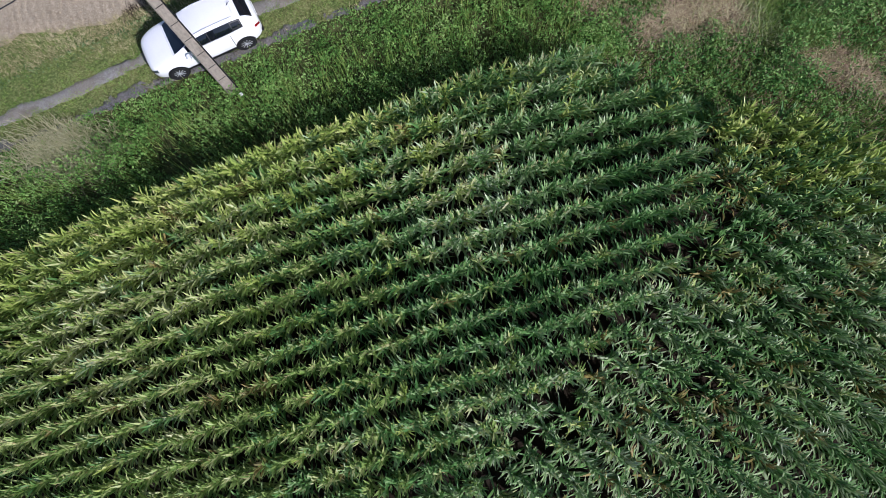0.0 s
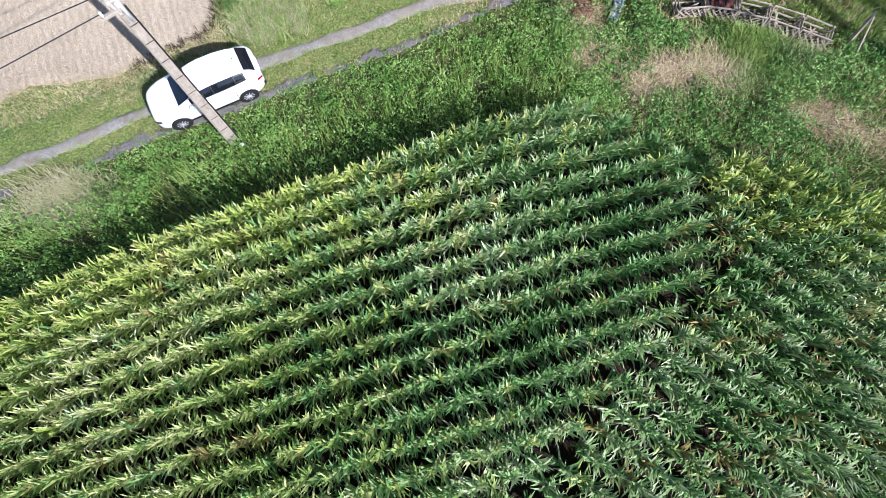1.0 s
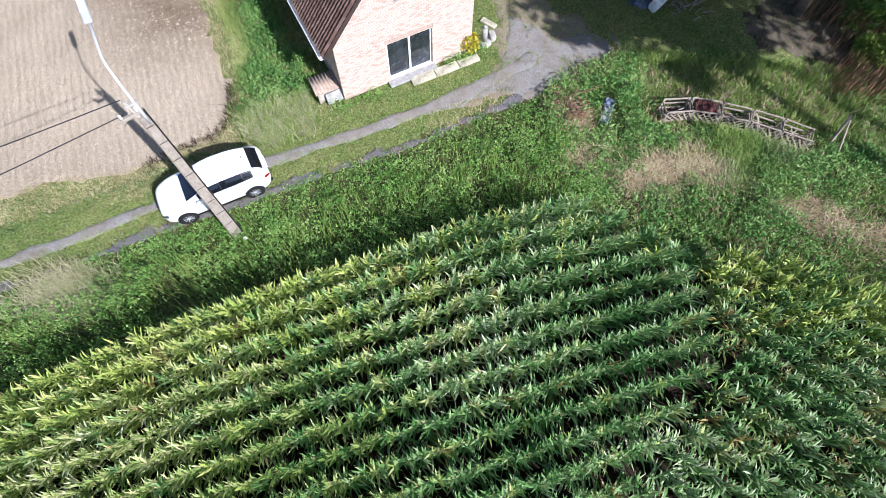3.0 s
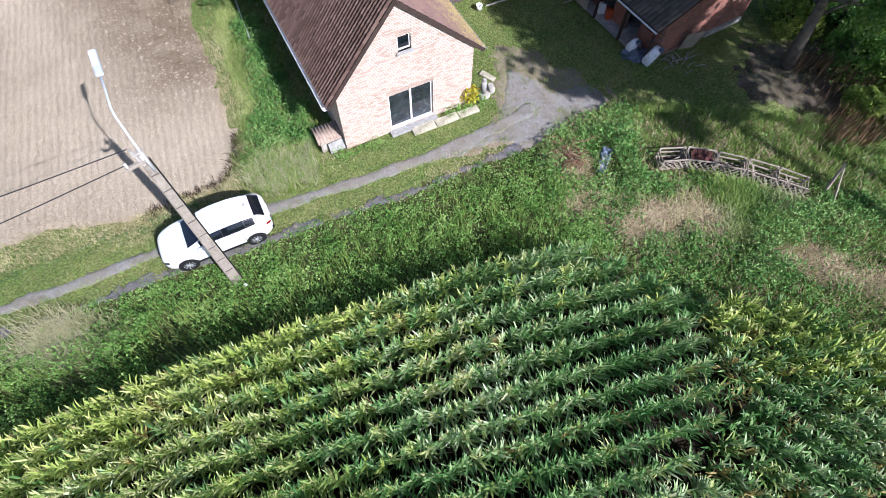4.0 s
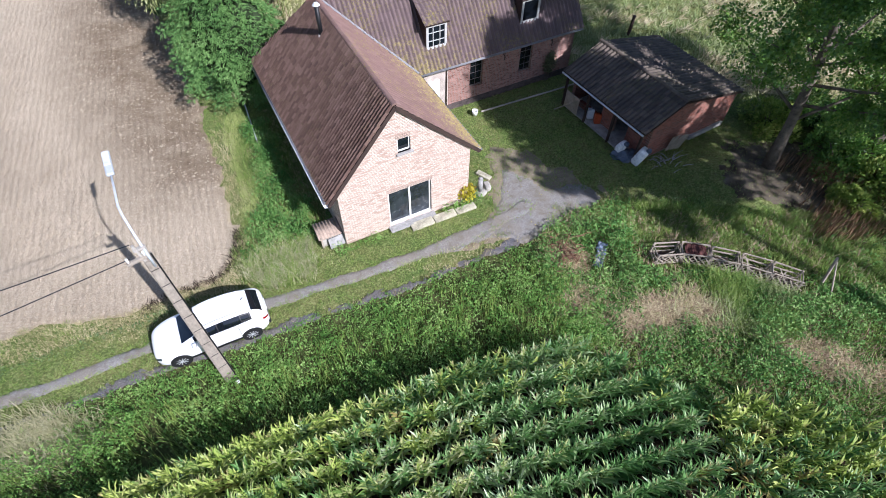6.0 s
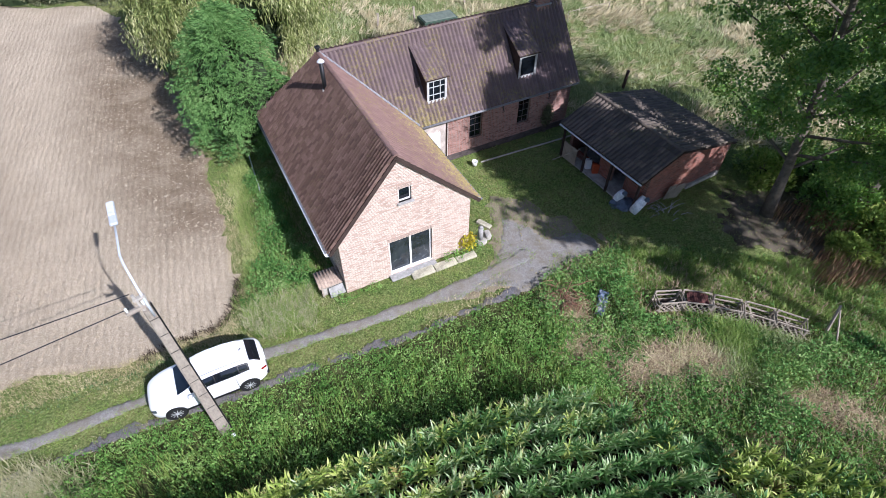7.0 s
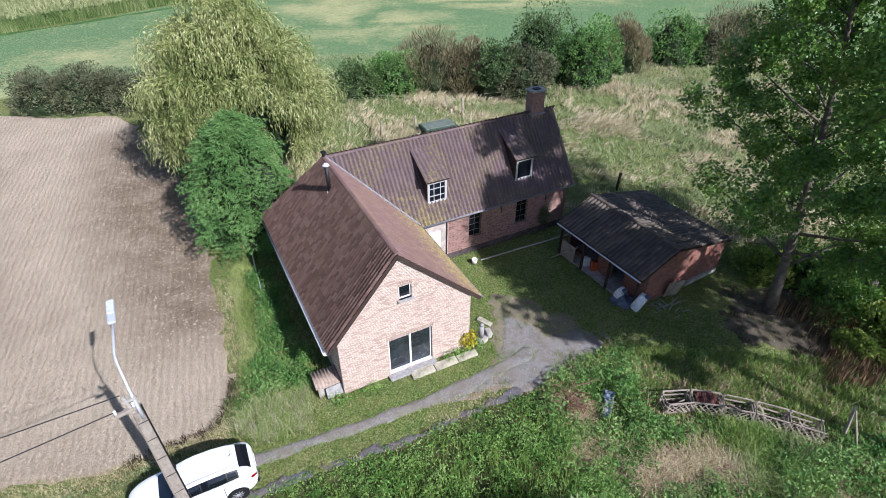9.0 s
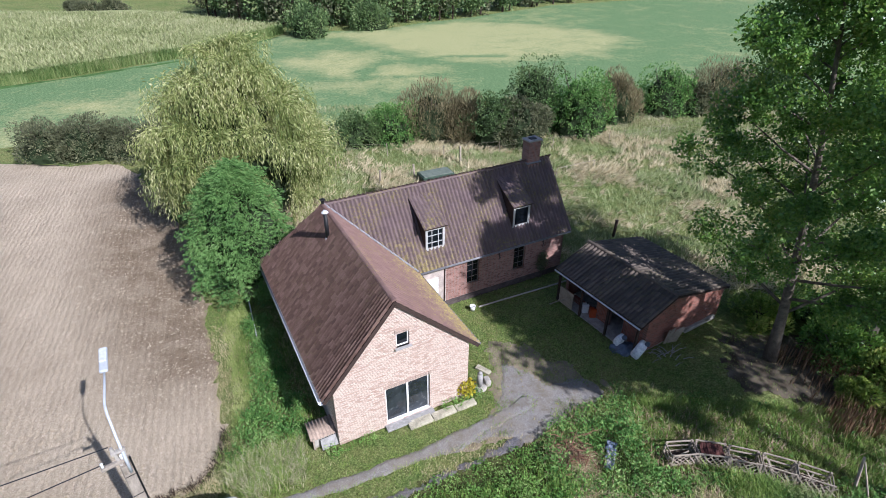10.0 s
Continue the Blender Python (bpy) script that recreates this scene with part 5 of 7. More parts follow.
M_CONIFER = leaf_material("conifer_spray", ["365830", "50763c", "6e9450", "92b06e"], 0.22, 0.6, 0.5, 0.25)
M_POPLAR = leaf_material("poplar_leaf", ["40602a", "567c34", "749844", "a4b05a"], 0.34, 0.38, 0.5, 0.5)
M_SAPLING = leaf_material("sapling_leaf", ["5c7a32", "7c9642", "a0b056", "c6c672"], 0.4, 0.5, 0.5)
M_HEDGE = leaf_material("hedge_leaf", ["374e2c", "50693c", "6c8450", "8f9c66"], 0.25, 0.6, 0.3)
M_RUSSET = leaf_material("russet_hedge_leaf", ["5a543c", "756d4e", "908764", "aaa07c"], 0.25, 0.75, 0.4)
M_DARKBUSH = leaf_material("dark_bush_leaf", ["3c4430", "52583e", "6c7050", "88886a"], 0.2, 0.7, 0.3)
# Dark colour of the cores added inside crowns, in place of inner shade.
M_INNER = plain("crown_core_shade", "36422c", 0.95, 0, 0.05, grain=0.35, scale=3, bump=0.6)
M_YELLOW = leaf_material("yellow_leaf", ["8c8a26", "b8ab2c", "d3c23c"], 0.35, 0.6)
M_BARK = plain("bark", "6b6257", 0.95, grain=0.3, scale=4, bump=0.8)
# Olive tone for ground under weeds; the shade of their gaps is in it.
M_WEEDGAP = plain("weed_gap_shade", "565a36", 0.95, 0, 0.1, grain=0.35, scale=5, bump=0.6)
# Soil colour with the shade of the maize rows' gaps worked into it.
M_MAIZESOIL = plain("gap_dark_soil", "2e271f", 0.95, 0, 0.1, grain=0.3, scale=3, bump=0.5)
M_DARKGRASS = plain("margin_grass", "4c6a3a", 0.95, 0, 0.1, grain=0.2, scale=1)
M_FARCORN = leaf_material("far_maize_leaf", ["74804e", "8d9764", "a7ab7c", "c0be98"], 0.3, 0.8, 0.06)

M_FAREDGE = leaf_material("far_maize_edge_leaf", ["4c6a36", "6a8648", "90a062", "b0b282"], 0.3, 0.7, 0.3)
M_BROWNSTEM = leaf_material("brown_stems", ["4c3a2a", "6a523c", "8a6e52", "a88c6c"], 0.1, 0.85, 0.8)


def unit(n):
    v = rng.normal(size=(n, 3))
    return v / np.linalg.norm(v, axis=1, keepdims=True)


def leaves(name, centres, length, width, material, parent=None, drop=0.0, lean=None, up=0.0):
    """Rhombic leaves at the centres; drop pulls their tips down, up turns them to the sky, lean is a direction for each."""
    n = len(centres)
    d = unit(n) if lean is None else lean + 0.45 * unit(n)
    d[:, 2] -= drop
    d /= np.linalg.norm(d, axis=1, keepdims=True)
    nrm = unit(n)
    nrm[:, 2] += up
    side = np.cross(d, nrm)
    side /= np.maximum(np.linalg.norm(side, axis=1, keepdims=True), 1e-6)
    ln = length * rng.uniform(0.65, 1.35, (n, 1))
    w = width * rng.uniform(0.7, 1.3, (n, 1)) / 2
    p = np.asarray(centres)
    co = np.stack([p, p + d * ln * 0.5 + side * w, p + d * ln, p + d * ln * 0.45 - side * w], 1).reshape(-1, 3)
    return raw(name, co, np.arange(4 * n).reshape(-1, 4), material, parent)


def blades(name, x, y, height, width, material, label, category, per=5, spread=0.08, z=0.0, bend=0.5, short=False):
    """Tufts of narrow bent blades, two faces each, or one where they are short."""
    n = len(x)
    k = n * per
    bx, by = np.repeat(x, per) + rng.normal(0, spread, k), np.repeat(y, per) + rng.normal(0, spread, k)
    h = np.repeat(height, per) * rng.uniform(0.6, 1.25, k) if np.ndim(height) else height * rng.uniform(0.6, 1.25, k)
    a = rng.uniform(0, 6.283, k)
    b = rng.uniform(0.1, 1.0, k) * bend * h
    dx, dy = np.cos(a), np.sin(a)
    wx, wy = -dy * width / 2, dx * width / 2
    z = np.full(k, z)
    p0, p1 = np.stack([bx - wx, by - wy, z], -1), np.stack([bx + wx, by + wy, z], -1)
    mx, my, mz = bx + dx * b * 0.35, by + dy * b * 0.35, z + h * 0.62
    p2, p3 = np.stack([mx + wx * 0.8, my + wy * 0.8, mz], -1), np.stack([mx - wx * 0.8, my - wy * 0.8, mz], -1)
    p4 = np.stack([bx + dx * b, by + dy * b, z + h], -1)
    if short:
        return tagged(raw(name, np.stack([p0, p1, p4], 1).reshape(-1, 3), np.arange(3 * k).reshape(-1, 3), material), label, category, kind="stuff")
    co = np.stack([p0, p1, p2, p3, p4], 1).reshape(-1, 3)
    i = np.arange(k) * 5
    faces = [(q, q + 1, q + 2, q + 3) for q in i] + [(q + 3, q + 2, q + 4) for q in i]
    return tagged(raw(name, co, faces, material), label, category, kind="stuff")


def scatter(n, x0, x1, y0, y1, keep):
    """n tries of random places in a box; keep gives the chance of each."""
    x, y = rng.uniform(x0, x1, n), rng.uniform(y0, y1, n)
    ok = rng.uniform(0, 1, n) < keep(x, y)
    return x[ok], y[ok]


def mounds(x, y, r, h, density):
    """Leaf places on domed clumps, and the outward direction of each."""
    k = np.maximum(6, (density * r * r).astype(int))
    i = np.repeat(np.arange(len(x)), k)
    q, a = np.sqrt(rng.uniform(0, 1, i.size)), rng.uniform(0, 6.283, i.size)
    c = np.stack([x[i] + r[i] * q * np.cos(a), y[i] + r[i] * q * np.sin(a), h[i] * np.sqrt(1 - 0.9 * q * q) * rng.uniform(0.7, 1.05, i.size)], -1)
    return c, np.stack([q * np.cos(a), q * np.sin(a), 0.5 * (1 - q)], -1)


HOUSE_AREA = [tuple((HOUSE @ Vector((u, v, 0)))[:2]) for u, v in ((-0.1, -0.1), (WW + 0.1, -0.1), (WW + 0.1, V0), (15.8, V0), (15.8, VB), (-0.1, VB))]
SHED_AREA = [(9.3, 19.4), (6.4, 24.1), (12.0, 27.4), (14.8, 22.7)]


def free(x, y):
    """True where no building stands."""
    return (to_area(x, y, HOUSE_AREA) > 0.05) & (to_area(x, y, SHED_AREA) > 0.05)


# ---- maize ----
EDGE_X = [-60, -12.8, -9.8, -6.6, -3.9, -1.4, 1.3, 3.2, 6.0, 9.0, 14.0]
EDGE_Y = [-17.5, 2.3, 3.75, 5.1, 6.15, 7.05, 8.0, 8.5, 9.2, 9.9, 10.9]


def row_y(x, k):
    """The maize row k, which follows the field's edge and straightens further in."""
    s = np.clip(k / 12, 0, 1)
    edge = np.interp(x, EDGE_X, EDGE_Y)
    straight = 5.95 + (x + 4.0) * math.tan(radians(16.2))
    return (1 - s) * edge + s * straight - 0.785 * (k + 0.2)


def maize_sites():
    xs, ys, yaws = [], [], []
    # main block
    for k in range(0, 46):
        x = np.arange(-34, 13, 0.13)
        x = x + rng.normal(0, 0.035, x.size)
        y = row_y(x, k) + rng.normal(0, 0.06, x.size)
        border = np.interp(y, [-30, -3.9, -2.1, 1.1, 3.4, 6.5, 10], [-22, 1.6, 3.3, 6.7, 8.3, 8.2, 8.0])
        ok = (x < border) & (to_area(x, y, CORN) < 0.1) & (y > -6.6) & (x > -18)
        xs.append(x[ok]), ys.append(y[ok])
    # headland, drilled across
    th = radians(-36)
    c, s = math.cos(th), math.sin(th)
    for k in range(-40, 40):
        u = np.arange(-30, 30, 0.155)
        u = u + rng.normal(0, 0.04, u.size)
        x, y = 9 + c * u - s * k * 0.75 + rng.normal(0, 0.05, u.size), 1 + s * u + c * k * 0.75 + rng.normal(0, 0.05, u.size)
        border = np.interp(y, [-30, -3.9, -2.1, 1.1, 3.4, 6.5, 10], [-22, 1.6, 3.3, 6.7, 8.3, 8.2, 8.0]) + 0.45
        ok = (x > border) & (x < 18.5) & (to_area(x, y, CORN) < 0.0) & (y > -6.6)
        xs.append(x[ok]), ys.append(y[ok])
    x, y = np.concatenate(xs), np.concatenate(ys)
    gone = (rng.uniform(0, 1, x.size) < 0.05) | (wobble(x, y, 0.8, 21) + 0.5 * wobble(x, y, 2.2, 22) > 2.1)
    return x[~gone], y[~gone]


def maize():
    x, y = maize_sites()
    n = len(x)
    d = -to_area(x, y, CORN)
    tall = 2.15 + 0.12 * wobble(x, y, 0.5, 23) + rng.normal(0, 0.09, n)
    tall = np.where((x > 4.5) & (y > 5.5), tall * 0.82, tall)
    yellow = (rng.uniform(0, 1, n) < np.clip(0.95 - d / 3.2, 0.05, 1) * np.clip((2 - x) / 8, 0.12, 1)) | ((x > 9) & (rng.uniform(0, 1, n) < np.clip(0.9 - d / 4, 0, 1)))
    border = np.interp(y, [-30, -3.9, -2.1, 1.1, 3.4, 6.5, 10], [-22, 1.6, 3.3, 6.7, 8.3, 8.2, 8.0])
    brown = (rng.uniform(0, 1, n) < np.where(x > border, 0.07, 0.02)) & ~yellow
    green = ~yellow & ~brown & (rng.uniform(0, 1, n) < np.clip((x + 7 + 1.2 * wobble(x, y, 0.35, 76)) / 10, 0.08, 0.92))
    groups = ((M_CORN, ~yellow & ~brown & ~green), (M_CORN_GREEN, green), (M_CORN_EDGE, yellow), (M_CORN_BROWN, brown))
    seg = 3
    s = np.linspace(0, 1, seg + 1)
    shape = np.array([0.65, 1.0, 0.75, 0.04])
    for mat, sel in groups:
        px, py, ph = x[sel], y[sel], tall[sel]
        m = len(px)
        yaw0 = rng.uniform(0, 6.283, m)
        cos_, faces_, base = [], [], 0
        for lf in range(18):
            f = (lf / 17) ** 0.75
            yaw = yaw0 + (lf % 2) * math.pi + rng.normal(0, 0.6, m)
            z0 = ph * (0.30 + 0.66 * f) + rng.normal(0, 0.03, m)
            ln = (0.80 - 0.43 * f) * rng.uniform(0.8, 1.15, m)
            steep = np.radians(rng.normal(36 - 20 * f, 11, m))
            curl = np.radians(rng.normal(80 - 52 * f, 24, m))
            wid = (0.080 - 0.028 * f) * rng.uniform(0.85, 1.15, m)
            ang = steep[:, None] + curl[:, None] * s[None] ** 1.4
            st = ln[:, None] / seg
            r = np.concatenate([np.zeros((m, 1)), np.cumsum(np.sin(ang[:, :-1]) * st, 1)], 1)
            h = np.concatenate([np.zeros((m, 1)), np.cumsum(np.cos(ang[:, :-1]) * st, 1)], 1)
            twist = rng.normal(0, 0.5, m)[:, None] * s[None]
            cx, sx = np.cos(yaw)[:, None], np.sin(yaw)[:, None]
            bx, by, bz = px[:, None] + cx * r, py[:, None] + sx * r, z0[:, None] + h
            w = wid[:, None] * shape[None] / 2
            ox, oy, oz = -sx * w * np.cos(twist), cx * w * np.cos(twist), w * np.sin(twist)
            left = np.stack([bx + ox, by + oy, bz + oz], -1)
            right = np.stack([bx - ox, by - oy, bz - oz], -1)
            co = np.stack([left, right], 2).reshape(m, -1, 3)
            k = 2 * (seg + 1)
            q = np.array([(2 * i, 2 * i + 1, 2 * i + 3, 2 * i + 2) for i in range(seg)])
            faces_.append((q[None] + (base + np.arange(m) * k)[:, None, None]).reshape(-1, 4))
            cos_.append(co.reshape(-1, 3))
            base += m * k
        ob = raw("maize_leaves", np.concatenate(cos_), np.concatenate(faces_), mat, smooth=True)
        tagged(ob, {M_CORN: "rows of tall green maize plants", M_CORN_GREEN: "deep green maize plants in rows", M_CORN_EDGE: "yellowing maize plants along the field edge", M_CORN_BROWN: "withering brown-tinged maize plants"}[mat], "maize", kind="stuff")
    # stalks: three-sided, and tassels
    a = np.arange(3) * 2.094
    co = np.stack([np.stack([x[:, None] + r * np.cos(a), y[:, None] + r * np.sin(a), np.broadcast_to(z[:, None], (n, 3))], -1) for r, z in ((0.016, np.zeros(n)), (0.008, tall))], 1).reshape(-1, 3)
    q = np.array([(0, 1, 4, 3), (1, 2, 5, 4), (2, 0, 3, 5)])
    tagged(raw("maize_stalks", co, (q[None] + (np.arange(n) * 6)[:, None, None]).reshape(-1, 4), M_STALK), "thin upright maize stalks", "maize", kind="stuff")
    pick = rng.uniform(0, 1, n) < 0.55
    tx, ty, tz = x[pick], y[pick], tall[pick]
    c = np.repeat(np.stack([tx, ty, tz * 1.0], -1), 5, 0)
    lean = np.tile(np.array([[0, 0, 1.0]]), (len(c), 1))
    ob = leaves("maize_tassels", c, 0.26, 0.014, M_TASSEL, lean=lean)
    tagged(ob, "pale maize tassels", "maize", kind="stuff")


def between(x, y):
    """True south of the rut and north of the maize."""
    ry = np.interp(x, [p[0] for p in RUT] + [20], [p[1] for p in RUT] + [15.5])
    return (y < ry - 0.2 + 0.15 * wobble(x, y, 1.5, 31)) & (to_area(x, y, CORN) > -0.3)


DITCH = [(-30, 1.7), (-15.5, 8.45), (-13.2, 9.5), (-11.0, 10.5), (-9.4, 11.6)]


def undergrowth():
    # Sheet under the weeds whose colour darkens the gaps between leaves, as shade would.
    patch("bank_litter", lambda x, y: np.where(between(x, y) & (x < 20), -1.0, 1.0) * np.minimum(0.4, np.abs(to_area(x, y, CORN) + 0.3)), -26, 20, -4, 15.5, 0.3, 0.02, M_WEEDGAP, "dull olive ground sheet coloured to shade the gaps under the weeds", "soil", 0.012)
    # nettles and docks on the bank, lower towards the track
    def bank(x, y):
        ry = np.interp(x, [p[0] for p in RUT] + [20], [p[1] for p in RUT] + [15.5])
        return between(x, y) * (np.hypot(x - 5.35, y - 13.7) > 0.75) * (np.hypot(x - 5.6, y - 11.5) > 0.55) * (x < 5.6 + 0.5 * wobble(x, y, 1, 33)) * np.where(wobble(x, y, 1.3, 32) > 0.9, 0.4, 1.0)
    x, y = scatter(70000, -24, 6.5, -3, 15, bank)
    ry = np.interp(x, [p[0] for p in RUT] + [20], [p[1] for p in RUT] + [15.5])
    dist = np.clip((ry - 0.2 - y) / 2.4, 0.1, 1)
    h = dist * (0.75 + 0.25 * wobble(x, y, 1.4, 34)) * rng.uniform(0.3, 1.0, x.size)
    ob = leaves("nettles", np.stack([x, y, np.abs(h)], -1), 0.1, 0.048, M_WEED, up=1.0, drop=0.15)
    x0, y0 = scatter(3600, -22, 6.5, -3, 15, bank)
    ry = np.interp(x0, [p[0] for p in RUT] + [20], [p[1] for p in RUT] + [15.5])
    c, lean = mounds(x0, y0, rng.uniform(0.14, 0.4, x0.size), np.clip((ry - 0.2 - y0) / 2.4, 0.1, 1) * rng.uniform(0.4, 1.3, x0.size), 560)
    tagged(leaves("weed_clumps", c, 0.095, 0.045, M_WEED, lean=lean, up=0.6), "rounded clumps of nettles and docks", "weeds", kind="stuff")
    tagged(ob, "dense green nettles and docks on the bank", "weeds", kind="stuff")
    x, y = scatter(17000, -26, 6.5, -4, 15, bank)
    ry = np.interp(x, [p[0] for p in RUT] + [20], [p[1] for p in RUT] + [15.5])
    hh = np.clip((ry - y) / 2.4, 0.18, 1) * 0.8
    blades("bank_grass", x, y, hh, 0.018, M_BLADE, "long grass among the weeds on the bank", "grass", 4, 0.06)
    # pale dry tussock beside the rut
    x, y = scatter(5000, -15.5, -10.5, 4.4, 7.4, lambda x, y: np.exp(-(((x + 12.9) / 1.3) ** 2 + ((y - 5.9) / 0.75) ** 2)))
    blades("dry_tussock", x, y, 0.4, 0.02, M_MEADOWDRY, "pale dry grass tussock beside the track", "grass", 5, 0.1, bend=1.5)

    # rough grass and brambles east of the bank
    def rough(x, y):
        return free(x, y) * (to_line(x, y, CRATE_LINE) > 0.3) * (to_area(x, y, CORN) > -0.4) * (sd_yard(x, y) > 0.1) * (y < 17.6 - 0.12 * (x - 5)) * (np.interp(x, [p[0] for p in RUT] + [20], [p[1] for p in RUT] + [15.5]) > y - 0.5 * (x - 2.5)) * (x > 4.2)
    bare = ((5.2, 13.9, 0.5), (5.4, 13.3, 0.35), (5.7, 11.8, 0.42), (5.5, 11.2, 0.4), (6.3, 10.5, 0.3), (7.4, 10.6, 0.5), (8.2, 10.9, 0.7), (9.0, 11.2, 0.8), (9.8, 11.2, 0.6), (10.5, 10.7, 0.4), (13.2, 9.6, 0.65), (13.9, 9.3, 0.5), (14.8, 8.6, 0.5), (15.8, 8.2, 0.5), (16.4, 7.8, 0.4))

    def dead(x, y):
        out = np.zeros_like(x)
        x, y = x + 0.3 * wobble(x, y, 2.2, 63) + 0.12 * wobble(x, y, 7, 65), y + 0.25 * wobble(x, y, 2.4, 64)
        for bx, by, br in bare:
            out = np.maximum(out, np.exp(-((np.hypot(x - bx, (y - by) * 1.3) / br) ** 2)))
        return out
    patch("bare_ground", lambda x, y: 0.66 - dead(x, y) + 0.2 * wobble(x, y, 3.2, 77), 4, 18, 6.5, 15, 0.16, 0.03, M_TANEARTH, "bare tan earth among the dead stalks", "earth", 0.01)

    def thicket(x, y):
        """Brambles keep off the dead patches, the mown strip behind the crates and the long grass before them."""
        mown = (y > np.interp(x, [p[0] for p in CRATE_LINE] + [18], [p[1] for p in CRATE_LINE] + [11.4]) + 0.5) & (x > 8.2)
        long = np.hypot((x - 12.2) / 1.9, (y - 11.8) / 1.4) < 0.95 + 0.35 * wobble(x, y, 1.5, 73)
        return np.clip(1 - 1.7 * dead(x, y), 0, 1) * np.where(mown, 0.06, 1) * np.where(long, 0.7, 1) * (to_line(x, y, CRATE_LINE) > 0.62)
    x, y = scatter(11000, 8, 19, 11.5, 17.8, lambda x, y: rough(x, y) * (thicket(x, y) < 0.07) * (1 - dead(x, y)))
    half = rng.uniform(0, 1, x.size) < 0.35
    blades("mown_grass", x[half], y[half], 0.16, 0.02, M_VERGE, "short yellow-green grass behind the crates", "grass", 5, 0.08, bend=1.0, short=True)
    blades("mown_green_grass", x[~half], y[~half], 0.16, 0.02, M_BLADE, "short green grass behind the crates", "grass", 5, 0.08, bend=1.0, short=True)
    x, y = scatter(5200, 8.2, 14.8, 9.2, 13.6, lambda x, y: rough(x, y) * (to_line(x, y, CRATE_LINE) > 0.7) * (1 - dead(x, y)) * np.clip(1.5 - 1.1 * np.hypot((x - 12.2) / 2.1, (y - 11.8) / 1.6) + 0.4 * wobble(x, y, 1.6, 74), 0, 1))
    tone = wobble(x, y, 1.7, 75) + rng.normal(0, 0.5, x.size)
    for name, sel, mat, lab in (("flowing_grass", tone > -0.2, M_BLADE, "long flattened grass before the crates"), ("flowing_pale_grass", tone <= -0.2, M_MEADOWGREEN, "pale flattened grass before the crates")):
        blades(name, x[sel], y[sel], 0.5, 0.04, mat, lab, "grass", 5, 0.1, bend=1.4, short=True)
    x, y = scatter(42000, 4, 19, 5, 17.5, lambda x, y: rough(x, y) * thicket(x, y) * np.where(wobble(x, y, 1.1, 35) > -0.1, 1, 0.3))
    hz = np.abs(0.32 + 0.22 * wobble(x, y, 0.9, 36)) * rng.uniform(0.3, 1.1, x.size)
    tagged(leaves("brambles", np.stack([x, y, hz], -1), 0.12, 0.06, M_BRAMBLE, up=0.9, drop=0.2), "low brambles and weeds in the rough ground", "weeds", kind="stuff")
    x0, y0 = scatter(2600, 4, 20, 5, 17.5, lambda x, y: rough(x, y) * thicket(x, y) * (to_line(x, y, CRATE_LINE) > 0.5) * np.where(wobble(x, y, 0.8, 35) > -0.3, 1, 0.15))
    c, lean = mounds(x0, y0, rng.uniform(0.14, 0.5, x0.size), rng.uniform(0.2, 0.85, x0.size) * np.where(wobble(x0, y0, 0.7, 37) > 0.2, 1.3, 0.6), 300)
    tagged(leaves("bramble_clumps", c, 0.115, 0.058, M_BRAMBLE, lean=lean, up=0.6), "rounded bramble and nettle clumps in the rough ground", "weeds", kind="stuff")
    x, y = scatter(9000, 4, 22, 4.5, 18, lambda x, y: rough(x, y) * (to_line(x, y, CRATE_LINE) > 0.55) * (1 - 0.8 * dead(x, y)))
    blades("rough_grass", x, y, 0.36, 0.02, M_BLADE, "long rough grass round the crates", "grass", 4, 0.07, bend=0.9)
    x, y = scatter(26000, 4, 18, 6, 16, lambda x, y: rough(x, y) * np.clip(dead(x, y) + 0.05, 0, 1))
    blades("dead_stalks", x, y, 0.30, 0.024, M_DEAD, "matted brown dead stalks", "dead grass", 5, 0.1, bend=1.8)
    x, y = scatter(40000, 4, 18, 6, 16, lambda x, y: rough(x, y) * np.clip(dead(x, y), 0, 1) * np.where(wobble(x, y, 2.6, 80) > -0.15, 1, 0.2))
    blades("straw", x, y, 0.3, 0.028, M_DRY, "pale flattened straw", "dead grass", 4, 0.12, bend=2.2)

    x, y = scatter(9000, 4, 18, 6, 16, lambda x, y: rough(x, y) * np.clip(dead(x, y), 0, 1) * np.where(wobble(x, y, 3, 66) > 0, 1, 0.1))
    blades("dark_stalks", x, y, 0.25, 0.016, M_DARKSTALK, "dark rotten stalks among the straw", "dead grass", 4, 0.1, bend=1.6)
    x, y = scatter(1500, 16.0, 22, 14.6, 19.6, lambda x, y: (x > 16.6 + 0.6 * wobble(x, y, 1.2, 39)) * np.where(wobble(x, y, 1.0, 38) > -0.2, 0.8, 0.1))
    blades("brown_stems", x, y, 0.8, 0.03, M_BROWNSTEM, "tall brown stems below the poplars", "dead weeds", 3, 0.1, bend=0.35)
    # short grass on verges and round the house
    def verge(x, y):
        f = (sd_track(x, y) > rng.normal(-0.04, 0.05, x.size)) & (sd_rut(x, y) > rng.normal(-0.05, 0.06, x.size)) & (sd_yard(x, y) > rng.normal(-0.15, 0.2, x.size)) & (sd_field(x, y) > -0.05) & free(x, y) & (to_area(x, y, CORN) > 0) & ~(between(x, y) & (x < 5)) & ~((np.hypot((x - 15.6) / 4.2, (y - 18.6) / 2.0) < 1) & (rng.uniform(0, 1, x.size) < 0.75))
        return f * 1.0
    x, y = scatter(66000, -22, 17, 1, 27, verge)
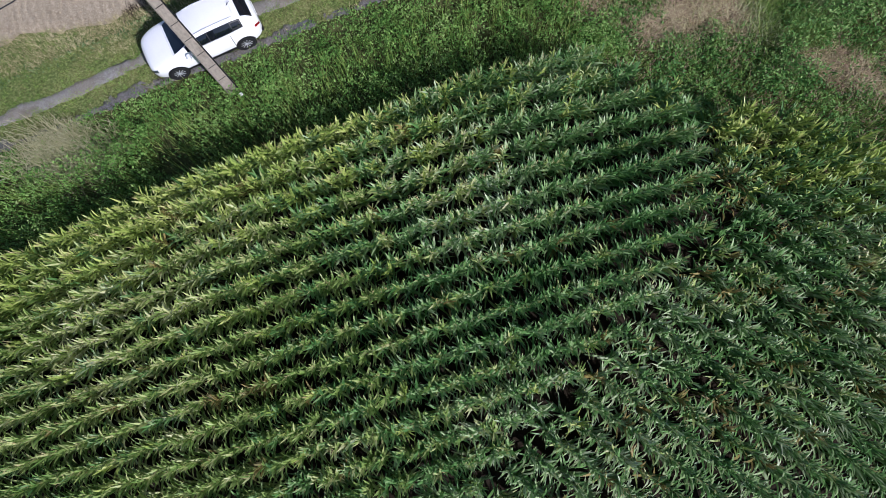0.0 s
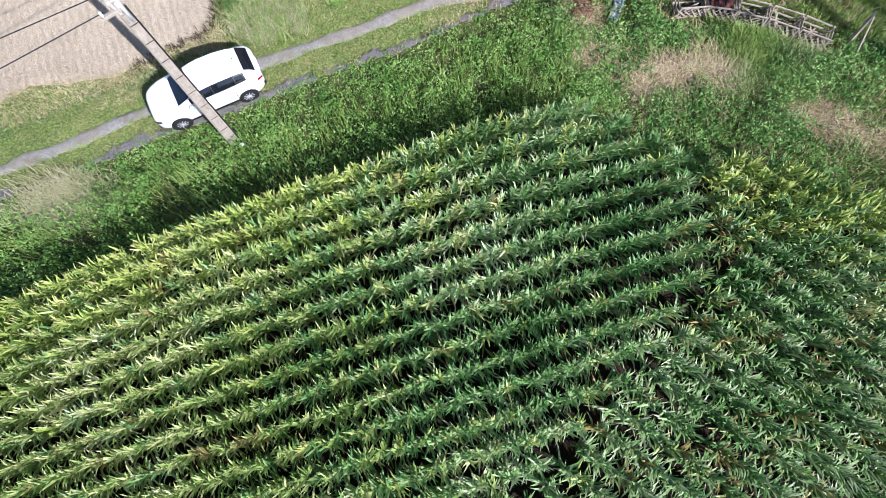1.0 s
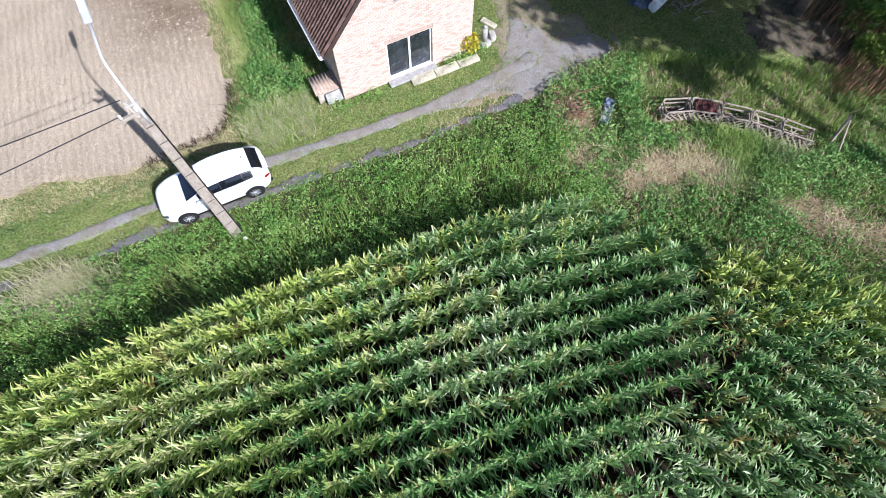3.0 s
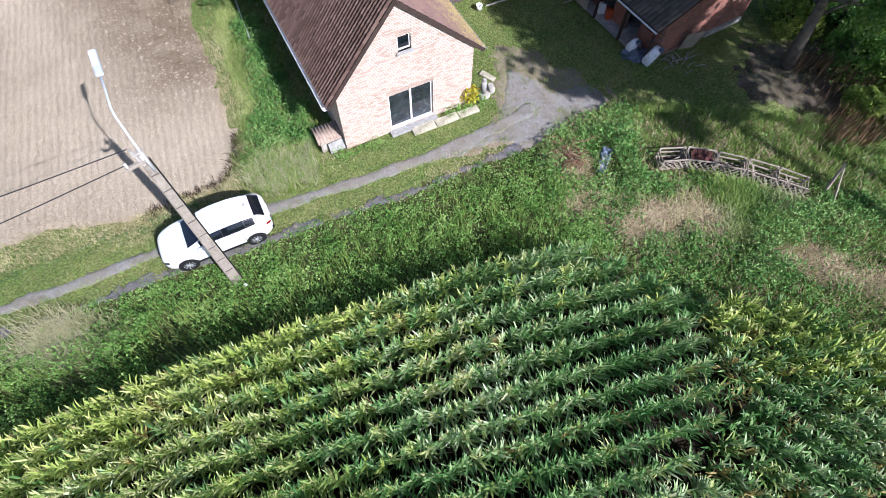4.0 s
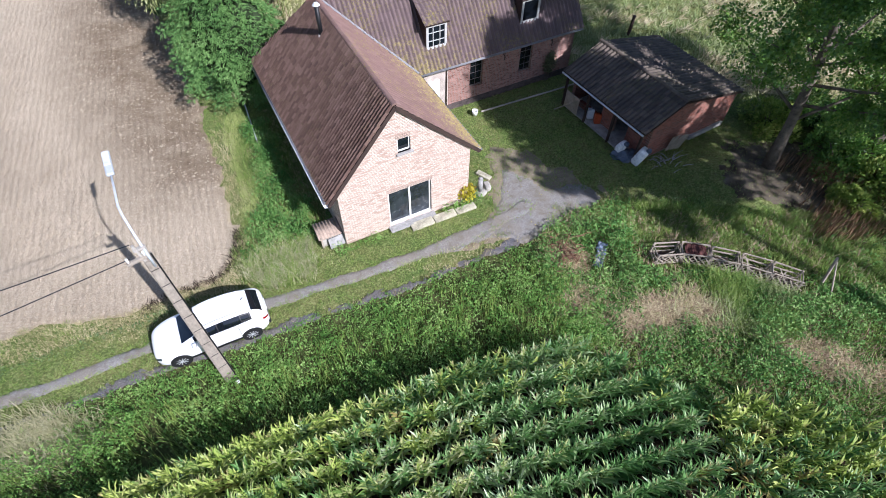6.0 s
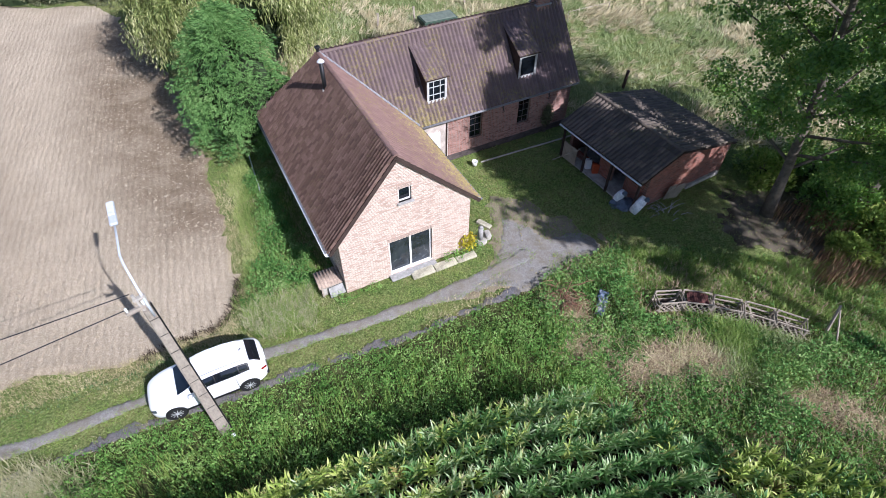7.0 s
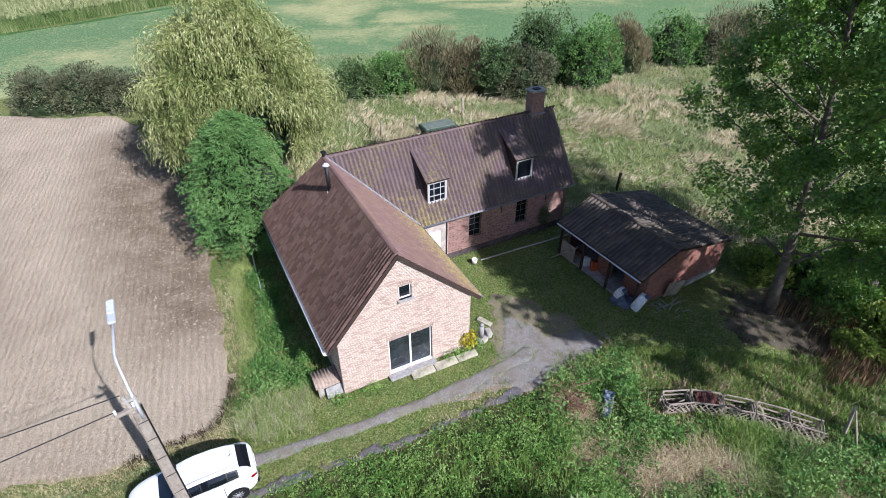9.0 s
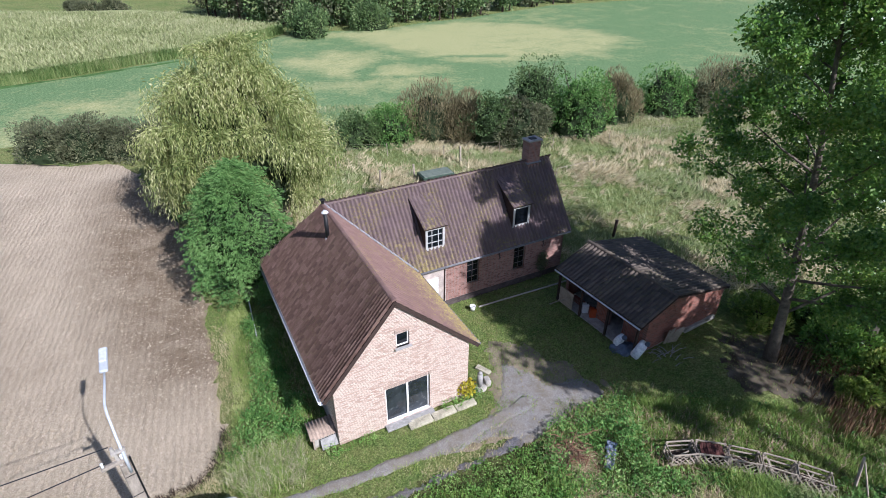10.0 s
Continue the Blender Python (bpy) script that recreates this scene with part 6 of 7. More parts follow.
    dryness = wobble(x, y, 0.6, 41) + np.where(to_area(x, y, FIELD) < 1.3, 1.3, 0) + np.where((y > 17.5) & (x > 1), -0.5, 0)
    pick = dryness > rng.normal(0.75, 0.35, x.size)
    blades("verge_grass", x[~pick], y[~pick], 0.11, 0.014, M_BLADE, "short green grass of the verges", "grass", 5, 0.06, bend=0.9, short=True)
    blades("verge_dry_grass", x[pick], y[pick], 0.14, 0.014, M_DRY, "yellowing grass along the field edge", "grass", 5, 0.06, bend=1.1, short=True)

    # tufts that come up through the gravel
    x, y = scatter(2200, 1, 7, 13.5, 18.5, lambda x, y: (sd_yard(x, y) < 0) * (wobble(x, y, 1.3, 83) + 0.4 * wobble(x, y, 4, 84) > 0.75 + 0.5 * np.clip(-sd_yard(x, y), 0, 1)))
    blades("yard_tufts", x, y, 0.12, 0.016, M_BLADE, "low grass tufts growing through the gravel", "grass", 5, 0.07, bend=1.1, short=True)
    # Dark blades added along the field edge in place of the furrow's shadow.
    x, y = scatter(2600, -11.5, -7.5, 11, 15.2, lambda x, y: (np.abs(sd_field(x, y) - 0.05) < 0.16) * 0.8)
    blades("furrow_stalks", x, y, 0.16, 0.02, M_DARKSTALK, "dark blades standing in for the shadow edge of the field furrow", "dead grass", 4, 0.07, bend=1.6)
    x, y = scatter(2600, 1, 20, 15.5, 27, lambda x, y: free(x, y) * np.where(sd_yard(x, y) < 0, 0.2, 0.8))
    c = np.stack([x, y, rng.uniform(0.03, 0.09, x.size)], -1)
    tagged(leaves("fallen_leaves", c, 0.075, 0.05, M_FALLEN, up=3.0), "scattered yellow and pale fallen leaves", "leaves", kind="stuff")
    x, y = scatter(60000, -22, 5, 3, 18, lambda x, y: (np.abs(sd_track(x, y)) < rng.exponential(0.06, x.size)) * 1.0)
    blades("track_edge_grass", x, y, 0.07, 0.014, M_BLADE, "short grass creeping over the track", "grass", 4, 0.05, bend=1.4)
    x, y = scatter(60000, -22, 4, 2, 15.5, lambda x, y: (to_line(x, y, RUT) < 0.32) * np.clip(0.3 + 0.4 * wobble(x, y, 2.5, 47), 0, 1) * 0.25)
    half = rng.uniform(0, 1, x.size) < 0.5
    blades("rut_weeds", x[half], y[half], 0.16, 0.016, M_DARKSTALK, "dark withered weeds in the rut", "weeds", 3, 0.06, bend=1.2)
    blades("rut_grass", x[~half], y[~half], 0.13, 0.016, M_DRY, "pale withered grass in the rut", "grass", 3, 0.06, bend=1.2)
    # Weeds in the darker hedge leaf, whose colour carries the shadow in the ditch.
    x, y = scatter(40000, -26, -8, 2, 12.5, lambda x, y: (to_line(x, y, DITCH) < 0.17 + 0.1 * wobble(x, y, 2.4, 48)) * 1.0)
    tagged(leaves("ditch_weeds", np.stack([x, y, rng.uniform(0.02, 0.42, x.size)], -1), 0.1, 0.045, M_HEDGE, up=0.6), "strip of weeds along the field ditch, leafed dark for the ditch's shadow", "weeds", kind="stuff")
    x, y = scatter(26000, -26, -8, 2, 13, lambda x, y: (sd_field(x, y) > -0.05) * (to_area(x, y, FIELD) < 1.2) * (to_line(x, y, DITCH) > 0.2) * (sd_track(x, y) > 0.9))
    blades("field_border_grass", x, y, 0.12, 0.016, M_DRY, "bleached grass along the field border", "grass", 4, 0.07, bend=1.5, short=True)
    # overgrown strip west of the house
    strip = [(-8.1, 13.9), (-7.4, 13.5), (-6.5, 14.6), (-5.2, 15.0), (-6.2, 17.0), (-9.2, 22.5), (-10.1, 22.6), (-8.9, 19.2), (-7.9, 16.8)]
    x0, y0 = scatter(2200, -11.5, -4, 12, 24, lambda x, y: (to_area(x, y, strip) < 0.25 * wobble(x, y, 2, 42)) * free(x, y))
    c, lean = mounds(x0, y0, rng.uniform(0.14, 0.4, x0.size), rng.uniform(0.15, 0.7, x0.size), 330)
    tagged(leaves("house_weed_clumps", c, 0.105, 0.05, M_BRAMBLE, lean=lean, up=0.6), "lush weed clumps beside the house wing", "weeds", kind="stuff")
    x, y = scatter(12000, -11.5, -4, 12, 24, lambda x, y: (to_area(x, y, strip) < 0.25 * wobble(x, y, 2, 42)) * free(x, y))
    hz = np.abs(0.5 + 0.3 * wobble(x, y, 1.2, 43)) * rng.uniform(0.2, 1.1, x.size)
    tagged(leaves("house_weeds", np.stack([x, y, hz], -1), 0.105, 0.05, M_BRAMBLE, up=1.0, drop=0.2), "tall green weeds beside the house wing", "weeds", kind="stuff")
    x, y = scatter(1800, -10, -4, 12, 22, lambda x, y: (to_area(x, y, strip) < 0.5) * free(x, y))
    blades("house_tall_grass", x, y, 0.4, 0.014, M_BLADE, "tall grass beside the house wing", "grass", 4, 0.08, bend=0.9)
    pale = [(-8.0, 12.6), (-6.9, 12.2), (-5.2, 12.2), (-4.9, 13.6), (-5.8, 14.6), (-7.4, 14.0)]
    x, y = scatter(5200, -9, -4, 11, 15.5, lambda x, y: (to_area(x, y, pale) < 0.3 * wobble(x, y, 2, 67)) * free(x, y) * (sd_track(x, y) > 0.3))
    half = rng.uniform(0, 1, x.size) < 0.5
    blades("pale_long_grass", x[half], y[half], 0.4, 0.02, M_MEADOWDRY, "pale long grass below the gable corner", "grass", 4, 0.08, bend=1.3)
    blades("green_long_grass", x[~half], y[~half], 0.42, 0.02, M_BLADE, "long green grass below the gable corner", "grass", 4, 0.08, bend=1.3)
    margin = [(-11.5, 23.2), (-10.4, 22.9), (-9.2, 19.4), (-8.2, 16.9), (-8.0, 14.8), (-8.6, 14.9), (-8.9, 17.0), (-10.2, 19.8)]
    x, y = scatter(9000, -12.5, -7, 14, 24, lambda x, y: (to_area(x, y, margin) < 0.15 * wobble(x, y, 2, 68)) * (sd_field(x, y) > 0))
    blades("margin_grass", x, y, 0.2, 0.018, M_VERGE, "yellow-green grass between the field and the weeds", "grass", 5, 0.07, bend=1.0, short=True)
    # wall-foot weeds
    x, y = scatter(40000, -5, 2.5, 13.5, 18, lambda x, y: (np.abs(to_area(x, y, HOUSE_AREA) - 0.22) < 0.2 + 0.08 * wobble(x, y, 3, 44)) * (y < 17.6) * 0.35 * (~((to_line(x, y, [(-2.2, 15.2), (-0.3, 16.2)]) < 0.5))))
    tagged(leaves("wall_weeds", np.stack([x, y, rng.uniform(0.03, 0.3, x.size)], -1), 0.10, 0.05, M_WEED, up=0.8), "green weeds along the wall foot", "weeds", kind="stuff")
    # straw and clods on the harvested field
    x, y = scatter(48000, -34, -8, 6, 43, lambda x, y: (sd_field(x, y) < -0.2) * np.exp(-(y - 8) / 24) * np.clip(0.55 + 0.3 * wobble(x, y, 0.7, 69), 0.1, 1))
    across = 0.917 * x + 0.4 * y + 0.12 * wobble(x, y, 0.5, 70)
    shift = np.round(across / 0.34) * 0.34 - across + rng.normal(0, 0.045, x.size)
    x, y = x + 0.917 * shift, y + 0.4 * shift
    blades("field_stubble", x, y, 0.06, 0.016, M_STRAW, "short pale stubble in drill rows on the field", "stubble", 2, 0.05, z=0.03, bend=1.5, short=True)
    x, y = scatter(15000, -30, -8, 6, 36, lambda x, y: (sd_field(x, y) < -0.1) * np.exp(-(y - 8) / 22))
    n = len(x)
    o = np.array([(1, 0, 0), (0, 1, 0), (-1, 0, 0), (0, -1, 0), (0, 0, 0.8)])
    co = np.stack([x, y, np.full(n, 0.03)], -1)[:, None] + o[None] * (rng.uniform(0.02, 0.075, (n, 1, 1)) * rng.uniform(0.6, 1.4, (n, 5, 1)))
    tri = np.array([(0, 1, 4), (1, 2, 4), (2, 3, 4), (3, 0, 4)])
    tagged(raw("clods", co.reshape(-1, 3), (tri[None] + (np.arange(n) * 5)[:, None, None]).reshape(-1, 3), M_SOIL), "loose clods of earth on the field", "clods", kind="stuff")
    # meadow behind the house
    x, y = scatter(27000, -14, 40, 24, 60, lambda x, y: free(x, y) * (to_area(x, y, FIELD) > 0.5) * ((0.888 * (y - 14.41) - 0.46 * (x + 3.93) > 10.4) | (0.888 * (x + 3.93) + 0.46 * (y - 14.41) > 16.3)) * (y > 24.5))
    d = wobble(x, y, 0.45, 45) + 0.4 * wobble(x, y, 1.5, 46)
    pick = d > rng.normal(-0.1, 0.4, x.size)
    blades("meadow_grass", x[~pick], y[~pick], 0.3, 0.045, M_MEADOWGREEN, "long green meadow grass", "grass", 4, 0.16, bend=1.5, short=True)
    blades("meadow_dry_grass", x[pick], y[pick], 0.34, 0.042, M_MEADOWDRY, "tall bleached meadow grass", "grass", 4, 0.16, bend=1.6, short=True)
    x, y = scatter(7000, -12, 34, 25, 52, lambda x, y: free(x, y) * (to_area(x, y, FIELD) > 1) * ((0.888 * (y - 14.41) - 0.46 * (x + 3.93) > 11.2) | (0.888 * (x + 3.93) + 0.46 * (y - 14.41) > 16.8)) * np.clip(0.5 + 0.5 * wobble(x, y, 0.45, 45), 0.05, 1))
    wind = 0.6 + 0.9 * wobble(x, y, 0.25, 71)
    for name, mat, sel, lab in (("dry_tussocks", M_TUSSOCK, wobble(x, y, 0.6, 72) > -0.35, "bleached leaning grass tussocks in the meadow"), ("green_tussocks", M_MEADOWGREEN, wobble(x, y, 0.6, 72) <= -0.35, "green leaning grass tussocks in the meadow")):
        per, n = 16, int(sel.sum())
        bx, by, w = (np.repeat(v[sel], per) for v in (x, y, wind))
        a = w + rng.normal(0, 0.55, n * per)
        r = rng.uniform(0, 0.28, n * per)
        c = np.stack([bx + r * np.cos(a + 2), by + r * np.sin(a + 2), np.full(n * per, 0.02)], -1)
        tagged(leaves(name, c, 0.62, 0.045, mat, lean=np.stack([np.cos(a), np.sin(a), rng.uniform(0.2, 0.9, n * per)], -1)), lab, "grass", kind="stuff")
    # creeper with yellow leaves at the gable corner
    k = thing("yellow_shrub", pose(1.22, 17.02, 0), "small yellow-leaved shrub at the gable corner", "shrub")
    stems = bmesh.new()
    for i in range(9):
        a = 0.7 * i
        tube(stems, [(0, 0, 0), (0.15 * math.cos(a), 0.15 * math.sin(a), 0.4), (0.3 * math.cos(a), 0.3 * math.sin(a), 0.85)], [0.012, 0.01, 0.005], 5)
    part("stem", stems, M_BARK, k)
    c = unit(420) * np.array([0.42, 0.42, 0.5]) * rng.uniform(0.4, 1, (420, 1)) + np.array([0, 0, 0.58])
    leaves("crown", c, 0.13, 0.09, M_YELLOW, k, up=0.5)


def wall_climber():
    k = thing("wall_climber", HOUSE @ pose(14.25, V0 - 0.12, 0), "dark climbing shrub against the old brick wall", "climber")
    stems = bmesh.new()
    for i in range(5):
        tube(stems, [(0.05 * i - 0.1, 0, 0), (0.09 * i - 0.2, 0.04, 0.8), (0.14 * i - 0.3, 0.06, 1.7)], [0.02, 0.015, 0.006], 5)
    part("stem", stems, M_BARK, k)
    c = unit(520) * np.array([0.42, 0.14, 0.75]) * rng.uniform(0.3, 1, (520, 1)) + np.array([0, -0.05, 1.15])
    leaves("crown", c, 0.13, 0.08, M_DARKBUSH, k, up=0.3)


# ---- trees ----
def branch_tree(t, height, radius, limbs, lean=(0, 0), first=0.3, seed=0, reach=0.4, droop=0.0):
    """A tapered trunk and its limbs, each one mesh; returns the limbs' points."""
    r = random.Random(seed)
    pts = [Vector((lean[0] * f ** 1.3 + 0.12 * math.sin(5 * f + seed), lean[1] * f ** 1.3 + 0.1 * math.cos(4 * f + seed), height * f)) for f in np.linspace(0, 1, 9)]
    part("trunk", tube(bmesh.new(), [p - Vector((0, 0, 0.15)) if i == 0 else p for i, p in enumerate(pts)], [max(0.03, radius * (1 - 0.93 * (i / 8) ** 0.8) * (1.25 if i == 0 else 1)) for i in range(9)], 12), M_BARK, t, smooth=True)
    tips = []
    for k in range(limbs):
        f = first + (1 - first) * (k + r.random()) / limbs
        i = min(int(f * 8), 7)
        p = pts[i].lerp(pts[i + 1], f * 8 - i)
        a = k * 2.4 + r.uniform(-0.4, 0.4)
        ln = reach * height * (1.05 - f) ** 0.6 * r.uniform(0.7, 1.15)
        d = Vector((math.cos(a), math.sin(a), r.uniform(0.35, 0.9) - droop))
        q = [p, p + d * ln * 0.35, p + Vector((d.x, d.y, d.z * 1.1)) * ln * 0.7, p + Vector((d.x, d.y, d.z * (1.0 - droop))) * ln]
        rr = radius * 0.24 * (1.1 - f)
        part("limb", tube(bmesh.new(), q, [rr + 0.02, rr * 0.7 + 0.015, rr * 0.4 + 0.01, 0.012], 6), M_BARK, t, smooth=True)
        tips.append(q)
    return pts, tips


def clumps(tips, pts, per, size, n, seed=0, flat=0.8):
    """Leaf places gathered into uneven clumps round the limbs."""
    r = np.random.default_rng(seed)
    cs = []
    for q in tips:
        for _ in range(per):
            f = r.uniform(0.35, 1.05)
            i = min(int(f * 3), 2)
            p = q[i].lerp(q[i + 1], f * 3 - i)
            cs.append(np.array(p) + r.normal(0, size * 0.55, 3))
    for p in pts[-2:]:
        for _ in range(per):
            cs.append(np.array(p) + r.normal(0, size * 0.6, 3))
    cs = np.array(cs)
    pick = r.integers(0, len(cs), n)
    sc = r.uniform(0.5, 1.3, len(cs))[pick]
    v = r.normal(size=(n, 3))
    v /= np.linalg.norm(v, axis=1, keepdims=True)
    return cs[pick] + v * (size * sc * r.uniform(0.25, 1, n) ** 0.5)[:, None] * np.array([1, 1, flat])


def poplar(x, y, h, lean, seed, n, reach=0.3, first=0.22, leaf=0.16):
    t = thing("poplar_tree", pose(x, y, 0), "tall poplar with airy green crown and grey trunk", "tree", "poplars by the yard")
    pts, tips = branch_tree(t, h, 0.27, 42, lean, first, seed, reach)
    leaves("crown", clumps(tips, pts, 13, 0.66, n, seed), leaf, leaf * 0.8, M_POPLAR, t, up=0.4)
    return t


def shade_core(t, sx, sy, sz, z0, seed):
    """A solid core that blocks sight through a crown, coloured as its inner shade."""
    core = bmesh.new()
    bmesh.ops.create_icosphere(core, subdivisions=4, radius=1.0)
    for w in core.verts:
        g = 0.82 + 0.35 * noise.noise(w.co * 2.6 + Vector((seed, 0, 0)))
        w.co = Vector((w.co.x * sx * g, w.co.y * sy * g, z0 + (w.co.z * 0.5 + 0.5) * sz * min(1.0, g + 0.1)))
    part("shade_core", core, M_INNER, t)


def willow():
    t = thing("willow_tree", pose(-12.9, 33.8, 0), "large weeping willow with pale yellow-green hanging twigs", "tree")
    pts, tips = branch_tree(t, 8.2, 0.5, 20, (0.6, 0.2), 0.25, 3, 0.5)
    r = np.random.default_rng(5)
    # tiers of mounds, each an umbrella of hanging twigs
    mounds = []
    for z, ring, count in ((11.6, 0.4, 2), (11.0, 1.2, 5), (9.9, 2.1, 8), (8.6, 3.0, 11), (7.3, 3.9, 13), (6.1, 4.5, 15), (4.9, 4.2, 12), (3.8, 3.6, 9), (3.0, 4.5, 11), (9.4, 0.8, 3), (8.0, 1.9, 7), (6.7, 2.8, 8)):
        for k in range(count):
            a = 6.283 * (k + r.uniform(-0.35, 0.35)) / count
            q = ring * r.uniform(0.8, 1.16)
            mounds.append((q * math.cos(a) * 1.02, q * math.sin(a) * 0.95, z + r.uniform(-0.5, 0.4), r.uniform(0.9, 1.55)))
    c, lean = [], []
    for mx, my, mz, mr in mounds:
        out0 = np.array([mx, my, 0]) / max(math.hypot(mx, my), 0.6)
        for s in range(int(100 * mr)):
            a = r.uniform(0, 6.283)
            out = np.array([math.cos(a), math.sin(a), 0]) + 0.7 * out0
            reach, ln = mr * r.uniform(0.2, 1.0), r.uniform(0.8, 2.3)
            m = int(ln / 0.18) + 2
            f = np.linspace(0, 1, m)
            p = np.array([mx, my, mz]) + r.normal(0, 0.12, 3) + out * (reach * np.minimum(1, 2.2 * f) ** 0.7)[:, None]
            p[:, 2] += 0.35 * np.sin(np.minimum(1, 2.2 * f) * 2.2) * mr - ln * np.clip(f - 0.18, 0, 1) ** 1.1
            p += r.normal(0, 0.035, (m, 3))
            d = np.gradient(p, axis=0)
            ok = p[:, 2] > 0.4
            c.append(p[ok]), lean.append(d[ok] / np.linalg.norm(d[ok], axis=1, keepdims=True))
    c, lean = np.concatenate(c), np.concatenate(lean)
    leaves("crown", c, 0.27, 0.056, M_WILLOW, t, lean=lean)
    shade_core(t, 3.9, 3.8, 7.4, 1.4, 33)


def conifer():
    t = thing("conifer_tree", pose(-10.55, 25.3, 0), "broad dense green cypress beside the house", "tree")
    part("trunk", tube(bmesh.new(), [(0, 0, -0.1), (0, 0, 3), (0.1, 0, 6.4)], [0.3, 0.2, 0.04], 10), M_BARK, t, smooth=True)
    r = np.random.default_rng(9)
    n = 560
    a, f = r.uniform(0, 6.283, n), r.uniform(0, 1, n) ** 0.85
    z = 0.3 + 7.5 * f
    rad = 2.8 * np.clip((1 - f) / 0.66, 0, 1) ** 0.4 * (0.72 + 0.28 * np.clip(f / 0.32, 0, 1))
    rad *= 1 + 0.11 * np.sin(3 * a + 6 * f) + 0.09 * np.sin(5 * a - 11 * f + 1) + r.normal(0, 0.12, n)
    c, lean = [], []
    for i in range(n):
        # a flat fan of sprays that droops at its tip
        m = 175
        yaw = a[i] + r.normal(0, 0.2)
        d = np.array([math.cos(yaw), math.sin(yaw), r.uniform(-0.35, 0.1) + 0.9 * max(0, f[i] - 0.6)])
        d /= np.linalg.norm(d)
        side = np.array([-math.sin(yaw), math.cos(yaw), r.normal(0, 0.15)])
        ln, wd = r.uniform(0.9, 1.5), r.uniform(0.3, 0.5)
        tip = np.array([math.cos(a[i]) * rad[i], math.sin(a[i]) * rad[i], z[i]])
        rib = r.integers(0, 9, m)
        u = np.clip(rib / 9 + r.uniform(0, 0.1, m), 0, 1)
        out = r.uniform(0, 1, m) ** 0.7 * np.where(rib % 2, 1, -1)
        w = wd * np.sin(np.clip(u * 1.2 + 0.1, 0, 1) * math.pi) ** 0.7
        p = tip - d * (u * ln - 0.3 * np.abs(out) * w)[:, None] + side * (out * w)[:, None] - np.array([0, 0, 1]) * (0.3 * (1 - u) ** 2 + 0.35 * out * out * w)[:, None] + r.normal(0, 0.02, (m, 3))
        c.append(p)
        lean.append(d * 0.9 + side * (out * 1.1)[:, None] + np.array([0, 0, -0.25]))
    c, lean = np.concatenate(c), np.concatenate(lean)
    ok = c[:, 2] > 0.05
    shade_core(t, 2.0, 2.0, 6.0, 0.3, 31)
    leaves("crown", c[ok], 0.15, 0.029, M_CONIFER, t, lean=lean[ok], up=0.9)


def bush(name, x, y, sx, sy, sz, n, material, label, size=0.22, group="", seed=0, lump=0.35, category="bush", heart=True):
    t = thing(name, pose(x, y, 0), label, category, group)
    stems = bmesh.new()
    r = np.random.default_rng(60 + seed)
    for i in range(6):
        a = r.uniform(0, 6.283)
        tube(stems, [(0, 0, -0.05), (sx * 0.25 * math.cos(a), sy * 0.25 * math.sin(a), sz * 0.4), (sx * 0.55 * math.cos(a), sy * 0.55 * math.sin(a), sz * 0.8)], [0.06, 0.04, 0.012], 5)
    part("stem", stems, M_BARK, t)
    k = max(8, int(34 * max(sx, sy) / 3))
    v = r.normal(size=(k, 3))
    v[:, 2] = np.abs(v[:, 2])
    v /= np.linalg.norm(v, axis=1, keepdims=True)
    cs = v * np.array([sx, sy, sz * 0.78]) * r.uniform(0.55, 0.92, (k, 1)) + np.array([0, 0, sz * 0.1])
    pick = r.integers(0, k, n)
    u = r.normal(size=(n, 3))
    u /= np.linalg.norm(u, axis=1, keepdims=True)
    wide = r.uniform(0.7, 1.2, k)
    rr = lump * min(sx, sz) * wide[pick]
    c = cs[pick] + u * (rr * r.uniform(0.5, 1, n) ** 0.35)[:, None]
    # Solid filler behind the leaves, dark like the shade within the shrub.
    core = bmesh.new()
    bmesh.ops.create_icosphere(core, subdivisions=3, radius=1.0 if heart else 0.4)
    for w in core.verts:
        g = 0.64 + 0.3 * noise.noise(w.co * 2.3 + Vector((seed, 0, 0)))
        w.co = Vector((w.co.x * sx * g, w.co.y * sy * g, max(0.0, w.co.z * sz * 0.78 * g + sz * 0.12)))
    part("shade_core", core, M_INNER, t)
    c[:, 2] = np.abs(c[:, 2]) + 0.03
    if material is M_RUSSET:
        leaves("crown", c, size * 2.4, size * 0.22, material, t, lean=0.5 * u + np.array([0, 0, 0.9]))
    else:
        leaves("crown", c, size, size * 0.55, material, t, lean=0.8 * u + np.array([0, 0, 0.3]), up=0.5)


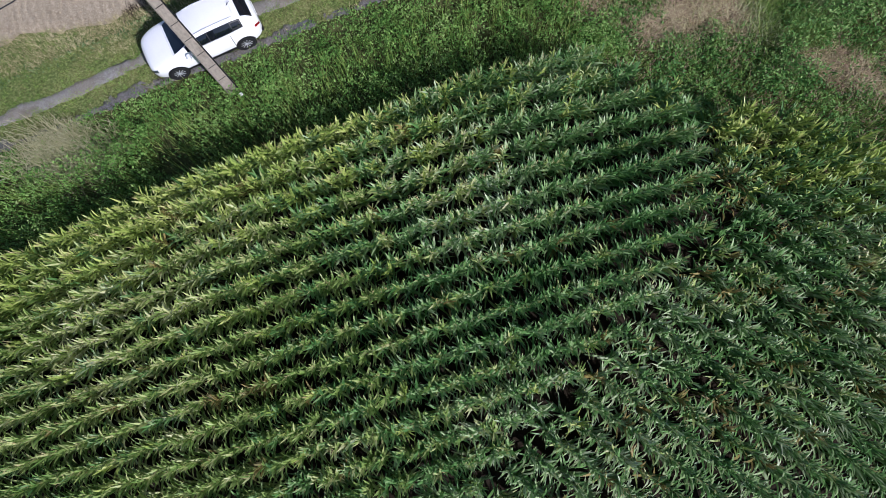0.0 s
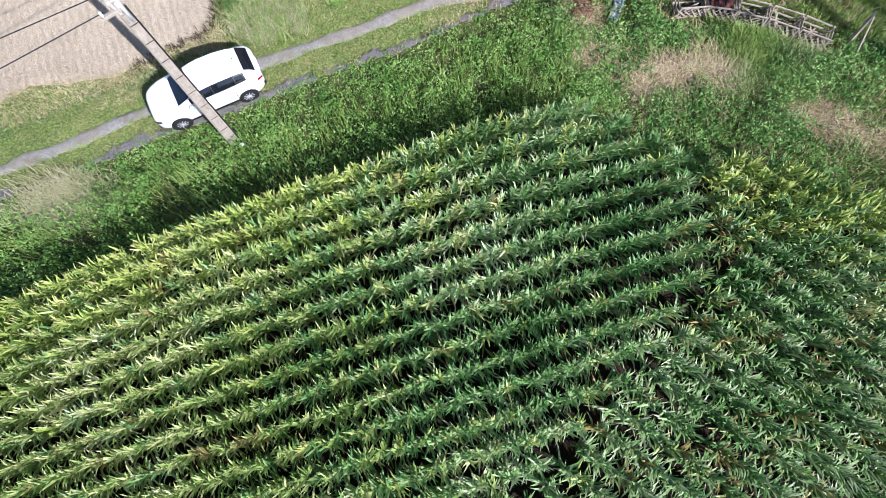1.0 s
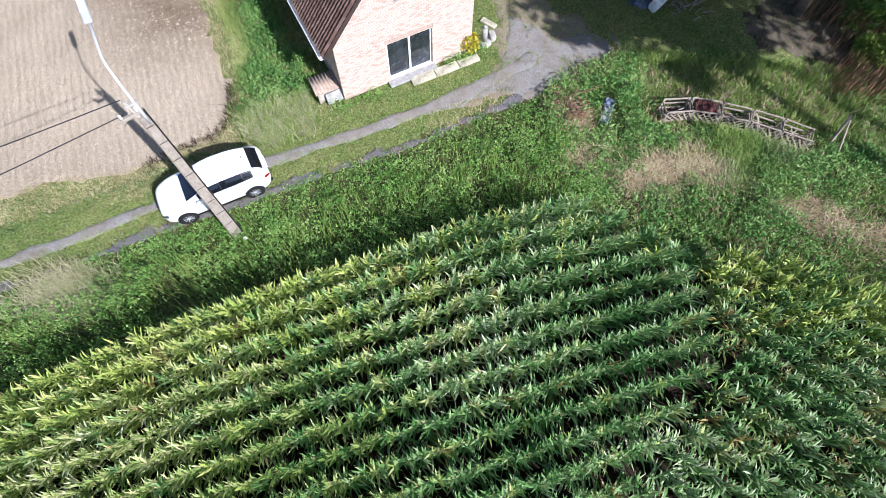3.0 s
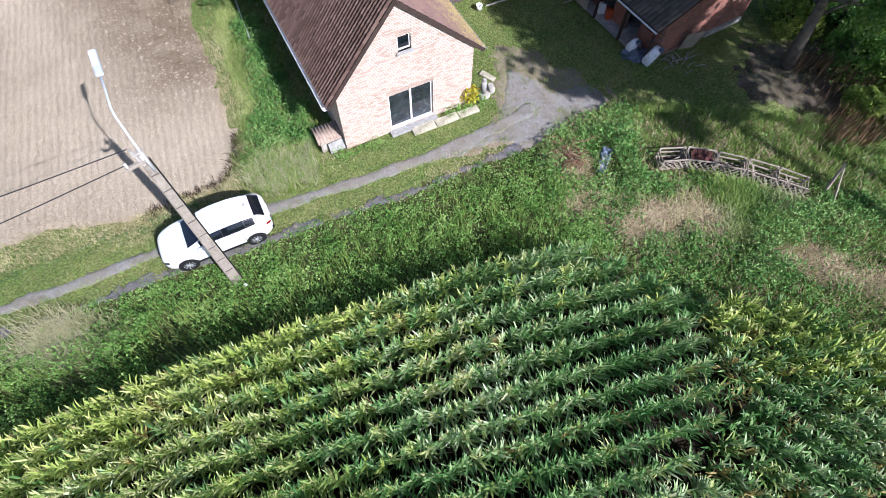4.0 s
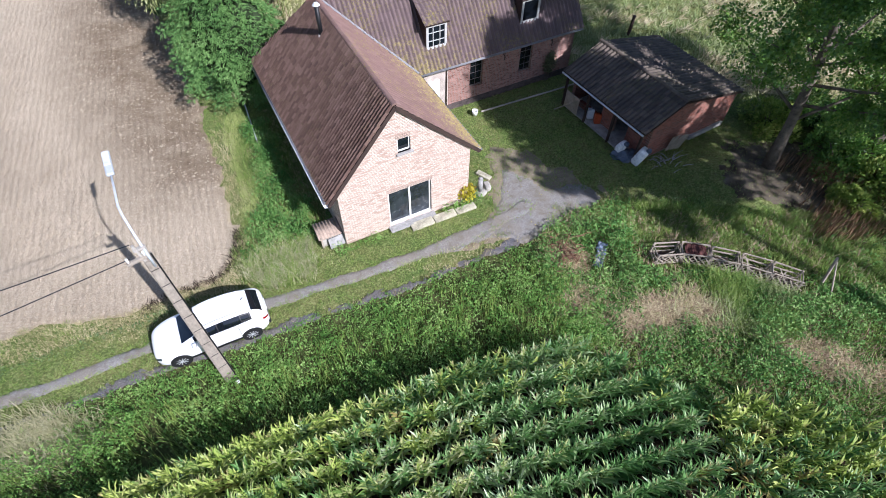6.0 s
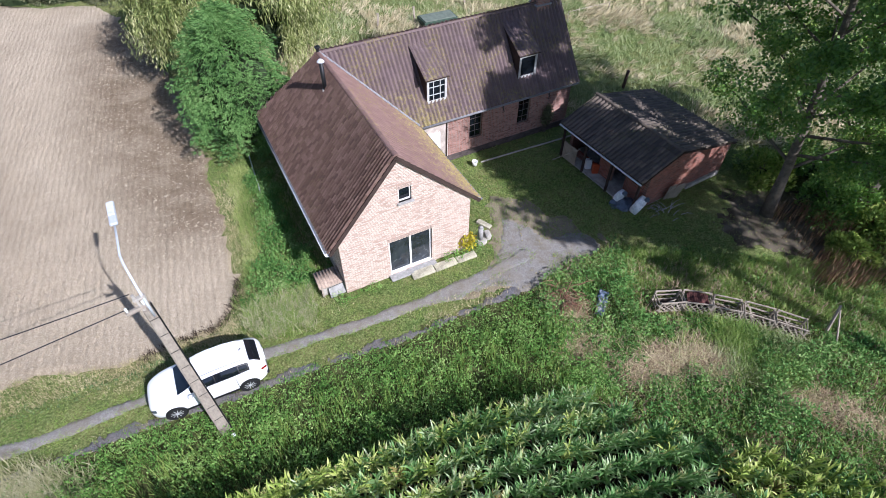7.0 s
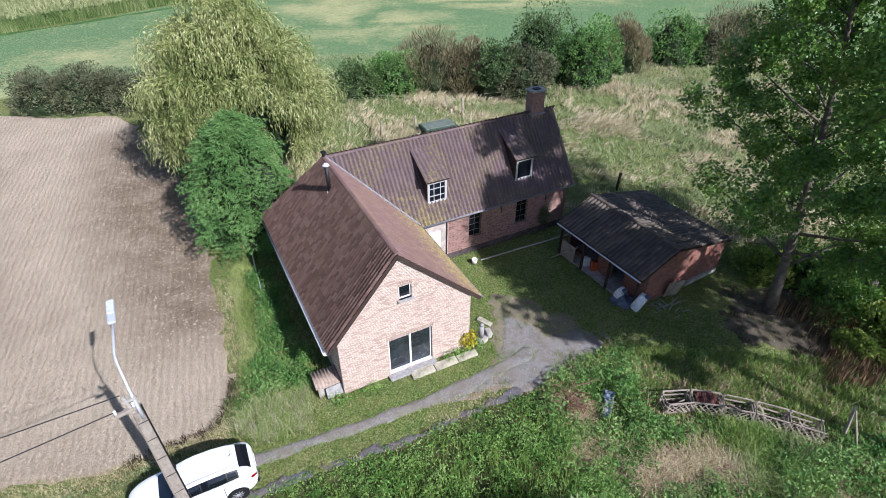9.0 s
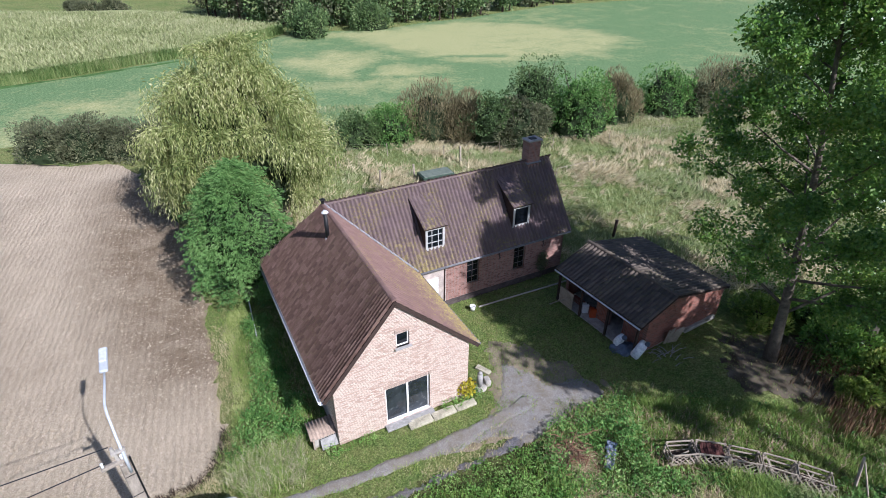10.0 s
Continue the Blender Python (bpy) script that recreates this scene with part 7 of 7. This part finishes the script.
def far_things():
    # hedgerow behind the meadow
    spec = [(-7.2, 48.2, 2.4, 2.2, 2.6, M_HEDGE), (-4.2, 49.0, 2.6, 2.2, 3.4, M_BRAMBLE), (-0.6, 50.2, 3.6, 2.6, 4.7, M_RUSSET), (2.6, 49.6, 2.4, 2.2, 4.2, M_RUSSET), (5.0, 48.4, 2.6, 2.4, 5.1, M_HEDGE), (7.6, 48.0, 2.6, 2.4, 4.4, M_DARKBUSH),
            (9.6, 52.6, 3.0, 2.8, 7.4, M_HEDGE), (13.6, 51.4, 3.2, 3.0, 6.6, M_BRAMBLE), (18.4, 55.4, 2.4, 2.4, 5.0, M_RUSSET), (24.2, 57.6, 2.9, 2.6, 5.6, M_BRAMBLE), (27.2, 57.4, 1.8, 1.8, 3.2, M_DARKBUSH), (31.0, 59.0, 3.8, 2.8, 5.8, M_RUSSET), (38, 62, 4.0, 3.0, 6.0, M_HEDGE)]
    for i, (x, y, sx, sy, sz, mat) in enumerate(spec):
        bush("hedge_bush", x, y, sx * 1.1, sy, sz * 1.12, 9000, mat, "russet shrub in the hedgerow" if mat is M_RUSSET else "dark green shrub in the hedgerow", 0.2, "hedgerow", i)
    for i, (x, y) in enumerate(((-33.6, 45.8), (-30.6, 46.2), (-27.6, 46.6), (-25.2, 46.8), (-22.2, 46.4))):
        bush("thorn_bush", x, y - 1.2, 2.9, 2.2, 3.6 + 0.5 * math.sin(2.1 * i), 8500, M_DARKBUSH, "dark dense thorn bush at the field corner", 0.18, "thorn thicket", 20 + i)
    # far wood
    r = np.random.default_rng(77)
    front = [(-50, 119), (-28, 106), (-13.5, 111), (2.8, 117), (28, 141), (60, 160)]
    for i in range(66):
        f = (i // 2 + r.uniform(0, 1)) / 33 * (len(front) - 1)
        j = min(int(f), len(front) - 2)
        x = front[j][0] + (front[j + 1][0] - front[j][0]) * (f - j)
        y = front[j][1] + (front[j + 1][1] - front[j][1]) * (f - j) + 3.5 + 6 * (i % 2)
        t = thing("wood_tree", pose(x, y, 0, 0, 0, r.uniform(0, 360)), "dark tree at the edge of the far wood", "tree", "far wood")
        part("trunk", tube(bmesh.new(), [(0, 0, -0.2), (0, 0, 5)], [0.22, 0.12], 7), M_DARKWOOD, t)
        lobes = unit(9) * np.array([2.0, 1.8, 3.6]) + np.array([0, 0, 5.2])
        c = lobes[rng.integers(0, 9, 950)] + unit(950) * rng.uniform(1.2, 2.1, (950, 1))
        leaves("crown", c, 0.6, 0.38, M_HEDGE if i % 3 else M_DARKBUSH, t, up=0.3)
    for i, (x, y, s) in enumerate(((-22.5, 101, 4.3), (-12.5, 108.5, 4.0), (-76, 128, 3.0), (-70, 127, 3.2), (-80, 130, 2.6))):
        bush("field_bush", x, y, s, s * 0.8, s * 1.35 if i < 2 else s * 0.8, 4500, M_HEDGE if i < 2 else M_DARKBUSH, "round grey-green bush by the far wood", 0.36, "far bushes", 40 + i)
    # undergrowth below the poplars
    for i, (x, y, sx, sz) in enumerate(((19.2, 19.6, 1.7, 1.7), (21.0, 17.4, 1.8, 2.0), (19.4, 22.6, 1.8, 1.9), (17.0, 22.4, 1.3, 1.5), (22.5, 20.5, 2.2, 2.6), (18.5, 16.6, 1.0, 0.9))):
        bush("undergrowth_bush", x, y, sx, sx, sz, 4200, M_SAPLING if i % 2 else M_POPLAR, "tangled shrub below the poplars", 0.19, "undergrowth", 50 + i, heart=False)


def far_fields():
    meadow = [(-120, 30), (-54, 66.5), (-36.5, 84), (-28, 102), (-10, 109), (28, 142), (150, 200), (200, 120), (60, 64), (20, 56), (-8, 52.5), (-21, 50.5), (-40, 47), (-110, 46)]
    dry = [[(-17.7, 102.6), (6.2, 116.6), (29.0, 107.6), (33.8, 100.4), (24.6, 85.8), (10.1, 80.1), (3.6, 81.0), (-4.8, 86.2), (-10.8, 93.8)],
           [(-23.2, 82.1), (-15.5, 88.0), (-10.7, 88.5), (-6.8, 84.2), (-9.3, 80.8), (-10.0, 77.4), (-10.0, 71.9), (-13.0, 72.4), (-18.5, 77.3)],
           [(-9.3, 75.5), (-7.0, 80.9), (-2.9, 79.5), (0.7, 75.0), (-1.2, 71.7), (-5.4, 69.4), (-8.7, 70.2)],
           [(-43.2, 57.3), (-41.8, 61.0), (-36.1, 65.0), (-32.2, 61.5), (-30.6, 57.4), (-38.0, 55.4), (-41.8, 56.0)],
           [(-15.2, 68.5), (-9.7, 69.6), (-3.9, 68.6), (-9.4, 67.0), (-14.8, 66.4)],
           [(-60, 48), (-38, 50.5), (-29, 49.5), (-30, 47.5), (-60, 46)]]
    wheelings = [[(10, 86), (0.7, 85.0), (-2.9, 82.5), (-6.2, 81.7), (-8.8, 79.5), (-9.8, 76.6), (-10.0, 71.5)], [(9, 75), (0.6, 73.6), (-3.1, 73.5), (-6.1, 72.5), (-8.5, 72.1), (-11.0, 75.5)],
                 [(8, 77), (0.7, 81.3), (-5.3, 85.0), (-10.4, 90.4), (-15.8, 93.9), (-21.6, 91.7)]]

    def dryness(x, y):
        d = np.min([to_area(x, y, q) for q in dry], 0) + 0.7 * wobble(x, y, 0.5, 52) + 0.4 * wobble(x, y, 1.4, 53)
        w = np.min([to_line(x, y, q) for q in wheelings], 0)
        return (0.12 + 0.84 * np.clip(0.5 - d / 7, 0, 1)) * np.clip(0.1 + w / 1.6, 0, 1) + 0.13 * wobble(x, y, 0.12, 54)
    k = Nodes("far_pasture", 0.95, 0, 0.1)
    co = k.coords()
    mid, fine, speck = k.noise(co, 0.22, 5, 0.65, 0.36, 0.64), k.noise(co, 1.3, 6, 0.75, 0.32, 0.68), k.noise(k.coords("Object", (1, 2.2, 1)), 3.5, 5, 0.8, 0.32, 0.68)
    green = k.ramp(speck, [(0, srgb("3e573a")), (0.5, srgb("5f7a50")), (1, srgb("8c9e74"))])
    stalk = k.ramp(speck, [(0, srgb("788052")), (0.5, srgb("9a9c6c")), (1, srgb("bcb68e"))])
    f = k.math("ADD", k.attribute("dry"), k.math("MULTIPLY", k.math("SUBTRACT", k.math("ADD", k.math("MULTIPLY", mid, 0.45), k.math("MULTIPLY", fine, 0.55)), 0.5), 1.0))
    mr = k.n("MapRange", From_Min=0.1, From_Max=0.9)
    k.link(f, mr.inputs[0])
    mat = k.done(k.mix(mr.outputs[0], green, stalk))
    patch("pasture", lambda x, y: to_area(x, y, meadow) + 0.6 * wobble(x, y, 0.2, 51), -120, 200, 28, 205, 1.25, 0.03, mat, "green pasture with bleached dry patches", "pasture", zones={"dry": dryness})
    strip = [(-70, 53), (-56.0, 64.8), (-53.4, 66.8), (-48.8, 70.6), (-44.0, 75.4), (-38.6, 80.4), (-34.5, 84.9), (-29, 98)]
    patch("field_margin", lambda x, y: to_line(x, y, strip) - 0.55 + 0.2 * wobble(x, y, 0.9, 57), -72, -27, 51, 100, 0.9, 0.06, M_DARKGRASS, "dark green margin beside the far maize", "grass")
    # far maize, a block of rows
    crop = [(-53, 69), (-36.5, 86.5), (-28.5, 104), (-45, 113), (-62, 124), (-100, 116), (-140, 80), (-120, 34)]
    x, y = scatter(36000, -110, -28, 40, 118, lambda x, y: (to_area(x, y, crop) < 0) * np.where(np.sin((x * 0.75 - y * 0.66) * 4.2) > -0.3, 1.0, 0.25))
    blades("far_maize", x, y, 0.5, 0.17, M_FARCORN, "far block of ripening maize", "maize", 4, 0.28, z=1.3, bend=1.3, short=True)
    x, y = scatter(160000, -90, -28, 44, 108, lambda x, y: (np.abs(to_area(x, y, crop) - 0.1) < 0.6) * 1.0)
    blades("far_maize_edge", x, y, 1.45, 0.05, M_FAREDGE, "edge of the far maize block", "maize", 4, 0.15, bend=0.7)
    base = Nodes("maize_floor", 0.95, 0, 0.1)
    co = base.coords()
    fl = base.done(base.ramp(base.noise(co, 1.5, 5, 0.7, 0.3, 0.7), [(0, srgb("727a4c")), (1, srgb("a0a274"))]))
    patch("maize_floor", lambda x, y: to_area(x, y, crop) + 0.7, -142, -27, 32, 126, 1.5, 1.25, fl, "dense lower leaves of the far maize", "maize")


# Soil sheet darkened in colour so the gaps between rows look shaded.
patch("maize_soil", lambda x, y: to_area(x, y, CORN) + 0.25, -36, 26, -16, 9.5, 0.6, 0.015, M_MAIZESOIL, "soil under the maize, coloured as dark as the shade between rows", "soil", 0.01)
maize()
undergrowth()
wall_climber()
far_fields()
far_things()
willow()
conifer()
poplar(16.1, 19.37, 19.0, (-3.2, 0.5), 11, 112000, 0.32, 0.13, 0.13)
poplar(20.8, 19.8, 16.5, (-0.6, 0.5), 12, 62000, 0.32, 0.08, 0.13)
poplar(20.6, 8.0, 22.5, (0.0, 0.0), 16, 17500, 0.21, 0.44, 0.34)
poplar(24.2, 6.7, 17.0, (0.0, 0.0), 13, 5600, 0.2, 0.7, 0.3)
poplar(27.5, 8.0, 16.0, (0.0, 0.0), 15, 2200, 0.25, 0.5, 0.26)
